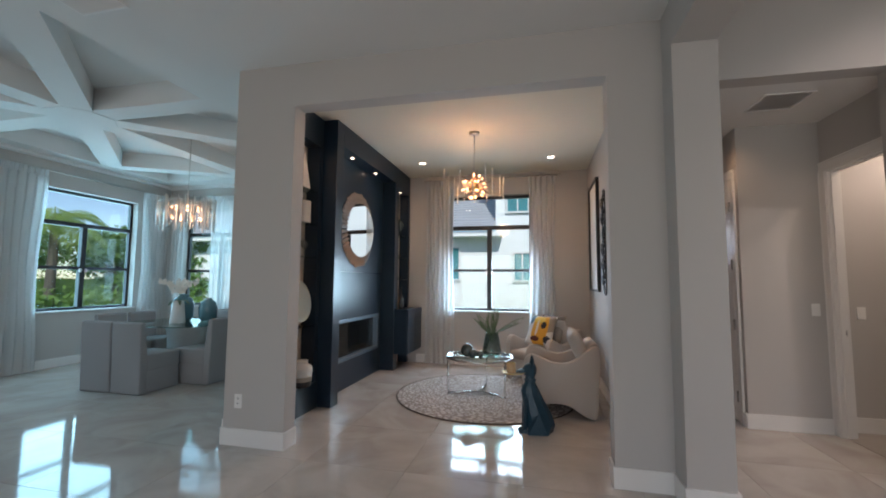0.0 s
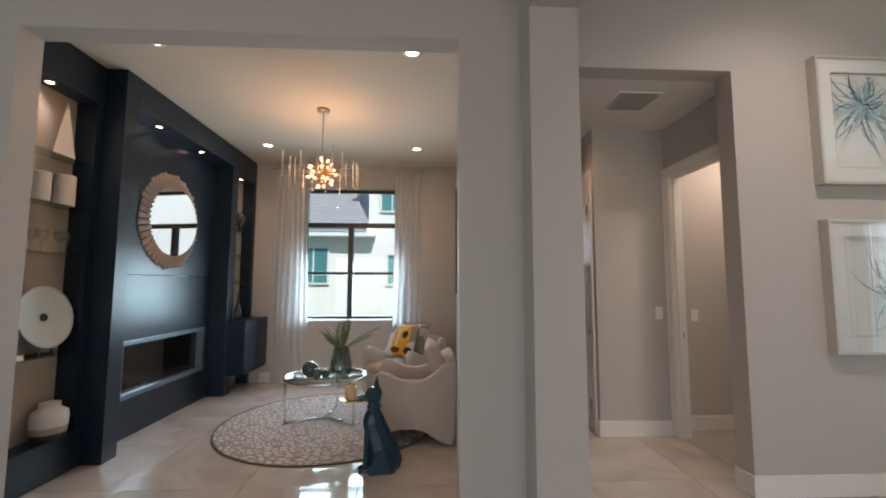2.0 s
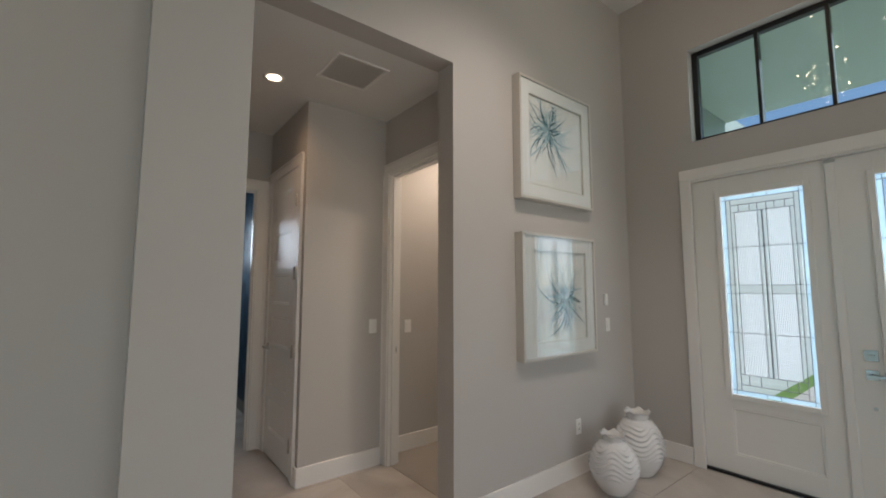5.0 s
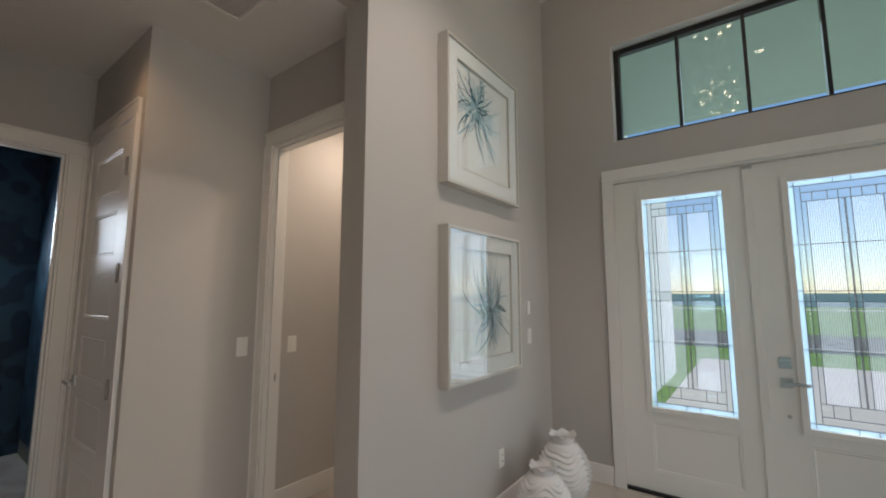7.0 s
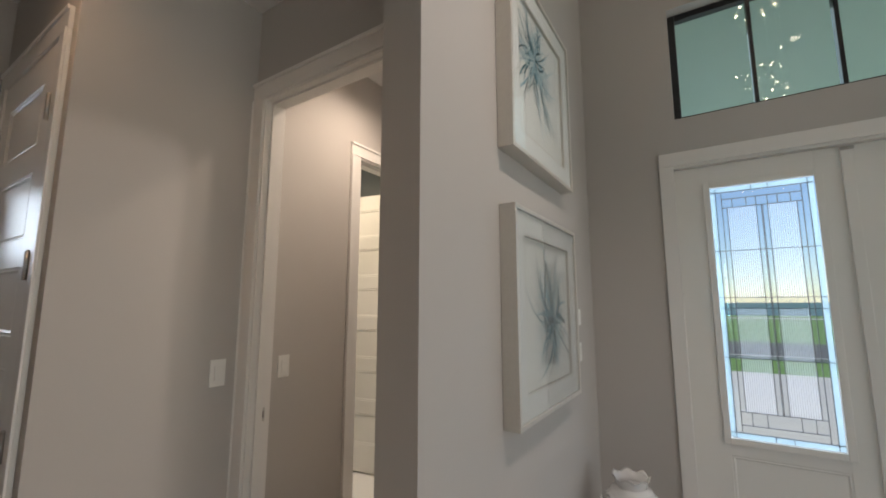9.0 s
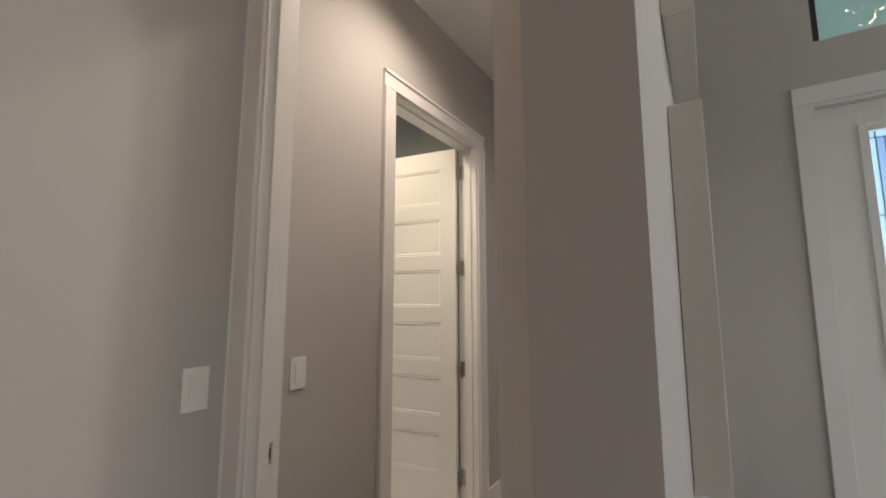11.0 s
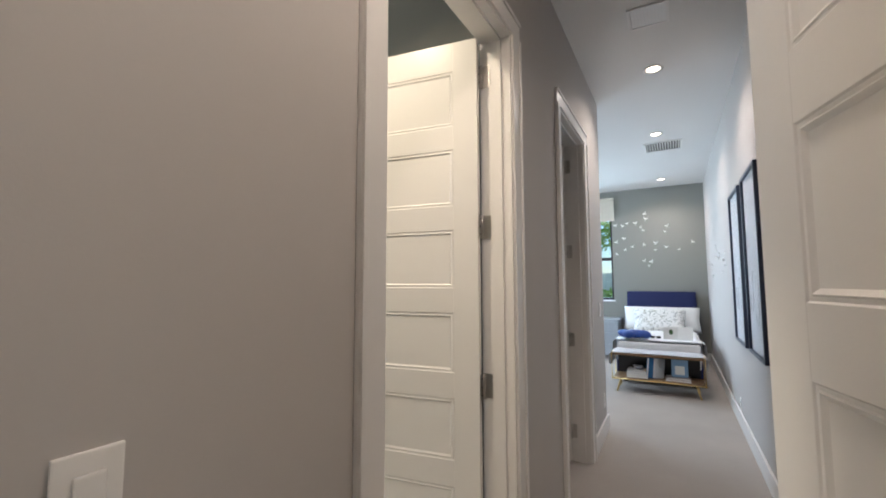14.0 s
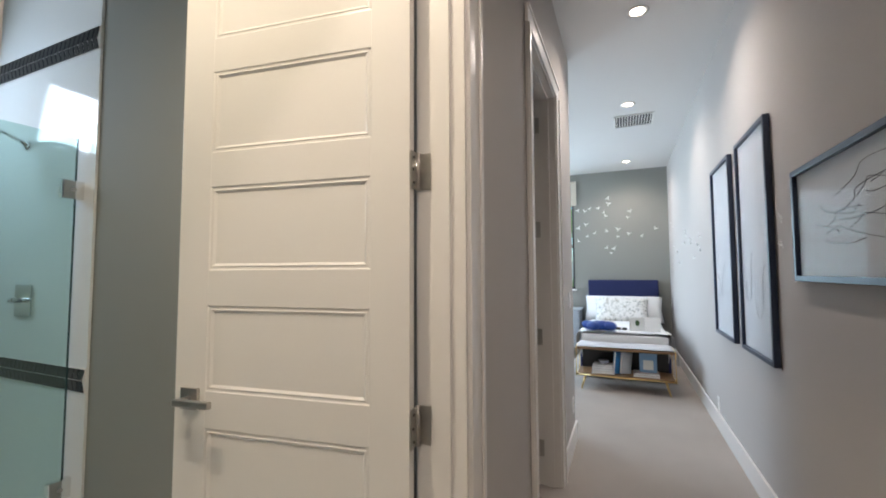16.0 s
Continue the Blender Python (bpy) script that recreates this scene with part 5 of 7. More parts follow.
facets([(0.075, 0.0, 0.120, 0.095), (0.085, 0.07, 0.140, 0.112), (0.062, 0.17, 0.135, 0.108), (0.020, 0.29, 0.108, 0.090), (-0.008, 0.375, 0.094, 0.082), (-0.014, 0.43, 0.074, 0.068), (-0.012, 0.465, 0.050, 0.050), (-0.012, 0.535, 0.046, 0.044)], 10)
facets([(-0.010, 0.478, 0.056, 0.055), (-0.010, 0.484, 0.060, 0.059), (-0.011, 0.494, 0.060, 0.058), (-0.011, 0.500, 0.053, 0.052)], 12)
facets([(-0.012, 0.525, 0.050, 0.044), (-0.018, 0.560, 0.068, 0.052), (-0.016, 0.600, 0.070, 0.053), (-0.008, 0.632, 0.052, 0.044), (-0.002, 0.645, 0.032, 0.032)], 9)
hull([(-0.05, -0.030, 0.545), (-0.05, 0.030, 0.545), (-0.06, -0.026, 0.602), (-0.06, 0.026, 0.602), (-0.150, -0.017, 0.552), (-0.150, 0.017, 0.552), (-0.150, -0.014, 0.576), (-0.150, 0.014, 0.576)])
for s in (-1, 1):
    hull([(-0.02, s * 0.014, 0.63), (0.035, s * 0.014, 0.615), (0.005, s * 0.052, 0.600), (0.012, s * 0.040, 0.728)])
    facets([(-0.075, 0.0, 0.026, 0.024), (-0.07, 0.04, 0.020, 0.020), (-0.06, 0.20, 0.026, 0.026), (-0.04, 0.33, 0.045, 0.035)], 6)
    for v in bm.verts[-24:]:
        v.co.y += s * 0.042
    hull([(-0.13, s * 0.02, 0.0), (-0.13, s * 0.065, 0.0), (-0.05, s * 0.02, 0.0), (-0.05, s * 0.068, 0.0), (-0.12, s * 0.025, 0.028), (-0.06, s * 0.06, 0.04)])
    hull([(-0.06, s * 0.065, 0.0), (0.16, s * 0.070, 0.0), (0.13, s * 0.122, 0.0), (-0.05, s * 0.112, 0.0), (0.13, s * 0.085, 0.17), (0.05, s * 0.118, 0.20), (0.0, s * 0.10, 0.14), (-0.06, s * 0.09, 0.035), (0.18, s * 0.08, 0.09)])
hull([(0.12, -0.012, 0.0), (0.12, 0.012, 0.0), (0.21, -0.008, 0.0), (0.21, 0.008, 0.0), (0.13, 0.0, 0.035), (0.20, 0.0, 0.018)])
solid("dog_statue", bm, NAVYR, "faceted navy resin statue of a sitting dog", "statue", m=pose(-0.075, 4.01, 0.0006, 0, 0, 12) @ Matrix.Scale(0.95, 4))
tray = thing("round_tray", "small round brass tray held at the statue's muzzle", "tray", (-0.235, 3.965, 0.5262), 12)
part("dish", lathe_bm([(0.0, 0.0), (0.095, 0.0), (0.105, 0.010), (0.102, 0.012), (0.093, 0.004), (0.0, 0.004)], 36), BRASS, tray)
candle = thing("candle_jar", "amber frosted candle jar on the brass tray", "candle", (-0.255, 3.960, 0.5308), 0)
part("jar", lathe_bm([(0.0, 0.0), (0.040, 0.0), (0.042, 0.006), (0.042, 0.085), (0.039, 0.085), (0.039, 0.06), (0.0, 0.06)], 28), material("amber_frosted_glass", (0.62, 0.42, 0.24), 0.35, vary=0.06), candle)
part("rim", lathe_bm([(0.0395, 0.0852), (0.0425, 0.0852), (0.0425, 0.092), (0.0395, 0.092)], 28), BRASS, candle, "brass rim")

# ---- curtains ----


def sheer(name, color):
    m = bpy.data.materials.new(name)
    m.use_nodes = True
    nt = m.node_tree
    nt.nodes.remove(nt.nodes["Principled BSDF"])
    d = nt.nodes.new("ShaderNodeBsdfDiffuse")
    tl = nt.nodes.new("ShaderNodeBsdfTranslucent")
    tr = nt.nodes.new("ShaderNodeBsdfTransparent")
    wave = nt.nodes.new("ShaderNodeTexNoise")
    wave.inputs["Scale"].default_value = 300.0
    for n in (d, tl):
        n.inputs[0].default_value = (*color, 1)
    m1, m2 = nt.nodes.new("ShaderNodeMixShader"), nt.nodes.new("ShaderNodeMixShader")
    m1.inputs[0].default_value = 0.62
    k = nt.nodes.new("ShaderNodeMapRange")
    k.inputs[3].default_value, k.inputs[4].default_value = 0.24, 0.56
    nt.links.new(wave.outputs["Fac"], k.inputs[0])
    nt.links.new(k.outputs[0], m2.inputs[0])
    nt.links.new(d.outputs[0], m1.inputs[1])
    nt.links.new(tl.outputs[0], m1.inputs[2])
    nt.links.new(m1.outputs[0], m2.inputs[1])
    nt.links.new(tr.outputs[0], m2.inputs[2])
    nt.links.new(m2.outputs[0], nt.nodes["Material Output"].inputs[0])
    return m


SHEER = sheer("sheer_linen", (0.86, 0.87, 0.87))


def curtain(at, turn, w, h, folds, seed, label):
    """A gathered sheer panel; local x along the wall, hangs from z = h to the floor."""
    rnd = random.Random(seed)
    th = thing("curtain", label, "curtain", at, turn, "sheer curtains")
    bm = bmesh.new()
    nx, nz = folds * 8, 16
    ph = [rnd.uniform(-0.8, 0.8) for _ in range(folds + 1)]
    amp = [rnd.uniform(0.7, 1.3) for _ in range(folds + 1)]
    grid = []
    for j in range(nz + 1):
        v = j / nz
        row = []
        for i in range(nx + 1):
            u = i / nx
            k = int(u * folds)
            a = (0.030 + 0.016 * (1 - v)) * amp[k]
            y = -a * math.sin(2 * math.pi * u * folds + ph[k] * (1 - v) * 0.9)
            x = (u - 0.5) * w * (1.0 - 0.10 * math.sin(math.pi * v) ** 2 + 0.06 * (1 - v)) + 0.012 * math.sin(7 * v + 5 * u + seed)
            row.append(bm.verts.new((x, y, 0.015 + (h - 0.015) * v)))
        grid.append(row)
    for j in range(nz):
        for i in range(nx):
            f = bm.faces.new((grid[j][i], grid[j][i + 1], grid[j + 1][i + 1], grid[j + 1][i]))
            f.smooth = True
    part("sheer_panel", bm, SHEER, th)
    bm = bmesh.new()
    for i in range(folds * 2):
        x = (i + 0.5) / (folds * 2) * w - w / 2
        box_bm(x - 0.006, x + 0.006, -0.045, 0.02, h - 0.09, h + 0.012, 0.003, bm)
    part("pleats", bm, SHEER, th, "pinch pleats at the heading")


def curtain_rod(at, turn, w):
    th = thing("curtain_rod", "slim brushed nickel curtain rod with end knobs", "curtain rod", at, turn, "curtain rods")
    part("rod", tube_bm([(-w / 2, 0, 0), (w / 2, 0, 0)], 0.012, 10), NICKEL, th)
    for s in (-1, 1):
        part("finial", lathe_bm([(0.0, -0.02), (0.02, -0.018), (0.022, 0.0), (0.02, 0.018), (0.0, 0.02)], 16), NICKEL, th, "", pose(s * (w / 2 + 0.012), 0, 0, 0, 90, 0))
        part("bracket", box_bm(s * (w / 2 - 0.06) - 0.008, s * (w / 2 - 0.06) + 0.008, 0.008, 0.102, -0.015, 0.008, 0.002), NICKEL, th)


curtain((-1.62, 6.79, 0), 0, 0.50, 3.08, 6, 1, "tall white sheer curtain gathered beside the study window")
curtain((0.06, 6.79, 0), 0, 0.42, 3.08, 5, 2, "tall white sheer curtain gathered beside the study window")
curtain_rod((-0.80, 6.795, 3.10), 0, 2.25)
curtain((-7.19, 4.22, 0), 90, 0.85, 2.98, 8, 3, "tall white sheer curtain between the dining windows")
curtain((-7.19, 6.48, 0), 90, 0.55, 2.98, 6, 4, "tall white sheer curtain in the dining corner")
curtain((-7.02, 6.79, 0), 0, 0.34, 2.98, 4, 5, "tall white sheer curtain in the dining corner")
curtain((-5.85, 6.79, 0), 0, 0.70, 2.98, 7, 6, "tall white sheer curtain beside the dining window")
curtain_rod((-7.195, 4.4, 3.00), 90, 4.4)
curtain_rod((-6.2, 6.795, 3.00), 0, 1.75)

# ---- study chandelier ----
# Opaque pale colour carries the brightness of clear rods lit by the bulbs.
RODG = material("pale_lit_rod", (0.72, 0.68, 0.63), 0.08, vary=0.05, coat=0.6)
COPPER = material("copper_rod", (0.62, 0.30, 0.17), 0.25, 1.0, vary=0.05)
CRYST = clear("crystal_rod", (0.95, 0.93, 0.90), 0.0, 3.0)
ch = thing("chandelier", "starburst brass chandelier with glass rods and warm bulbs", "chandelier", (-0.75, 4.90, 0), 0)
part("canopy", lathe_bm([(0.0, H_STUDY - 0.03), (0.06, H_STUDY - 0.028), (0.065, H_STUDY - 0.002), (0.0, H_STUDY - 0.001)], 28), NICKEL, ch)
part("stem", tube_bm([(0, 0, 2.58), (0, 0, H_STUDY - 0.03)], 0.006, 8), NICKEL, ch)
part("hub", lathe_bm([(0.0, 2.46), (0.04, 2.475), (0.055, 2.52), (0.04, 2.565), (0.0, 2.58)], 20), BRASS, ch)
C0 = Vector((0, 0, 2.52))
rnd = random.Random(11)
for k in range(60):
    z = 1 - 2 * (k + 0.5) / 60
    a = k * 2.39996
    d = Vector((math.sqrt(1 - z * z) * math.cos(a), math.sqrt(1 - z * z) * math.sin(a), z))
    part("spoke", tube_bm([C0 + 0.04 * d, C0 + (0.20, 0.17, 0.12)[k % 3] * d], 0.0026, 6), COPPER, ch)
    if k % 3 == 2:
        bm = bmesh.new()
        bmesh.ops.create_uvsphere(bm, u_segments=12, v_segments=8, radius=0.0105, matrix=Matrix.Translation(C0 + 0.142 * d) @ d.to_track_quat("Z", "Y").to_matrix().to_4x4() @ Matrix.Diagonal((1, 1, 1.7, 1)))
        for f in bm.faces:
            f.smooth = True
        part("bulb", bm, BULB, ch, "small lit warm bulb")
for k in range(16):
    a = 2 * math.pi * k / 16 + 0.1
    r, dz = 0.31 + 0.07 * (k % 2), rnd.uniform(-0.07, 0.07)
    p0 = Vector((r * math.cos(a), r * math.sin(a), 2.53 + dz))
    part("arm", tube_bm([C0 + (p0 - C0) * 0.06, p0], 0.0022, 6), NICKEL, ch)
    p = part("glass_rod", tube_bm([p0 - Vector((0, 0, 0.13)), p0 + Vector((0, 0, 0.11))], 0.0075, 8), RODG, ch, "hanging glass rod")
    p.visible_shadow = False
    for h in (-0.13, 0.0, 0.12):
        part("bead", lathe_bm([(0.0, -0.011), (0.009, -0.006), (0.011, 0.0), (0.009, 0.006), (0.0, 0.011)], 10), NICKEL, ch, "", Matrix.Translation(p0 + Vector((0, 0, h))))

# foyer chandelier of glass globes
fc = thing("globe_chandelier", "cluster chandelier of clear glass globes with lit pins and glowing glint beads", "chandelier", (3.55, 2.20, 0), 0)
part("canopy", lathe_bm([(0.0, H_FOYER - 0.05), (0.22, H_FOYER - 0.045), (0.23, H_FOYER - 0.002), (0.0, H_FOYER - 0.001)], 32), NICKEL, fc)
GLOBE = clear("globe_glass", (0.95, 0.93, 0.90), 0.0, 3.0)
PIN = glowing("pin_and_glint", (1.0, 0.80, 0.55), 30.0)
for k in range(7):
    a = 2 * math.pi * k / 7
    part("lamp_pin", lathe_bm([(0.0, H_FOYER - 0.062), (0.016, H_FOYER - 0.058), (0.016, H_FOYER - 0.0505), (0.0, H_FOYER - 0.0505)], 10), PIN, fc, "small lit halogen pin", Matrix.Translation((0.15 * math.cos(a), 0.15 * math.sin(a), 0.0)))
rnd = random.Random(21)
for k in range(22):
    a, r = k * 2.39996, 0.20 * math.sqrt((k + 0.5) / 22)
    x, y, z = r * math.cos(a), r * math.sin(a), 3.16 + rnd.uniform(0.0, 0.40) + 0.4 * r
    part("cord", tube_bm([(x, y, z + 0.05), (x, y, H_FOYER - 0.045)], 0.0015, 5), NICKEL, fc)
    bm = bmesh.new()
    bmesh.ops.create_uvsphere(bm, u_segments=18, v_segments=12, radius=0.05, matrix=Matrix.Translation((x, y, z)))
    for f in bm.faces:
        f.smooth = True
    g = part("globe", bm, GLOBE, fc, "clear blown glass globe")
    g.visible_shadow = False
    # Glowing bead added for the canopy pins' glint in each globe.
    bm = bmesh.new()
    bmesh.ops.create_icosphere(bm, subdivisions=1, radius=0.011, matrix=Matrix.Translation((x, y, z + 0.01)))
    part("light", bm, PIN, g, "glowing bead for a reflected glint")

# ---- framed art in the foyer ----
PAPER = material("watercolour_paper", (0.74, 0.73, 0.70), 0.7, vary=0.05, dirt=0.10)
MAT = material("white_mat_board", (0.76, 0.75, 0.73), 0.7, vary=0.02)
SILVER = material("silver_leaf_frame", (0.62, 0.59, 0.54), 0.35, 0.45, vary=0.12, dirt=0.1)
TEALS = [material("teal_wash", (0.10, 0.22, 0.26), 0.8, vary=0.5), material("pale_blue_wash", (0.32, 0.46, 0.52), 0.8, vary=0.4), material("slate_wash", (0.05, 0.10, 0.12), 0.8, vary=0.5), material("mist_wash", (0.50, 0.60, 0.62), 0.8, vary=0.3)]


def botanical(x0, x1, z0, z1, cx, cz, seed, label, drips, glazing):
    """A deep square frame on the picture wall with a loose watercolour flower."""
    w, h = x1 - x0, z1 - z0
    th = thing("framed_art", label, "picture", ((x0 + x1) / 2, Y_PIC, (z0 + z1) / 2), 0, "botanical pictures")
    rnd = random.Random(seed)
    d = 0.075
    f = 0.020
    for a in ((-w / 2, -w / 2 + f, -h / 2, h / 2), (w / 2 - f, w / 2, -h / 2, h / 2), (-w / 2 + f, w / 2 - f, -h / 2, -h / 2 + f), (-w / 2 + f, w / 2 - f, h / 2 - f, h / 2)):
        part("frame", box_bm(a[0], a[1], -d, -0.002, a[2], a[3], 0.002), SILVER, th)
    m = 0.115
    bm = bmesh.new()
    for a in ((-w / 2 + f, -w / 2 + m, -h / 2 + f, h / 2 - f), (w / 2 - m, w / 2 - f, -h / 2 + f, h / 2 - f), (-w / 2 + m, w / 2 - m, -h / 2 + f, -h / 2 + m), (-w / 2 + m, w / 2 - m, h / 2 - m, h / 2 - f)):
        box_bm(a[0], a[1], -d + 0.012, -d + 0.016, a[2], a[3], 0, bm)
    part("mat", bm, MAT, th, "wide white mat")
    bm = bmesh.new()
    g = 0.008
    for a in ((-w / 2 + m, -w / 2 + m + g, -h / 2 + m, h / 2 - m), (w / 2 - m - g, w / 2 - m, -h / 2 + m, h / 2 - m), (-w / 2 + m + g, w / 2 - m - g, -h / 2 + m, -h / 2 + m + g), (-w / 2 + m + g, w / 2 - m - g, h / 2 - m - g, h / 2 - m)):
        box_bm(a[0], a[1], -d + 0.0125, -d + 0.026, a[2], a[3], 0, bm)
    part("fillet", bm, SILVER, th, "thin silver inner fillet")
    art = part("paper", box_bm(-w / 2 + m, w / 2 - m, -d + 0.027, -d + 0.029, -h / 2 + m, h / 2 - m), PAPER, th, "watercolour paper")
    lim_x, lim_z = w / 2 - m - 0.02, h / 2 - m - 0.02
    strokes = [bmesh.new() for _ in TEALS]
    for k in range(230):
        a = rnd.uniform(0, 2 * math.pi)
        ln = rnd.uniform(0.08, 0.40) * rnd.uniform(0.4, 1.0) * (1.45 if math.sin(a) < -0.3 and drips else 1.0)
        r0 = rnd.uniform(0.0, 0.10)
        wd = rnd.uniform(0.001, 0.010) * rnd.uniform(0.4, 1.0)
        if k % 3 == 0:
            ln, r0, wd = ln * 0.45, r0 * 0.5, wd * 1.9
        elif k % 7 == 1:
            ln, r0, wd = rnd.uniform(0.01, 0.04), rnd.uniform(0.10, 0.30), 0.004
        bend = rnd.uniform(-0.8, 0.8)
        n = 5
        left, right = [], []
        bm = strokes[(0, 1, 3, 3, 1, 2)[rnd.randrange(6)]]
        ok = True
        for i in range(n + 1):
            u = i / n
            b = a + bend * u
            x, z = cx + (r0 + ln * u) * math.cos(b), cz + (r0 + ln * u) * math.sin(b)
            x, z = max(-lim_x, min(lim_x, x)), max(-lim_z, min(lim_z, z))
            ww = wd * math.sin(math.pi * (0.08 + 0.88 * u))
            y = -d + 0.0268 - 0.00003 * k
            left.append(bm.verts.new((x - ww * math.sin(b), y, z + ww * math.cos(b))))
            right.append(bm.verts.new((x + ww * math.sin(b), y, z - ww * math.cos(b))))
        for i in range(n):
            bm.faces.new((left[i], left[i + 1], right[i + 1], right[i]))
    for k, bm in enumerate(strokes):
        part("brush_strokes", bm, TEALS[k], art, "loose teal and grey petals")
    p = part("glazing", box_bm(-w / 2 + f, w / 2 - f, -d + 0.004, -d + 0.006, -h / 2 + f, h / 2 - f), glazing, th, "picture glass")
    p.visible_shadow = False


botanical(3.05, 3.96, 2.097, 3.028, -0.10, 0.11, 5, "square silver-framed teal flower watercolour hung above another", True, DULLGLASS)
botanical(3.055, 3.955, 0.935, 1.85, 0.07, -0.04, 9, "square silver-framed blue flower watercolour hung below another", False, FOYERGLASS)

# ---- ribbed floor vases ----
GLAZE = material("white_satin_glaze", (0.74, 0.73, 0.72), 0.22, bump=0.03, scale=30, vary=0.04, coat=0.3)


def floor_vase(at, turn, h, r, label):
    th = thing("floor_vase", label, "vase", at, turn, "floor vases")
    bm = bmesh.new()
    seg, rows = 96, 120
    prof = []
    for j in range(rows + 1):
        v = j / rows
        if v < 0.86:
            u = v / 0.86
            rad = r * (0.46 + 0.54 * math.sin(math.pi * min(1.0, u * 0.92 + 0.03) ** 0.95) ** 0.85) if u < 0.62 else r * (0.46 + 0.54 * math.sin(math.pi * (0.03 + 0.92 * u) ** 0.95) ** 0.85)
        else:
            u = (v - 0.86) / 0.14
            rad = r * (0.40 + 0.10 * abs(2 * u - 0.7) ** 1.5)
        prof.append((rad, v * h))
    rings = []
    for rad, z in prof:
        v = z / h
        ring = []
        for i in range(seg):
            a = 2 * math.pi * i / seg
            warp = 0.016 * math.sin(3 * a + 0.7) + 0.010 * math.sin(5 * a)
            band = max(0.0, min(1.0, (v - 0.30 - warp) * 12)) * max(0.0, min(1.0, (0.82 - v) * 14))
            rip = 0.0095 * band * math.sin(2 * math.pi * (z + warp * 1.3) / 0.034)
            lip = 0.010 * math.sin(7 * a) * max(0.0, (v - 0.93) / 0.07)
            ring.append(bm.verts.new(((rad + rip) * math.cos(a), (rad + rip) * math.sin(a), z + lip)))
        rings.append(ring)
    for k in range(8):
        u = (k + 1) / 8
        ring = []
        for i in range(seg):
            a = 2 * math.pi * i / seg
            ring.append(bm.verts.new(((prof[-1][0] - 0.008 - 0.02 * u) * math.cos(a), (prof[-1][0] - 0.008 - 0.02 * u) * math.sin(a), h - 0.16 * h * u + 0.010 * math.sin(7 * a) * (1 - u))))
        rings.append(ring)
    for p, q in zip(rings, rings[1:]):
        for i in range(seg):
            f = bm.faces.new((p[i], p[(i + 1) % seg], q[(i + 1) % seg], q[i]))
            f.smooth = True
    bm.faces.new(list(reversed(rings[0])))
    bm.faces.new(rings[-1])
    part("body", bm, GLAZE, th)


floor_vase((3.72, 3.16, 0.0006), 10, 0.40, 0.165, "smaller white ribbed ceramic floor vase with scalloped neck")
floor_vase((4.16, 3.20, 0.0006), 60, 0.47, 0.185, "larger white ribbed ceramic floor vase with scalloped neck")

# ---- study side wall art ----
f1 = thing("framed_print", "tall pale print in a slim dark frame", "picture", (0.78, 6.05, 2.0), -90)
for a in ((-0.42, -0.39, -0.75, 0.75), (0.39, 0.42, -0.75, 0.75), (-0.39, 0.39, -0.75, -0.72), (-0.39, 0.39, 0.72, 0.75)):
    part("frame", box_bm(a[0], a[1], -0.045, -0.002, a[2], a[3], 0.003), BLACKM, f1)
part("print", box_bm(-0.39, 0.39, -0.02, -0.003, -0.72, 0.72), PAPER, f1)
sc = thing("wall_sculpture", "openwork black metal wall sculpture", "wall art", (0.78, 5.12, 1.85), -90)
part("backbar", box_bm(-0.012, 0.012, -0.02, -0.002, -0.60, 0.60, 0.002), BLACKM, sc)
rnd = random.Random(2)
for k in range(13):
    z, r, x = -0.54 + 0.09 * k, rnd.uniform(0.055, 0.085), rnd.uniform(-0.05, 0.05)
    part("ring", tube_bm([(x + r * math.cos(2 * math.pi * i / 18), -0.03 - 0.012 * (k % 2), z + r * math.sin(2 * math.pi * i / 18)) for i in range(18)], 0.010, 6, closed=True), BLACKM, sc)

# ---- dining room ----
DFAB = material("grey_linen_upholstery", (0.30, 0.29, 0.29), 0.95, bump=0.5, scale=240, vary=0.15, dirt=0.06, spec=0.15)
first = thing("dining_chair", "grey linen skirted dining chair at the glass table", "chair", (0, 0, 0), 0, "chairs round the dining table")
part("seat", soft_box_bm(-0.218, 0.218, -0.07, 0.40, 0.26, 0.46, 0.025), DFAB, first)
part("skirt", soft_box_bm(-0.212, 0.212, -0.062, 0.395, 0.004, 0.285, 0.012), DFAB, first)
bm = prism_bm([(-0.145, 0.004), (-0.062, 0.004), (-0.062, 0.46), (-0.105, 0.835), (-0.135, 0.855), (-0.175, 0.84), (-0.16, 0.45)], 0.44, "x", -0.22)
bmesh.ops.bevel(bm, geom=list(bm.edges), offset=0.014, segments=2, profile=0.5, affect="EDGES")
part("backrest", bm, DFAB, first)
TC = Vector((-5.08, 5.20))
spots = [(-5.272, 4.20, 2), (-4.795, 4.195, -1), (-4.335, 4.87, 91), (-4.335, 5.37, 90), (-6.10, 4.98, -90), (-6.10, 5.48, -90), (-5.36, 6.17, 178), (-4.80, 6.18, 183)]
first.matrix_world = pose(spots[0][0], spots[0][1], 0.0006, 0, 0, spots[0][2])
for x, y, r in spots[1:]:
    copy_thing(first, pose(x, y, 0.0006, 0, 0, r))
dt = thing("dining_table", "square glass dining table on a pale pedestal", "dining table", (TC.x, TC.y, 0.0006), 0)
p = part("tabletop", prism_bm([(-0.72, -0.50), (-0.50, -0.72), (0.50, -0.72), (0.72, -0.50), (0.72, 0.50), (0.50, 0.72), (-0.50, 0.72), (-0.72, 0.50)], 0.015, "z", 0.735), clear("dining_glass", (0.72, 0.86, 0.83), 0.0, 1.8), dt, "thick clear glass top")
p.visible_shadow = False
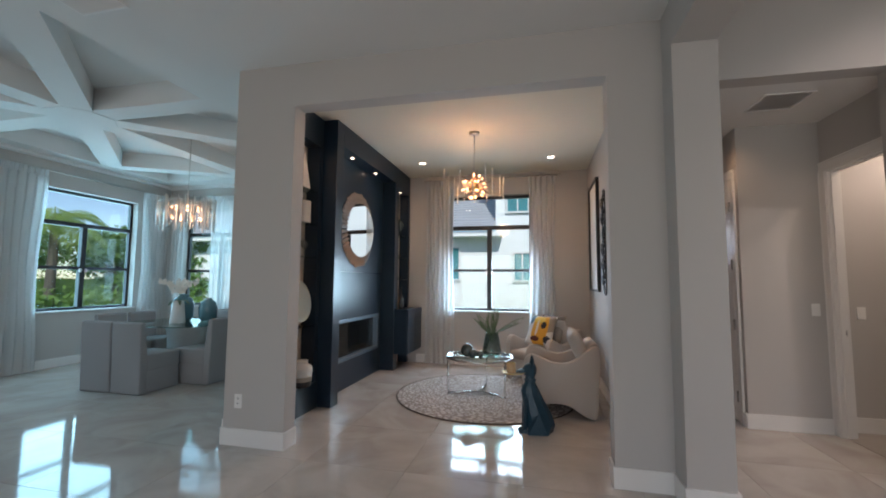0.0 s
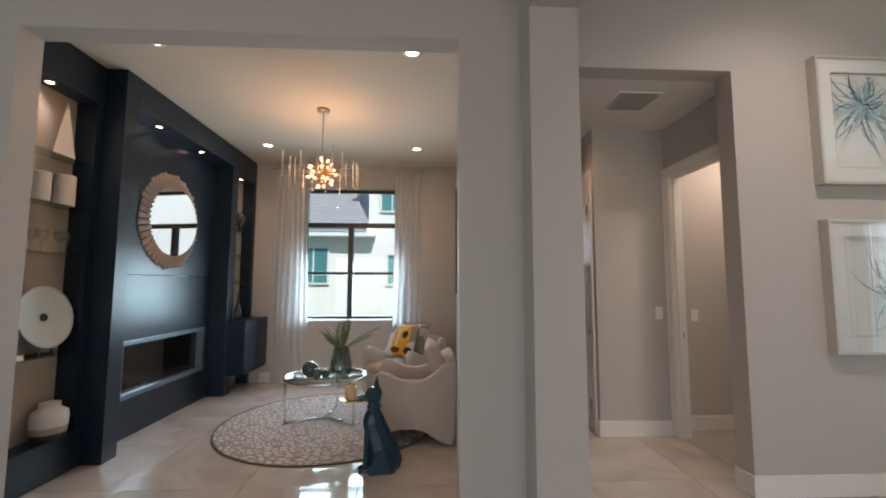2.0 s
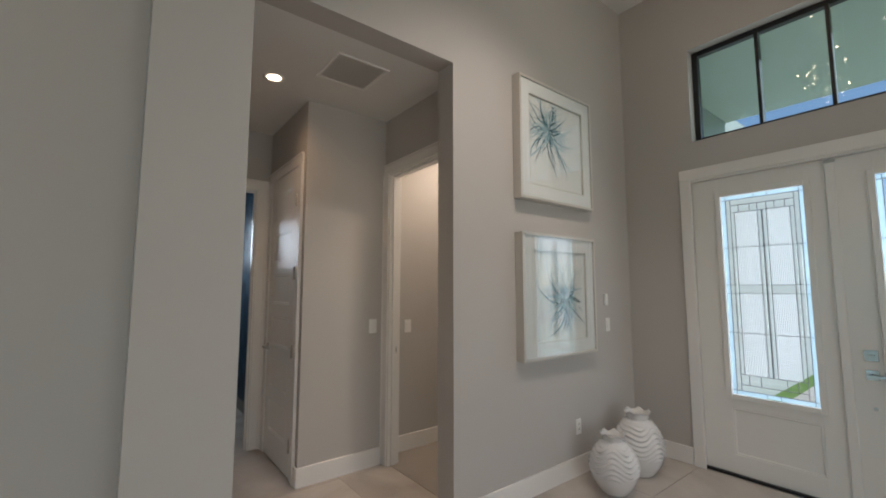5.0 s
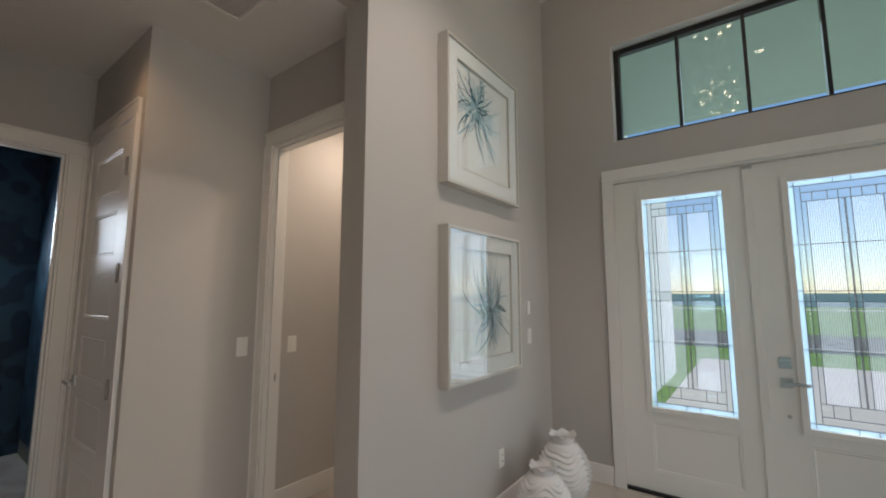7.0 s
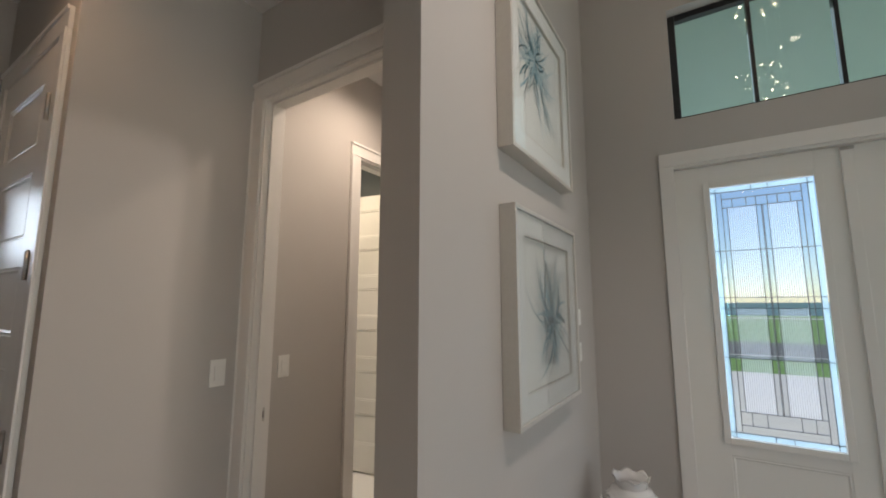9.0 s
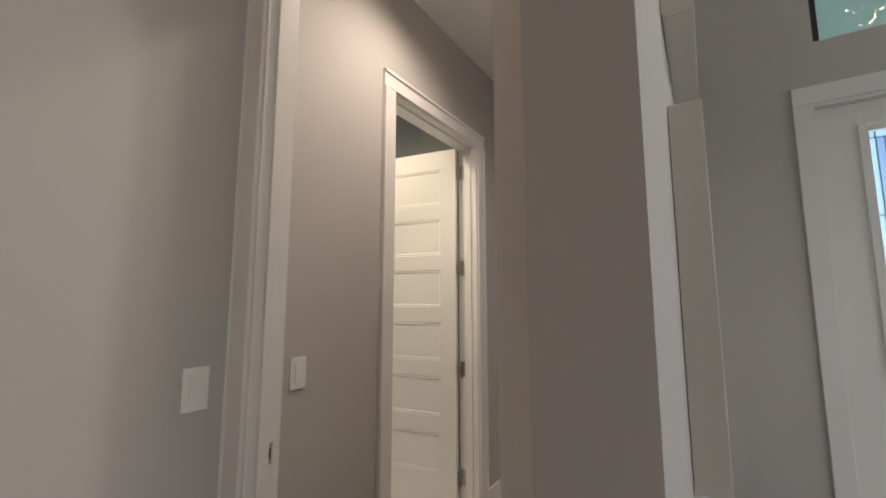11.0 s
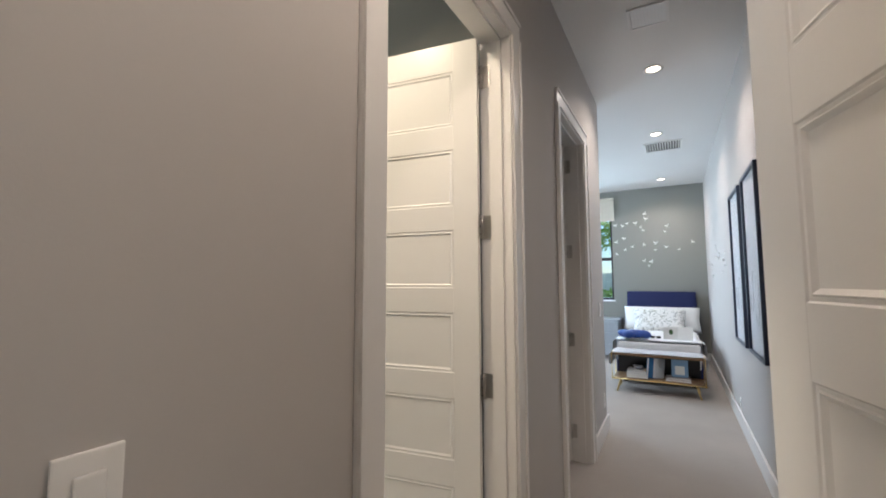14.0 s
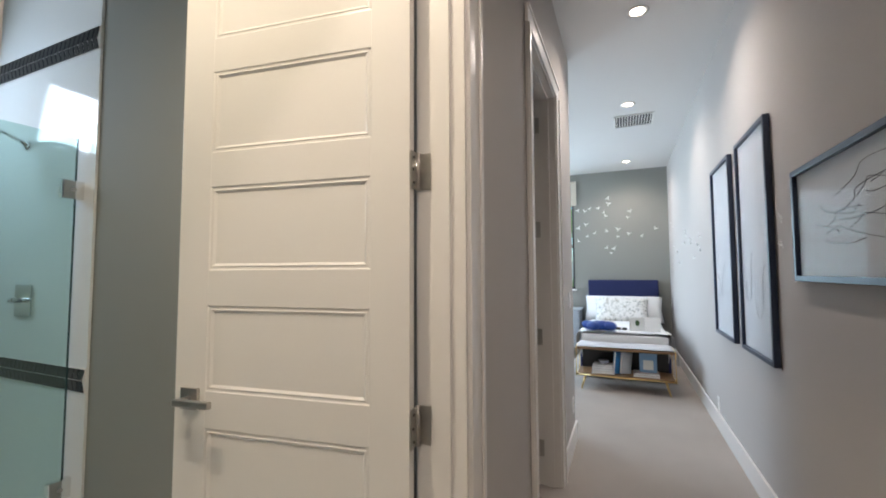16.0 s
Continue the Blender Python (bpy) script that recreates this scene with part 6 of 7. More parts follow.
part("pedestal", lathe_bm([(0.0, 0.0), (0.26, 0.0), (0.28, 0.03), (0.24, 0.30), (0.25, 0.60), (0.30, 0.734), (0.0, 0.734)], 40), material("pale_stone", (0.42, 0.41, 0.40), 0.5, vary=0.15), dt, "pale turned pedestal")
wv = thing("orchid_vase", "tall white vase with pale orchid sprays", "vase", (TC.x + 0.10, TC.y - 0.28, 0.7512), 0)
part("body", lathe_bm([(0.0, 0.0), (0.095, 0.0), (0.10, 0.01), (0.07, 0.30), (0.06, 0.315), (0.055, 0.31), (0.0, 0.28)], 32), CERAMIC, wv)
LEAF = material("orchid_leaf", (0.04, 0.09, 0.035), 0.4, vary=0.3)
PETAL = material("orchid_petal", (0.78, 0.70, 0.62), 0.6, vary=0.1)
rnd = random.Random(6)
for k in range(8):
    a, ln = k * 0.8, rnd.uniform(0.12, 0.2)
    bm = bmesh.new()
    q = []
    for i in range(5):
        u = i / 4
        r, z, wd = 0.03 + ln * u, 0.31 + 0.10 * u - 0.16 * u * u, 0.026 * math.sin(math.pi * (0.1 + 0.88 * u))
        q.append([bm.verts.new((r * math.cos(a) - s * wd * math.sin(a), r * math.sin(a) + s * wd * math.cos(a), z)) for s in (-1, 1)])
    for u, v in zip(q, q[1:]):
        bm.faces.new((u[0], u[1], v[1], v[0]))
    part("leaf", bm, LEAF, wv)
for k in range(4):
    a, lean = k * 1.7 + 0.4, rnd.uniform(0.18, 0.34)
    pts = [Vector((lean * u * u * math.cos(a), lean * u * u * math.sin(a), 0.30 + 0.40 * u - 0.10 * u ** 3)) for u in [i / 9 for i in range(10)]]
    part("stem", tube_bm(pts, 0.003, 5), LEAF, wv)
    for i in range(4, 10):
        bm = bmesh.new()
        c = pts[i] + Vector((rnd.uniform(-0.02, 0.02), rnd.uniform(-0.02, 0.02), -0.01))
        for j in range(5):
            b = 2 * math.pi * j / 5 + rnd.random()
            t1 = c + 0.055 * Vector((math.cos(b), 0.4 * math.sin(b + k), math.sin(b)))
            n = Vector((-math.sin(b), 0.2, math.cos(b))) * 0.026
            bm.faces.new([bm.verts.new(v) for v in (c, (c + t1) / 2 + n, t1, (c + t1) / 2 - n)])
        part("blossom", bm, PETAL, wv, "pale pink orchid blossom")
AQUA = material("aqua_glass_urn", (0.09, 0.20, 0.24), 0.12, vary=0.3, coat=0.4)
for dx, dy, s in ((-0.12, 0.02, 1.0), (0.20, 0.16, 0.85)):
    solid("glass_urn", lathe_bm([(0.0, 0.0), (0.10, 0.0), (0.145, 0.06), (0.15, 0.24), (0.12, 0.33), (0.06, 0.37), (0.062, 0.40), (0.0, 0.40)], 32), AQUA, "dark aqua glass urn on the dining table", "vase", "glass urns", m=Matrix.Translation((TC.x + dx, TC.y + dy, 0.7512)) @ Matrix.Scale(s, 4))
dc = thing("dining_chandelier", "drum chandelier of hanging glass rods lit warm", "chandelier", (-4.95, 4.95, 0), 0)
part("canopy", lathe_bm([(0.0, 3.45), (0.07, 3.452), (0.07, 3.479), (0.0, 3.479)], 24), NICKEL, dc)
part("stem", tube_bm([(0, 0, 2.44), (0, 0, 3.45)], 0.006, 8), NICKEL, dc)
for r, z in ((0.19, 2.42), (0.35, 2.46)):
    part("ring", tube_bm([(r * math.cos(2 * math.pi * i / 32), r * math.sin(2 * math.pi * i / 32), z) for i in range(32)], 0.007, 6, closed=True), NICKEL, dc)
for k in range(4):
    a = k * math.pi / 2
    part("arm", tube_bm([(0, 0, 2.44), (0.35 * math.cos(a), 0.35 * math.sin(a), 2.46)], 0.006, 6), NICKEL, dc)
for k in range(52):
    r = 0.36 if k % 2 else 0.27
    a = 2 * math.pi * k / 52
    ln = 0.36 + 0.10 * ((k * 7) % 5) / 5
    # Every third rod takes the opaque lit-looking colour, the rest stay clear.
    p = part("glass_rod", tube_bm([(r * math.cos(a), r * math.sin(a), 2.50 - ln), (r * math.cos(a), r * math.sin(a), 2.54)], 0.011, 6), CRYST if k % 3 else RODG, dc, "hanging glass rod")
    p.visible_shadow = False
for k in range(16):
    a = 2 * math.pi * k / 16
    bm = bmesh.new()
    bmesh.ops.create_uvsphere(bm, u_segments=10, v_segments=8, radius=0.013, matrix=Matrix.Translation((0.19 * math.cos(a), 0.19 * math.sin(a), 2.395 - 0.15 * (k % 2))))
    part("bulb", bm, BULB, dc, "small lit warm bulb")

# ---- bathroom ----
TILE = material("white_gloss_tile", (0.76, 0.78, 0.77), 0.10, vary=0.03)
DTILE = material("charcoal_tile", (0.02, 0.022, 0.026), 0.15, vary=0.3)
XB = 4.55
slab("shower_tile_wall", XB - 0.012, XB - 0.0005, 6.70, 7.99, 0.009, H_BED - 0.001, TILE, "white tiled shower wall", "tile wall")
slab("shower_back_wall", 3.001, XB - 0.0125, 7.985, 7.9995, 0.009, H_BED - 0.001, TILE, "white tiled shower wall", "tile wall")
for z0, z1 in ((2.43, 2.55), (0.745, 0.86)):
    band = thing("tile_band", "charcoal herringbone tile band with pale joints", "tile band", (XB - 0.0125, 6.70, z0), 90, kind="structure")
    part("joints", box_bm(0, 1.28, 0.0, 0.004, 0, z1 - z0), TRIM, band)
    n = 30
    for i in range(n):
        x = 0.004 + i * 1.272 / n
        k = 1.272 / n
        hh = (z1 - z0) / 2
        for z, s in ((0.003, 1), (hh + 0.001, -1)):
            o = 0.020 * s
            bm = prism_bm([(x + max(0, o) * 0 + (0.0 if s > 0 else 0.02), z), (x + k - 0.008 + (0.0 if s > 0 else 0.02), z), (x + k - 0.008 + (0.02 if s > 0 else 0.0), z + hh - 0.006), (x + (0.02 if s > 0 else 0.0), z + hh - 0.006)], 0.004, "y", 0.0041)
            part("tile", bm, DTILE, band)
sg = thing("shower_screen", "frameless clear glass shower door with chrome hinges", "shower door", (0, 6.80, 0), 0)
p = part("glass", box_bm(3.25, XB - 0.045, -0.005, 0.005, 0.03, 1.98, 0.001), clear("shower_glass", (0.80, 0.92, 0.90), 0.0, 1.6), sg)
p.visible_shadow = False
part("glass_edge", box_bm(XB - 0.0449, XB - 0.040, -0.005, 0.005, 0.03, 1.98), material("green_glass_edge", (0.02, 0.05, 0.05), 0.2), sg, "dark green polished glass edge")
for z in (0.30, 1.72):
    h = part("hinge", box_bm(XB - 0.10, XB - 0.0125, -0.018, 0.018, z - 0.045, z + 0.045, 0.003), CHROME, sg, "chrome glass hinge")
    part("screw", tube_bm([(XB - 0.055, -0.020, z), (XB - 0.055, -0.0182, z)], 0.010, 10), NICKEL, h)
part("sill", box_bm(3.01, XB - 0.013, -0.05, 0.05, 0.0085, 0.03, 0.003), TILE, sg, "white tiled kerb")
sh = thing("wall_shower", "chrome rain shower on a curved wall arm", "shower", (XB - 0.012, 7.35, 2.02), 0)
part("arm", tube_bm([(0, 0, 0.0), (-0.10, 0, 0.05), (-0.20, 0, 0.05), (-0.28, 0, 0.0)], 0.011, 10), CHROME, sh)
part("flange", lathe_bm([(0.0, 0.012), (0.02, 0.012), (0.032, 0.0), (0.0, 0.0)], 20), CHROME, sh, "", pose(0, 0, 0, 0, -90, 0))
part("rose", lathe_bm([(0.0, 0.0), (0.07, 0.0), (0.07, 0.012), (0.015, 0.03), (0.0, 0.03)], 28), CHROME, sh, "", Matrix.Translation((-0.285, 0, -0.03)))
vv = thing("shower_valve", "square chrome shower valve plate with lever", "shower valve", (XB - 0.012, 7.30, 1.17), 0)
part("plate", box_bm(-0.012, 0, -0.085, 0.085, -0.085, 0.085, 0.004), CHROME, vv)
part("lever", tube_bm([(-0.012, 0, 0), (-0.06, 0, 0), (-0.065, -0.06, 0.01)], 0.012, 10), CHROME, vv)

# powder room fabric wall
def damask():
    m = bpy.data.materials.new("navy_damask_paper")
    m.use_nodes = True
    nt = m.node_tree
    b = nt.nodes["Principled BSDF"]
    b.inputs["Roughness"].default_value = 0.5
    co = nt.nodes.new("ShaderNodeTexCoord")
    vo = nt.nodes.new("ShaderNodeTexVoronoi")
    vo.feature = "SMOOTH_F1"
    vo.inputs["Scale"].default_value = 7
    nt.links.new(co.outputs["Object"], vo.inputs["Vector"])
    r = nt.nodes.new("ShaderNodeValToRGB")
    r.color_ramp.elements[0].position, r.color_ramp.elements[0].color = 0.38, (0.012, 0.035, 0.065, 1)
    r.color_ramp.elements[1].position, r.color_ramp.elements[1].color = 0.48, (0.030, 0.080, 0.125, 1)
    nt.links.new(vo.outputs["Distance"], r.inputs[0])
    nt.links.new(r.outputs[0], b.inputs["Base Color"])
    return m


DAMASK = damask()
slab("wall_powder_back", 0.80, 2.2, 7.6, 7.7, 0, H_HALL, DAMASK, "navy damask papered powder room wall")
slab("wallpaper_left", 0.931, 0.936, 5.71, 7.599, 0.14, H_HALL - 0.001, DAMASK, "navy damask wallpaper")
slab("wallpaper_right", X_CLOSET + 0.113, X_CLOSET + 0.119, 5.71, 7.599, 0.14, H_HALL - 0.001, DAMASK, "navy damask wallpaper")
slab("powder_floor", 0.93, 2.05, 6.9, 7.6, -0.16, -0.0005, MARBLE, "polished marble powder room floor", "floor")

# ---- bedroom ----
VELVET = material("navy_velvet", (0.004, 0.010, 0.070), 0.75, bump=0.2, scale=180, vary=0.25)
LINEN = material("white_cotton", (0.78, 0.77, 0.76), 0.9, bump=0.3, scale=160, vary=0.05, dirt=0.05)
THROW = material("pale_grey_throw", (0.50, 0.50, 0.51), 0.95, bump=0.6, scale=200, vary=0.1)
YB0, YB1 = 3.86, 4.86
bed = thing("bed", "single bed with navy velvet headboard and white bedding", "bed", (0, 0, 0.0045), 0)
part("headboard", soft_box_bm(10.95, 11.07, YB0 - 0.04, YB1 + 0.04, 0.05, 1.17, 0.025), VELVET, bed, "navy velvet upholstered headboard")
part("base", soft_box_bm(8.86, 10.949, YB0, YB1, 0.10, 0.30, 0.02), VELVET, bed, "navy upholstered bed base")
for x in (8.98, 10.8):
    for y in (YB0 + 0.1, YB1 - 0.1):
        part("leg", box_bm(x - 0.03, x + 0.03, y - 0.03, y + 0.03, 0, 0.0995, 0.004), BLACKM, bed)
part("mattress", soft_box_bm(8.88, 10.945, YB0 + 0.01, YB1 - 0.01, 0.3005, 0.52, 0.05), LINEN, bed)


def cover_bm(x0, x1, y0, y1, z, drop, seed, nx=40, ny=28):
    """A draped cloth over a box, hanging down both long sides and the near end."""
    rnd = random.Random(seed)
    bm = bmesh.new()
    grid = []
    half = (y1 - y0) / 2
    total = half + drop
    for i in range(nx + 1):
        row = []
        x = x0 + (x1 - x0) * i / nx
        for j in range(ny + 1):
            s = (2 * j / ny - 1) * total
            over = max(0.0, abs(s) - half)
            y = (y0 + y1) / 2 + math.copysign(min(abs(s), half) + 0.015 * min(1, over * 20), s)
            w = noise.noise(Vector((x * 4.0, s * 4.0, seed))) * 0.010 + noise.noise(Vector((x * 12.0, s * 12.0, seed))) * 0.004
            row.append(bm.verts.new((x, y + math.copysign(0.012, s) * (over > 0) * math.sin(x * 22 + seed) , z - over + w * (1 if over == 0 else 0.4))))
        grid.append(row)
    for i in range(nx):
        for j in range(ny):
            f = bm.faces.new((grid[i][j], grid[i + 1][j], grid[i + 1][j + 1], grid[i][j + 1]))
            f.smooth = True
    return bm


part("duvet", cover_bm(8.90, 10.45, YB0 + 0.01, YB1 - 0.01, 0.548, 0.22, 3), LINEN, bed, "white cotton duvet, lightly creased")
part("duvet_drop", soft_box_bm(8.855, 8.899, YB0 + 0.02, YB1 - 0.02, 0.24, 0.545, 0.015), LINEN, bed, "white duvet end hanging at the foot")
part("foot_throw", cover_bm(8.86, 9.16, YB0 - 0.02, YB1 + 0.02, 0.572, 0.26, 7, 16), LINEN, bed, "white folded coverlet")
solid("pillow", pillow_bm(0.66, 0.46, 0.22), LINEN, "plump white cotton pillow on the bed", "pillow", "white pillows", m=pose(10.78, YB1 - 0.25, 0.71, 0, 0, 90) @ pose(0, 0, 0, 30, 0, 0))
solid("pillow", pillow_bm(0.66, 0.46, 0.22), LINEN, "plump white cotton pillow on the bed", "pillow", "white pillows", m=pose(10.78, YB0 + 0.25, 0.71, 0, 0, 90) @ pose(0, 0, 0, 30, 0, 0))
PRINT = patch_material("leaf_print_cotton", (0.74, 0.73, 0.70), [(0.57, (0.16, 0.17, 0.15)), (0.615, (0.74, 0.73, 0.70)), (0.70, (0.25, 0.22, 0.14))], 26.0)
solid("patterned_pillow", pillow_bm(0.78, 0.46, 0.20), PRINT, "white pillow printed with small grey leaves", "pillow", m=pose(10.52, 4.38, 0.70, 0, 0, 90) @ pose(0, 0, 0, 36, 0, 0))

# console at the bed's foot
WOODC = material("warm_walnut", (0.26, 0.15, 0.07), 0.45, bump=0.2, scale=30, vary=0.3)
cons = thing("bench_console", "low open console with brass legs and dark back", "console", (8.53, 4.36, 0.0045), 0)
part("back_panel", box_bm(0.17, 0.19, -0.46, 0.46, 0.17, 0.44, 0.002), BLACKM, cons, "dark back panel")
part("shelf", box_bm(-0.19, 0.169, -0.485, 0.485, 0.15, 0.172, 0.003), WOODC, cons, "walnut shelf")
part("top", box_bm(-0.19, 0.19, -0.485, 0.485, 0.44, 0.462, 0.003), WOODC, cons)
for s in (-1, 1):
    part("side_frame", tube_bm([(-0.19, s * 0.495, 0.15), (-0.19, s * 0.495, 0.46), (0.18, s * 0.495, 0.46), (0.18, s * 0.495, 0.15)], 0.008, 8, closed=True), BRASS, cons, "brass side hoop")
    for x in (-0.15, 0.15):
        part("leg", tube_bm([(x, s * 0.40, 0.15), (x * 1.15, s * 0.445, 0.0)], 0.010, 8, radii=[0.013, 0.008]), BRASS, cons, "tapered brass leg")
part("front_rail", tube_bm([(-0.193, -0.485, 0.155), (-0.193, 0.485, 0.155)], 0.008, 8), BRASS, cons)
part("cover_throw", cover_bm(8.33 - 8.53, 8.73 - 8.53, -0.50, 0.50, 0.475, 0.16, 12, 14), THROW, cons, "grey throw over the console top")


def book(at, turn, w, d, h, color, label, tilt=0.0, stand=False):
    th = thing("book", label, "book", at, turn, "books")
    cov = material("cover_" + "_".join(str(int(c * 100)) for c in color), color, 0.5, vary=0.06)
    if stand:
        part("cover", box_bm(-d / 2, -d / 2 + 0.003, -w / 2, w / 2, 0, h), cov, th)
        part("cover", box_bm(d / 2 - 0.003, d / 2, -w / 2, w / 2, 0, h), cov, th)
        part("pages", box_bm(-d / 2 + 0.0031, d / 2 - 0.0031, -w / 2 + 0.004, w / 2 - 0.004, 0.004, h - 0.004), PAPER, th)
        th.matrix_world = th.matrix_world @ pose(0, 0, 0, tilt, 0, 0)
    else:
        part("cover", box_bm(-d / 2, d / 2, -w / 2, w / 2, 0, 0.003), cov, th)
        part("cover", box_bm(-d / 2, d / 2, -w / 2, w / 2, h - 0.003, h), cov, th)
        part("pages", box_bm(-d / 2 + 0.004, d / 2 - 0.004, -w / 2 + 0.004, w / 2 - 0.004, 0.0031, h - 0.0031), PAPER, th)
    return th


z = 0.177
for k, (w, d, h, c) in enumerate(((0.24, 0.18, 0.030, (0.55, 0.53, 0.50)), (0.23, 0.17, 0.022, (0.60, 0.58, 0.55)), (0.22, 0.16, 0.026, (0.45, 0.46, 0.48)), (0.20, 0.15, 0.018, (0.62, 0.60, 0.58)))):
    book((8.46, 4.58, z), 4 - 3 * k, w, d, h, c, "closed pale book in a stack on the console")
    z += h + 0.0005
z2 = 0.177
for k, (w, d, h, c) in enumerate(((0.26, 0.18, 0.022, (0.60, 0.56, 0.52)), (0.25, 0.17, 0.020, (0.35, 0.30, 0.28)))):
    book((8.46, 4.14, z2), 3 * k, w, d, h, c, "closed book lying on the console shelf")
    z2 += h + 0.0005
book((8.44, 4.42, 0.181), 52, 0.16, 0.03, 0.235, (0.03, 0.18, 0.42), "bright blue book standing on the console", 8, True)
book((8.47, 4.35, 0.181), 52, 0.16, 0.025, 0.23, (0.55, 0.58, 0.60), "pale spined book standing on the console", 8, True)
pic = book((8.43, 4.12, 0.223), 0, 0.17, 0.012, 0.20, (0.16, 0.28, 0.42), "blue picture book propped on other books", 0, True)
part("cover_picture", box_bm(-0.0072, -0.0061, -0.05, 0.05, 0.03, 0.13), material("cover_white", (0.60, 0.60, 0.55), 0.5), pic, "white picture on the cover")
solid("small_bowl", lathe_bm([(0.0, 0.0), (0.03, 0.0), (0.06, 0.04), (0.056, 0.04), (0.0, 0.01)], 20), material("grey_stone", (0.30, 0.30, 0.32), 0.6), "small grey bowl on stacked books", "bowl", m=Matrix.Translation((8.46, 4.57, z + 0.0005)))
card = thing("open_book", "open picture book standing on the bed, green leaf on its cover", "book", (8.98, 4.12, 0.590), 0)
for s in (-1, 1):
    part("page", box_bm(-0.002, 0.002, 0.0, 0.17 * 1, 0, 0.17), PAPER, card, "", pose(0, 0, 0, 0, 0, 0) @ pose(0, 0, 0, 0, -8, 0 if s > 0 else 172))
bm = bmesh.new()
bmesh.ops.create_circle(bm, cap_ends=True, segments=14, radius=0.03, matrix=pose(-0.022, 0.08, 0.10, 0, 82, 0) @ Matrix.Diagonal((1.2, 0.8, 1, 1)))
part("leaf_picture", bm, FERN, card, "green leaf picture")
rnd = random.Random(5)
bm = bmesh.new()
for k in range(5):
    bmesh.ops.create_uvsphere(bm, u_segments=12, v_segments=8, radius=0.07, matrix=pose(rnd.uniform(-0.03, 0.03), -0.10 + 0.05 * k, 0.045, rnd.uniform(-20, 20), 0, 0) @ Matrix.Diagonal((1.1, 1.0, 0.62, 1)))
for f in bm.faces:
    f.smooth = True
solid("blue_bag", bm, material("royal_blue_nylon", (0.008, 0.045, 0.24), 0.5, bump=0.4, scale=30, vary=0.3), "rolled royal blue blanket on the bed", "blanket", m=pose(8.98, 4.64, 0.584) @ Matrix.Scale(1.25, 4))
sg2 = thing("sunglasses", "dark sunglasses lying on the bed", "sunglasses", (8.96, 4.38, 0.600), 0)
for s in (-1, 1):
    part("lens", soft_box_bm(-0.004, 0.004, s * 0.034 - 0.026, s * 0.034 + 0.026, 0, 0.03, 0.002), BLACKM, sg2)
    part("temple", tube_bm([(0, s * 0.064, 0.022), (0.12, s * 0.06, 0.012)], 0.003, 6), BLACKM, sg2)
part("bridge", tube_bm([(0, -0.01, 0.02), (0, 0.01, 0.02)], 0.003, 6), BLACKM, sg2)

# nightstand by the window
GREYF = material("blue_grey_lacquer", (0.33, 0.36, 0.39), 0.4, vary=0.05)
ns = thing("nightstand", "blue-grey three-drawer nightstand with brass pulls", "nightstand", (10.78, 5.32, 0.0045), 0)
part("carcass", box_bm(-0.22, 0.28, -0.30, 0.30, 0.06, 0.66, 0.004), GREYF, ns)
part("top", box_bm(-0.24, 0.28, -0.32, 0.32, 0.6605, 0.69, 0.004), GREYF, ns)
for k in range(3):
    d = part("drawer", box_bm(-0.24, -0.2205, -0.29, 0.29, 0.075 + 0.195 * k, 0.26 + 0.195 * k, 0.003), GREYF, ns)
    part("pull", tube_bm([(-0.255, -0.05, 0.17 + 0.195 * k), (-0.255, 0.05, 0.17 + 0.195 * k)], 0.006, 8), BRASS, d)
for y in (-0.26, 0.26):
    part("foot", box_bm(-0.2, 0.26, y - 0.02, y + 0.02, 0, 0.0595, 0.003), GREYF, ns)

# roman shade
shade = thing("roman_shade", "cream folded roman shade at the bedroom window", "roman shade", (X_FAR, 5.69, 2.93), -90)
SHADEF = material("cream_linen_shade", (0.66, 0.60, 0.50), 0.9, bump=0.4, scale=150, vary=0.08)
for k in range(4):
    part("fold", prism_bm([(-0.045 - 0.006 * k, -0.44 + 0.0 + 0.10 * k), (-0.02, -0.43 + 0.10 * k), (-0.012, -0.30 + 0.09 * k), (-0.026, -0.30 + 0.09 * k)], 1.22, "x", -0.61), SHADEF, shade)
part("headrail", box_bm(-0.61, 0.61, -0.06, -0.002, -0.03, 0.0, 0.003), SHADEF, shade)

# framed drawings
INK = material("graphite_line", (0.10, 0.11, 0.13), 0.7)
DRAW = material("cool_white_paper", (0.66, 0.68, 0.72), 0.75, vary=0.04, dirt=0.12)
NFRAME = material("navy_frame", (0.018, 0.030, 0.065), 0.35, vary=0.1)


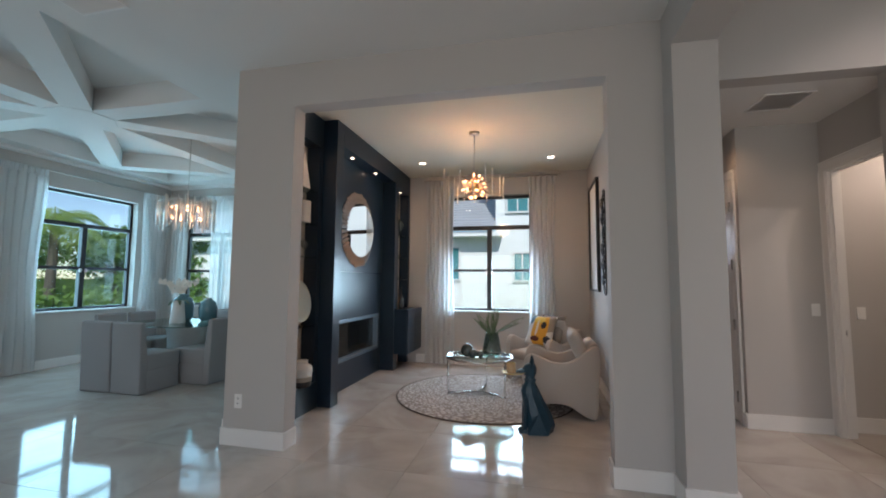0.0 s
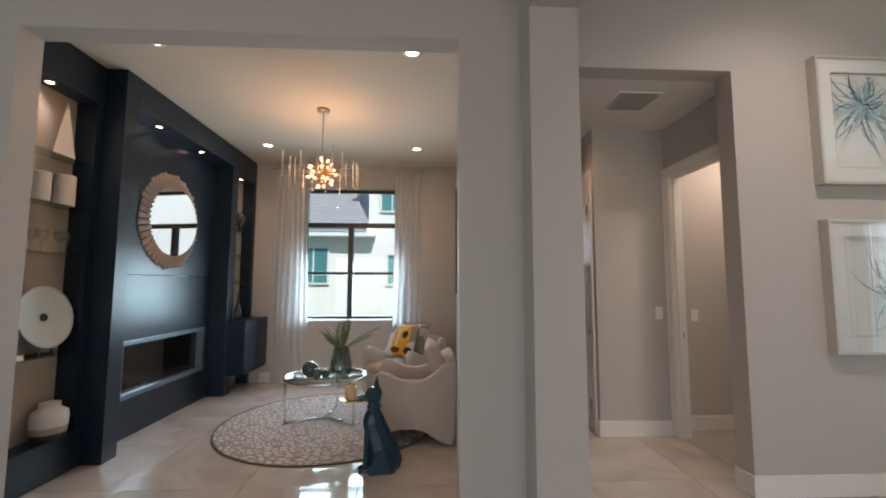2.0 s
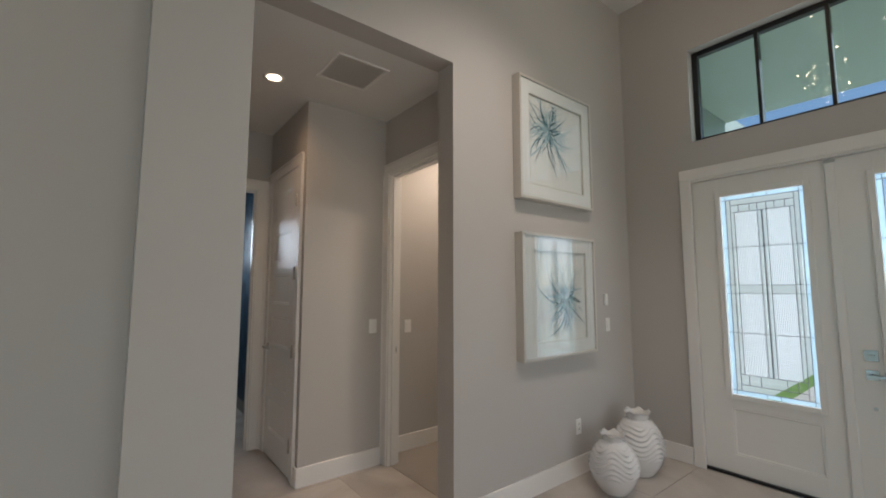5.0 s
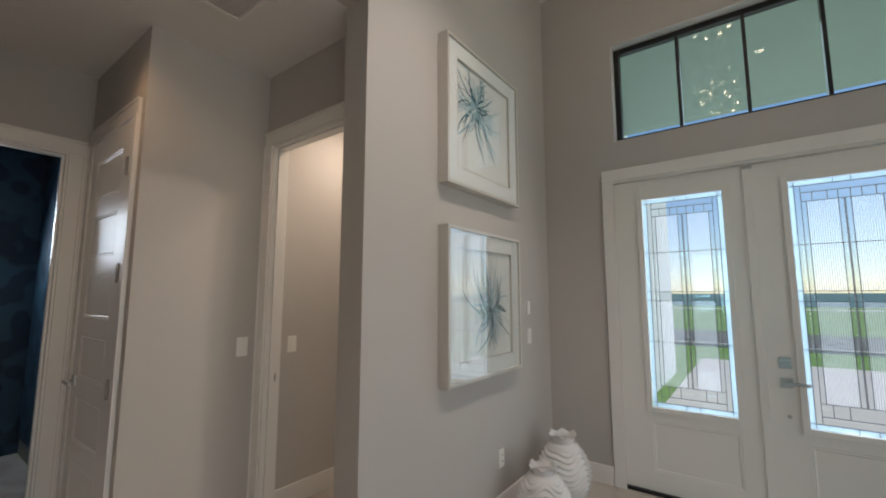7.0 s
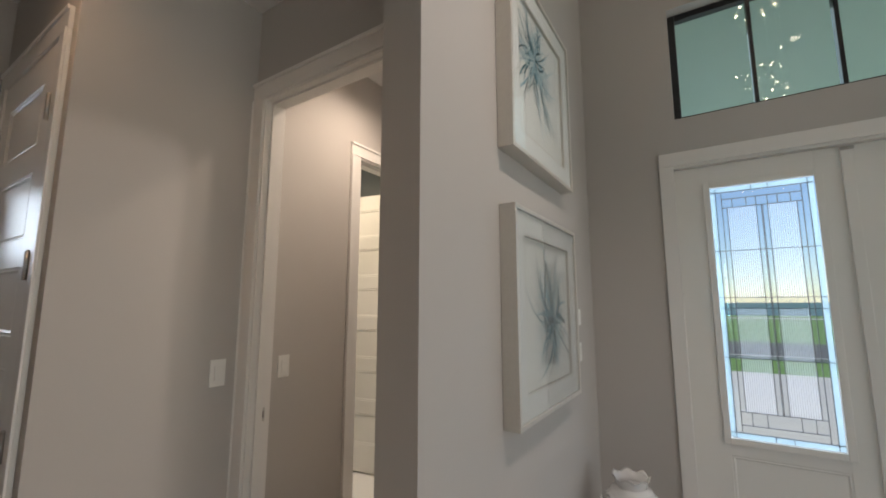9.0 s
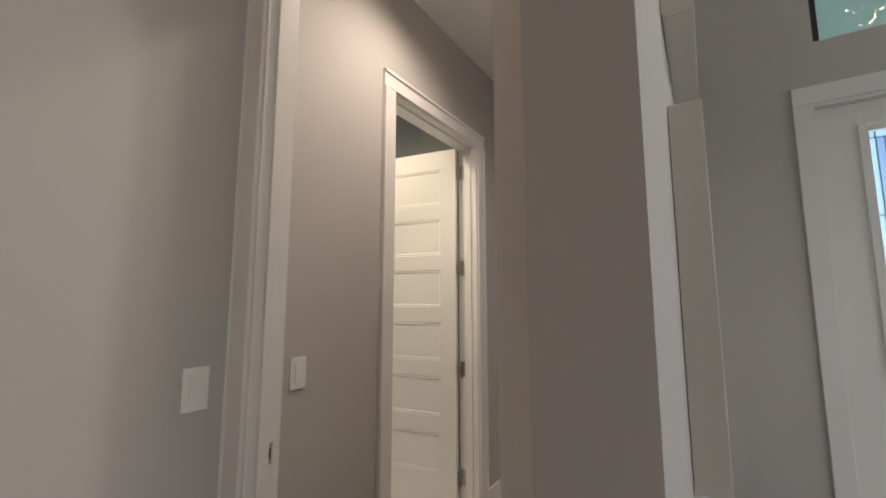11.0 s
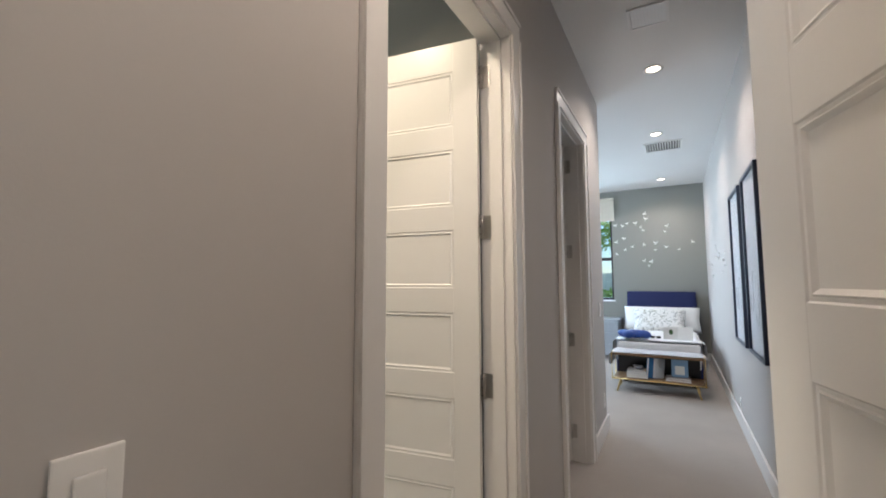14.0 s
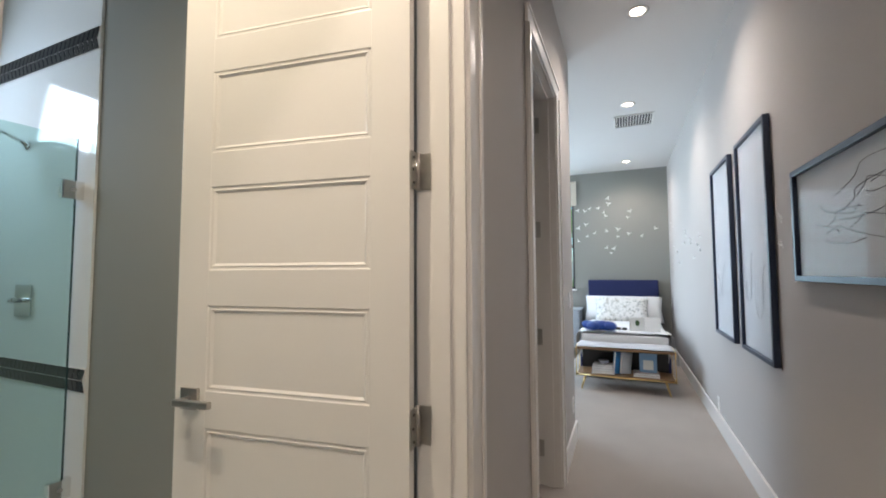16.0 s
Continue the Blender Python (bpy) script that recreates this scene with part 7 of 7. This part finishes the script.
def drawing(x0, x1, z0, z1, seed, label, lines):
    w, h = x1 - x0, z1 - z0
    th = thing("framed_drawing", label, "picture", ((x0 + x1) / 2, Y_CR, (z0 + z1) / 2), 180, "framed line drawings")
    f = 0.024
    for a in ((-w / 2, -w / 2 + f, -h / 2, h / 2), (w / 2 - f, w / 2, -h / 2, h / 2), (-w / 2 + f, w / 2 - f, -h / 2, -h / 2 + f), (-w / 2 + f, w / 2 - f, h / 2 - f, h / 2)):
        part("frame", box_bm(a[0], a[1], -0.032, -0.002, a[2], a[3], 0.002), NFRAME, th)
    pap = part("paper", box_bm(-w / 2 + f, w / 2 - f, -0.014, -0.010, -h / 2 + f, h / 2 - f), DRAW, th)
    rnd = random.Random(seed)
    for k in range(lines):
        u0, v0 = rnd.uniform(-0.42, 0.1), rnd.uniform(-0.32, 0.25)
        a, b, c = rnd.uniform(0.2, 0.5), rnd.uniform(2, 5), rnd.uniform(0, 6)
        pts = []
        for i in range(26):
            t = i / 25
            uu, vv = u0 + a * t + 0.03 * math.sin(9 * t + c), v0 + 0.10 * math.sin(b * t + c) + 0.06 * t
            uu, vv = max(-0.46, min(0.46, uu)), max(-0.44, min(0.44, vv))
            pts.append((uu * (w - 2 * f), -0.0143, vv * (h - 2 * f)))
        part("pencil_line", tube_bm(pts, 0.0011, 4), INK, pap)
    p = part("glazing", box_bm(-w / 2 + f, w / 2 - f, -0.022, -0.020, -h / 2 + f, h / 2 - f), ARTGLASS, th, "picture glass")
    p.visible_shadow = False


drawing(6.75, 7.37, 0.825, 2.12, 31, "tall navy-framed pale abstract drawing beside another", 2)
drawing(5.95, 6.56, 0.83, 2.12, 32, "tall navy-framed pale abstract drawing beside another", 2)
drawing(4.56, 5.622, 1.268, 1.739, 33, "wide navy-framed pencil line drawing", 12)

# paper birds
BIRD = material("white_paper_bird", (0.80, 0.79, 0.76), 0.6, vary=0.04)
GOLDB = material("gold_paper_bird", (0.60, 0.44, 0.16), 0.5, vary=0.1)
bm = bmesh.new()
for s in (-1, 1):
    v = [bm.verts.new(p) for p in ((0, -0.004, -0.012), (0, -0.004, 0.018), (s * 0.030, -0.022, 0.034), (s * 0.052, -0.026, 0.030), (s * 0.030, -0.016, 0.002))]
    bm.faces.new(v)
v = [bm.verts.new(p) for p in ((-0.006, -0.005, -0.006), (0.006, -0.005, -0.006), (0.010, -0.004, -0.034), (-0.010, -0.004, -0.034))]
bm.faces.new(v)
bird_mesh = mesh_of("paper_bird", bm, BIRD)
rnd = random.Random(14)
for k, (y, z) in enumerate(((4.556, 2.586), (4.551, 2.49), (4.858, 2.427), (4.946, 2.384), (5.06, 2.402), (4.719, 2.422), (4.628, 2.344), (4.603, 2.283), (4.21, 2.342), (4.248, 2.239), (4.925, 2.144),
                            (5.05, 2.087), (4.781, 1.989), (4.903, 1.938), (5.061, 1.859), (4.595, 2.021), (4.406, 2.04), (4.413, 1.912), (4.237, 1.959), (4.033, 1.913), (3.833, 2.034), (4.591, 1.725), (4.476, 1.707), (4.521, 1.633))):
    ob = new("paper_bird", bird_mesh)
    ob.matrix_world = pose(X_FAR, y, z, 0, 0, -90) @ pose(0, 0, 0, 0, rnd.uniform(-50, 50), 0) @ Matrix.Scale(rnd.uniform(0.52, 0.92), 4)
    tagged(ob, "small white folded paper bird on the grey wall", "wall decal", "paper birds")
for x, z in ((10.9, 1.91), (10.7, 2.07), (10.45, 1.98), (10.4, 1.675), (9.97, 1.58), (9.82, 1.42), (9.14, 1.795), (9.23, 1.664), (9.09, 1.737), (8.73, 1.632), (8.52, 1.461), (8.27, 1.58), (8.12, 1.66), (8.13, 1.522), (8.75, 1.672), (5.84, 1.56), (5.85, 1.44)):
    ob = new("paper_bird", bird_mesh)
    ob.matrix_world = pose(x, Y_CR, z, 0, 0, 180) @ pose(0, 0, 0, 0, rnd.uniform(-50, 50), 0) @ Matrix.Scale(rnd.uniform(0.5, 0.85), 4)
    tagged(ob, "small white folded paper bird on the corridor wall", "wall decal", "paper birds")

# ---- dining ceiling star coffer ----
XC0, XC1, YC0, YC1 = -6.95, -3.38, 0.95, 6.45
CX, CY = -5.16, 3.62
bm = bmesh.new()
box_bm(X_LEFT, XC0, Y_REAR, Y_BACK, H_GREAT, H_GREAT + 0.30, 0, bm)
box_bm(XC0, XC1, Y_REAR, YC0, H_GREAT, H_GREAT + 0.30, 0, bm)
box_bm(XC0, XC1, YC1, Y_BACK, H_GREAT, H_GREAT + 0.30, 0, bm)
box_bm(XC1, -2.59, Y_REAR, Y_BACK, H_GREAT, H_GREAT + 0.30, 0, bm)
box_bm(-2.59, 0.86, Y_REAR, Y_STUDY, H_GREAT, H_GREAT + 0.30, 0, bm)
box_bm(XC0, XC1, YC0, YC1, H_GREAT + 0.25, H_GREAT + 0.30, 0, bm)


def beam_bm(x0, y0, x1, y1, w, z0, z1):
    d = Vector((x1 - x0, y1 - y0)).normalized() * (w / 2)
    n = (-d.y, d.x)
    out = [(x0 + n[0], y0 + n[1]), (x1 + n[0], y1 + n[1]), (x1 - n[0], y1 - n[1]), (x0 - n[0], y0 - n[1])]
    prism_bm(out, z1 - z0, "z", z0, bm)


for k, (ex, ey) in enumerate(((XC1, CY), (XC0, CY), (CX, YC0), (CX, YC1), (XC1, CY + 1.78), (XC1, CY - 1.78), (XC0, CY + 1.78), (XC0, CY - 1.78), (CX + 1.0, YC1), (CX - 1.0, YC1), (CX + 1.0, YC0), (CX - 1.0, YC0))):
    if k < 8:
        beam_bm(CX, CY, ex, ey, 0.28, H_GREAT + 0.0012 * (k % 4), H_GREAT + 0.252)
for a, b in (((XC1, CY + 1.78), (CX, YC1)), ((XC0, CY + 1.78), (CX, YC1)), ((XC1, CY - 1.78), (CX, YC0)), ((XC0, CY - 1.78), (CX, YC0))):
    beam_bm(*a, *b, 0.26, H_GREAT + 0.006, H_GREAT + 0.252)
hub = [(CX + 0.34 * math.cos(math.pi * (i + 0.5) / 4), CY + 0.34 * math.sin(math.pi * (i + 0.5) / 4)) for i in range(8)]
prism_bm(hub, 0.2, "z", H_GREAT - 0.005, bm)
solid("ceiling", bm, CEIL, "white ceiling with a recessed star-pattern coffer", "ceiling", kind="structure")
for x0, x1, y0, y1 in ((X_LEFT + 0.001, X_LEFT + 0.11, 0.5, Y_BACK - 0.001), (X_LEFT + 0.111, -2.70, Y_BACK - 0.11, Y_BACK - 0.001)):
    solid("crown_trim", box_bm(x0, x1, y0, y1, H_GREAT - 0.055, H_GREAT - 0.001, 0.012), CEIL, "white stepped cove moulding at the dining ceiling", "moulding", kind="structure")

# ---- outside ----
ROOFT = material("grey_roof_tile", (0.36, 0.36, 0.38), 0.75, bump=0.3, scale=30, vary=0.25, dirt=0.2)
TEALW = material("teal_window_glass", (0.05, 0.22, 0.24), 0.08, vary=0.1)
nh = thing("neighbour_house", "white stucco house with grey tiled roof next door", "house", (0, 0, -0.16), 0)
part("wall", box_bm(-14, -1.2, 12.0, 20, 0, 2.92), STUCCO, nh)
part("wall", box_bm(-1.2, 9, 11.98, 20, 0, 6.4), STUCCO, nh, "taller white stucco wing")
part("soffit", box_bm(-14.3, -1.0, 11.55, 11.979, 2.82, 2.95), STUCCO, nh, "pale soffit and fascia")
roof = part("roof", prism_bm([(11.5, 2.96), (11.5, 3.0), (15.6, 4.95), (15.6, 4.75)], 13.3, "x", -14.5), ROOFT, nh, "grey roof deck")
for k in range(15):
    y, z = 11.50 + 4.0 * k / 15, 3.03 + 1.90 * k / 15
    part("tile_course", prism_bm([(y - 0.02, z - 0.02), (y - 0.02, z + 0.035), (y + 0.33, z + 0.155), (y + 0.33, z + 0.10)], 13.3, "x", -14.5), ROOFT, roof)
part("roof", box_bm(-1.3, 9.2, 11.6, 20.2, 6.4, 6.6), ROOFT, nh, "roof of the taller wing")


def house_window(x0, x1, y, z0, z1):
    w = part("window", box_bm(x0, x1, y - 0.05, y - 0.001, z0, z1), TEALW, nh, "teal-tinted window")
    bm = bmesh.new()
    for a in ((x0 - 0.05, x0, z0 - 0.05, z1 + 0.05), (x1, x1 + 0.05, z0 - 0.05, z1 + 0.05), (x0, x1, z0 - 0.05, z0), (x0, x1, z1, z1 + 0.05), ((x0 + x1) / 2 - 0.015, (x0 + x1) / 2 + 0.015, z0, z1)):
        box_bm(a[0], a[1], y - 0.07, y - 0.0505, a[2], a[3], 0, bm)
    part("frame", bm, WINWHITE, w, "white frame")


house_window(-3.02, -2.28, 12.0, 1.60, 2.52)
house_window(-0.85, -0.28, 11.98, 3.56, 4.40)
house_window(-0.66, -0.22, 11.98, 1.58, 2.34)
house_window(-6.5, -5.6, 12.0, 1.60, 2.52)



def leafy(name, color):
    """Leaf surface that lets some light through."""
    m = material(name, color, 0.6, vary=0.45, dirt=0.3)
    nt = m.node_tree
    b = nt.nodes["Principled BSDF"]
    tl = nt.nodes.new("ShaderNodeBsdfTranslucent")
    tl.inputs[0].default_value = (color[0] * 1.5, color[1] * 1.4, color[2], 1)
    mx = nt.nodes.new("ShaderNodeMixShader")
    mx.inputs[0].default_value = 0.4
    nt.links.new(b.outputs[0], mx.inputs[1])
    nt.links.new(tl.outputs[0], mx.inputs[2])
    nt.links.new(mx.outputs[0], nt.nodes["Material Output"].inputs[0])
    return m


PALMG = leafy("palm_green", (0.24, 0.36, 0.08))
BARK = material("grey_bark", (0.16, 0.13, 0.10), 0.9, bump=0.8, scale=25, vary=0.3)
LEAFA = leafy("hedge_leaf", (0.18, 0.32, 0.07))
LEAFB = leafy("tree_leaf", (0.12, 0.23, 0.06))


def foliage_bm(blobs, count, size, seed):
    """Thousands of small leaves scattered through a cloud of blobs."""
    rnd = random.Random(seed)
    verts, faces = [], []
    for _ in range(count):
        c, r = blobs[rnd.randrange(len(blobs))]
        d = Vector((rnd.gauss(0, 1), rnd.gauss(0, 1), rnd.gauss(0, 1))).normalized()
        p = Vector(c) + Vector((d.x * r, d.y * r, d.z * r * 0.8)) * rnd.uniform(0.55, 1.05)
        s = size * rnd.uniform(0.6, 1.4)
        u = Vector((rnd.gauss(0, 1), rnd.gauss(0, 1), rnd.gauss(0, 0.6))).normalized()
        v = u.cross(d + Vector((0.01, 0.02, 0.3))).normalized()
        n = len(verts)
        verts += [p - u * s, p + v * s * 0.45, p + u * s, p - v * s * 0.45]
        faces.append((n, n + 1, n + 2, n + 3))
    me = bpy.data.meshes.new("foliage")
    me.from_pydata([tuple(v) for v in verts], [], faces)
    b = bmesh.new()
    b.from_mesh(me)
    bpy.data.meshes.remove(me)
    return b


def tree(at, h, crown, seed, label, leaf=0.10, count=5200, mat=None):
    rnd = random.Random(seed)
    th = thing("tree", label, "tree", at, rnd.uniform(0, 360))
    part("trunk", tube_bm([(0, 0, -0.05), (0.05, 0.02, h * 0.3), (-0.03, 0.05, h * 0.62)], 0.1, 9, radii=[0.14, 0.10, 0.06]), BARK, th)
    blobs = []
    for k in range(14):
        a = k * 2.4
        r = crown * rnd.uniform(0.15, 0.75)
        c = (r * math.cos(a), r * math.sin(a), h * rnd.uniform(0.42, 0.92))
        blobs.append((c, crown * rnd.uniform(0.28, 0.46)))
        if k < 6:
            part("limb", tube_bm([(0.02, 0.03, h * 0.35), (c[0] * 0.5, c[1] * 0.5, (c[2] + h * 0.35) / 2 + 0.1), c], 0.03, 6, radii=[0.06, 0.04, 0.015]), BARK, th)
    part("crown", foliage_bm(blobs, count, leaf, seed), mat or LEAFB, th)


def hedge(at, turn, ln, h, d, seed, label, mat=None, count=5200):
    th = thing("hedge", label, "hedge", at, turn)
    rnd = random.Random(seed)
    blobs = [((ln * (rnd.random() - 0.5), rnd.uniform(-d, d) * 0.3, rnd.uniform(0.2, 0.85) * h), 0.32 * h * rnd.uniform(0.7, 1.3)) for _ in range(int(ln * 5))]
    part("stems", box_bm(-ln / 2, ln / 2, -0.12, 0.12, -0.02, h * 0.45), mat or LEAFB, th)
    part("leaves", foliage_bm(blobs, count, 0.09, seed), mat or LEAFA, th)


def palm(at, h, seed, label):
    rnd = random.Random(seed)
    th = thing("palm_tree", label, "tree", at, 0)
    part("trunk", tube_bm([(0, 0, -0.05), (0.06, 0, h * 0.4), (0.02, 0.05, h)], 0.1, 10, radii=[0.17, 0.13, 0.11]), BARK, th)
    for k in range(17):
        a, up, ln = k * 2.4, rnd.uniform(-0.1, 0.9), rnd.uniform(1.4, 2.0)
        bm = bmesh.new()
        pts = []
        for i in range(13):
            u = i / 12
            r = ln * u * (1 - 0.18 * u)
            pts.append(Vector((r * math.cos(a), r * math.sin(a), h + ln * (up * u - (0.55 + 0.45 * up) * u * u))))
        tube_bm(pts, 0.012, 5, bm)
        side = Vector((-math.sin(a), math.cos(a), 0))
        for i in range(1, 13):
            for q in (0.0, 0.5):
                p = pts[i] - (pts[i] - pts[i - 1]) * q
                d = (pts[i] - pts[i - 1]).normalized()
                wd = 0.55 * math.sin(math.pi * (0.12 + 0.80 * i / 12))
                for s in (-1, 1):
                    tip = p + s * side * wd * 0.8 + d * 0.25 - Vector((0, 0, wd * 0.45))
                    bm.faces.new([bm.verts.new(v) for v in (p - d * 0.02, (p + tip) / 2 + d * 0.03, tip, (p + tip) / 2 - d * 0.03)])
        part("frond", bm, PALMG, th)


palm((-14.5, 9.6, -0.16), 3.4, 1, "palm tree with arching fronds outside the dining window")
tree((-14.0, 11.2, -0.16), 3.5, 1.5, 2, "dense green garden tree outside the dining window")
tree((-26.0, 15.0, -0.16), 4.6, 2.6, 3, "broad green garden tree beyond the lawn", 0.15)
tree((-24.0, 21.0, -0.16), 4.4, 2.4, 13, "broad green garden tree beyond the lawn", 0.15)
tree((-13.8, 15.2, -0.16), 3.2, 1.5, 4, "green garden tree beyond the lawn")
hedge((-12.6, 9.4, -0.16), 62, 7.0, 1.65, 1.1, 5, "leafy light green hedge below the dining window")
hedge((-30.0, 18.0, -0.16), 62, 44.0, 3.4, 2.4, 21, "tall green shrubbery closing the far garden", None, 9000)
tree((-11.6, 12.4, -0.16), 2.9, 1.2, 8, "rounded green shrub tree beside the house")
tree((16.0, 7.2, -0.16), 4.2, 1.8, 9, "green garden tree outside the bedroom window", mat=LEAFA)
hedge((14.0, 7.5, -0.16), 90, 4.0, 1.3, 0.9, 10, "leafy hedge outside the bedroom window")
gw = thing("garden_fence", "white garden fence panel outside the bedroom", "fence", (14.8, 7.0, -0.16), 90)
for k in range(12):
    part("board", box_bm(-2.4 + 0.4 * k, -2.4 + 0.4 * k + 0.385, -0.015, 0.015, 0, 1.75), STUCCO, gw)

# front garden seen through the entry glass
slab("porch", 4.86, 7.4, -0.5, 3.43, -0.16, -0.03, CONCRETE, "pale concrete porch slab", "porch")
slab("porch_ceiling", 4.86, 7.4, -1.6, 3.43, 3.75, 3.9, material("porch_soffit", (0.55, 0.66, 0.60), 0.7), "pale green-white porch soffit", "ceiling")
# White stucco, with shade put into a darker blue-grey base colour.
slab("porch_wall", 4.86, 11.3, 3.44, 3.455, -0.16, 3.9, material("shade_toned_stucco", (0.40, 0.46, 0.47), 0.9, bump=0.3, scale=90, vary=0.06), "white stucco outer wall beside the porch, coloured blue-grey as if shaded")
slab("driveway", 7.4, 13.9, -1.2, 3.2, -0.16, -0.145, CONCRETE, "pale concrete front path", "path")
slab("road", 17.2, 24.0, -150, 150, -0.159, -0.14, ASPHALT, "grey asphalt street", "road")
slab("kerb", 17.0, 17.2, -150, 150, -0.16, -0.05, CONCRETE, "pale concrete kerb", "kerb")
slab("pavement", 62.0, 66.0, -150, 150, -0.16, -0.12, CONCRETE, "pale concrete pavement across the street", "pavement")
# Aerial haze is mixed into the pale blue leaf colour.
hedge((84.0, -6.0, -0.16), 90, 110.0, 4.4, 5.0, 15, "long row of trees beyond the street, haze painted into its colour", material("hazed_leaf", (0.52, 0.64, 0.70), 0.8, vary=0.3), 9000)
# ---- floor tiles ----
tile_bm = box_bm(-0.3985, 0.3985, -0.3985, 0.3985, -0.006, 0.0)
tile_mesh = mesh_of("tile", tile_bm, MARBLE)
fl = bpy.data.objects["floor"]
nx0 = int((X_LEFT) / 0.8) - 1
for i in range(-9, 6):
    for j in range(-6, 9):
        x, y = 0.8 * i + 0.25, 0.8 * j + 0.15
        if x > X_FRONT - 0.1 or y > Y_BACK + 0.2 or (x > 2.95 and y > Y_PIC + 0.4) or x < X_LEFT - 0.2:
            continue
        ob = new("tile", tile_mesh)
        ob.parent = fl
        ob.location = (x, y, 0)
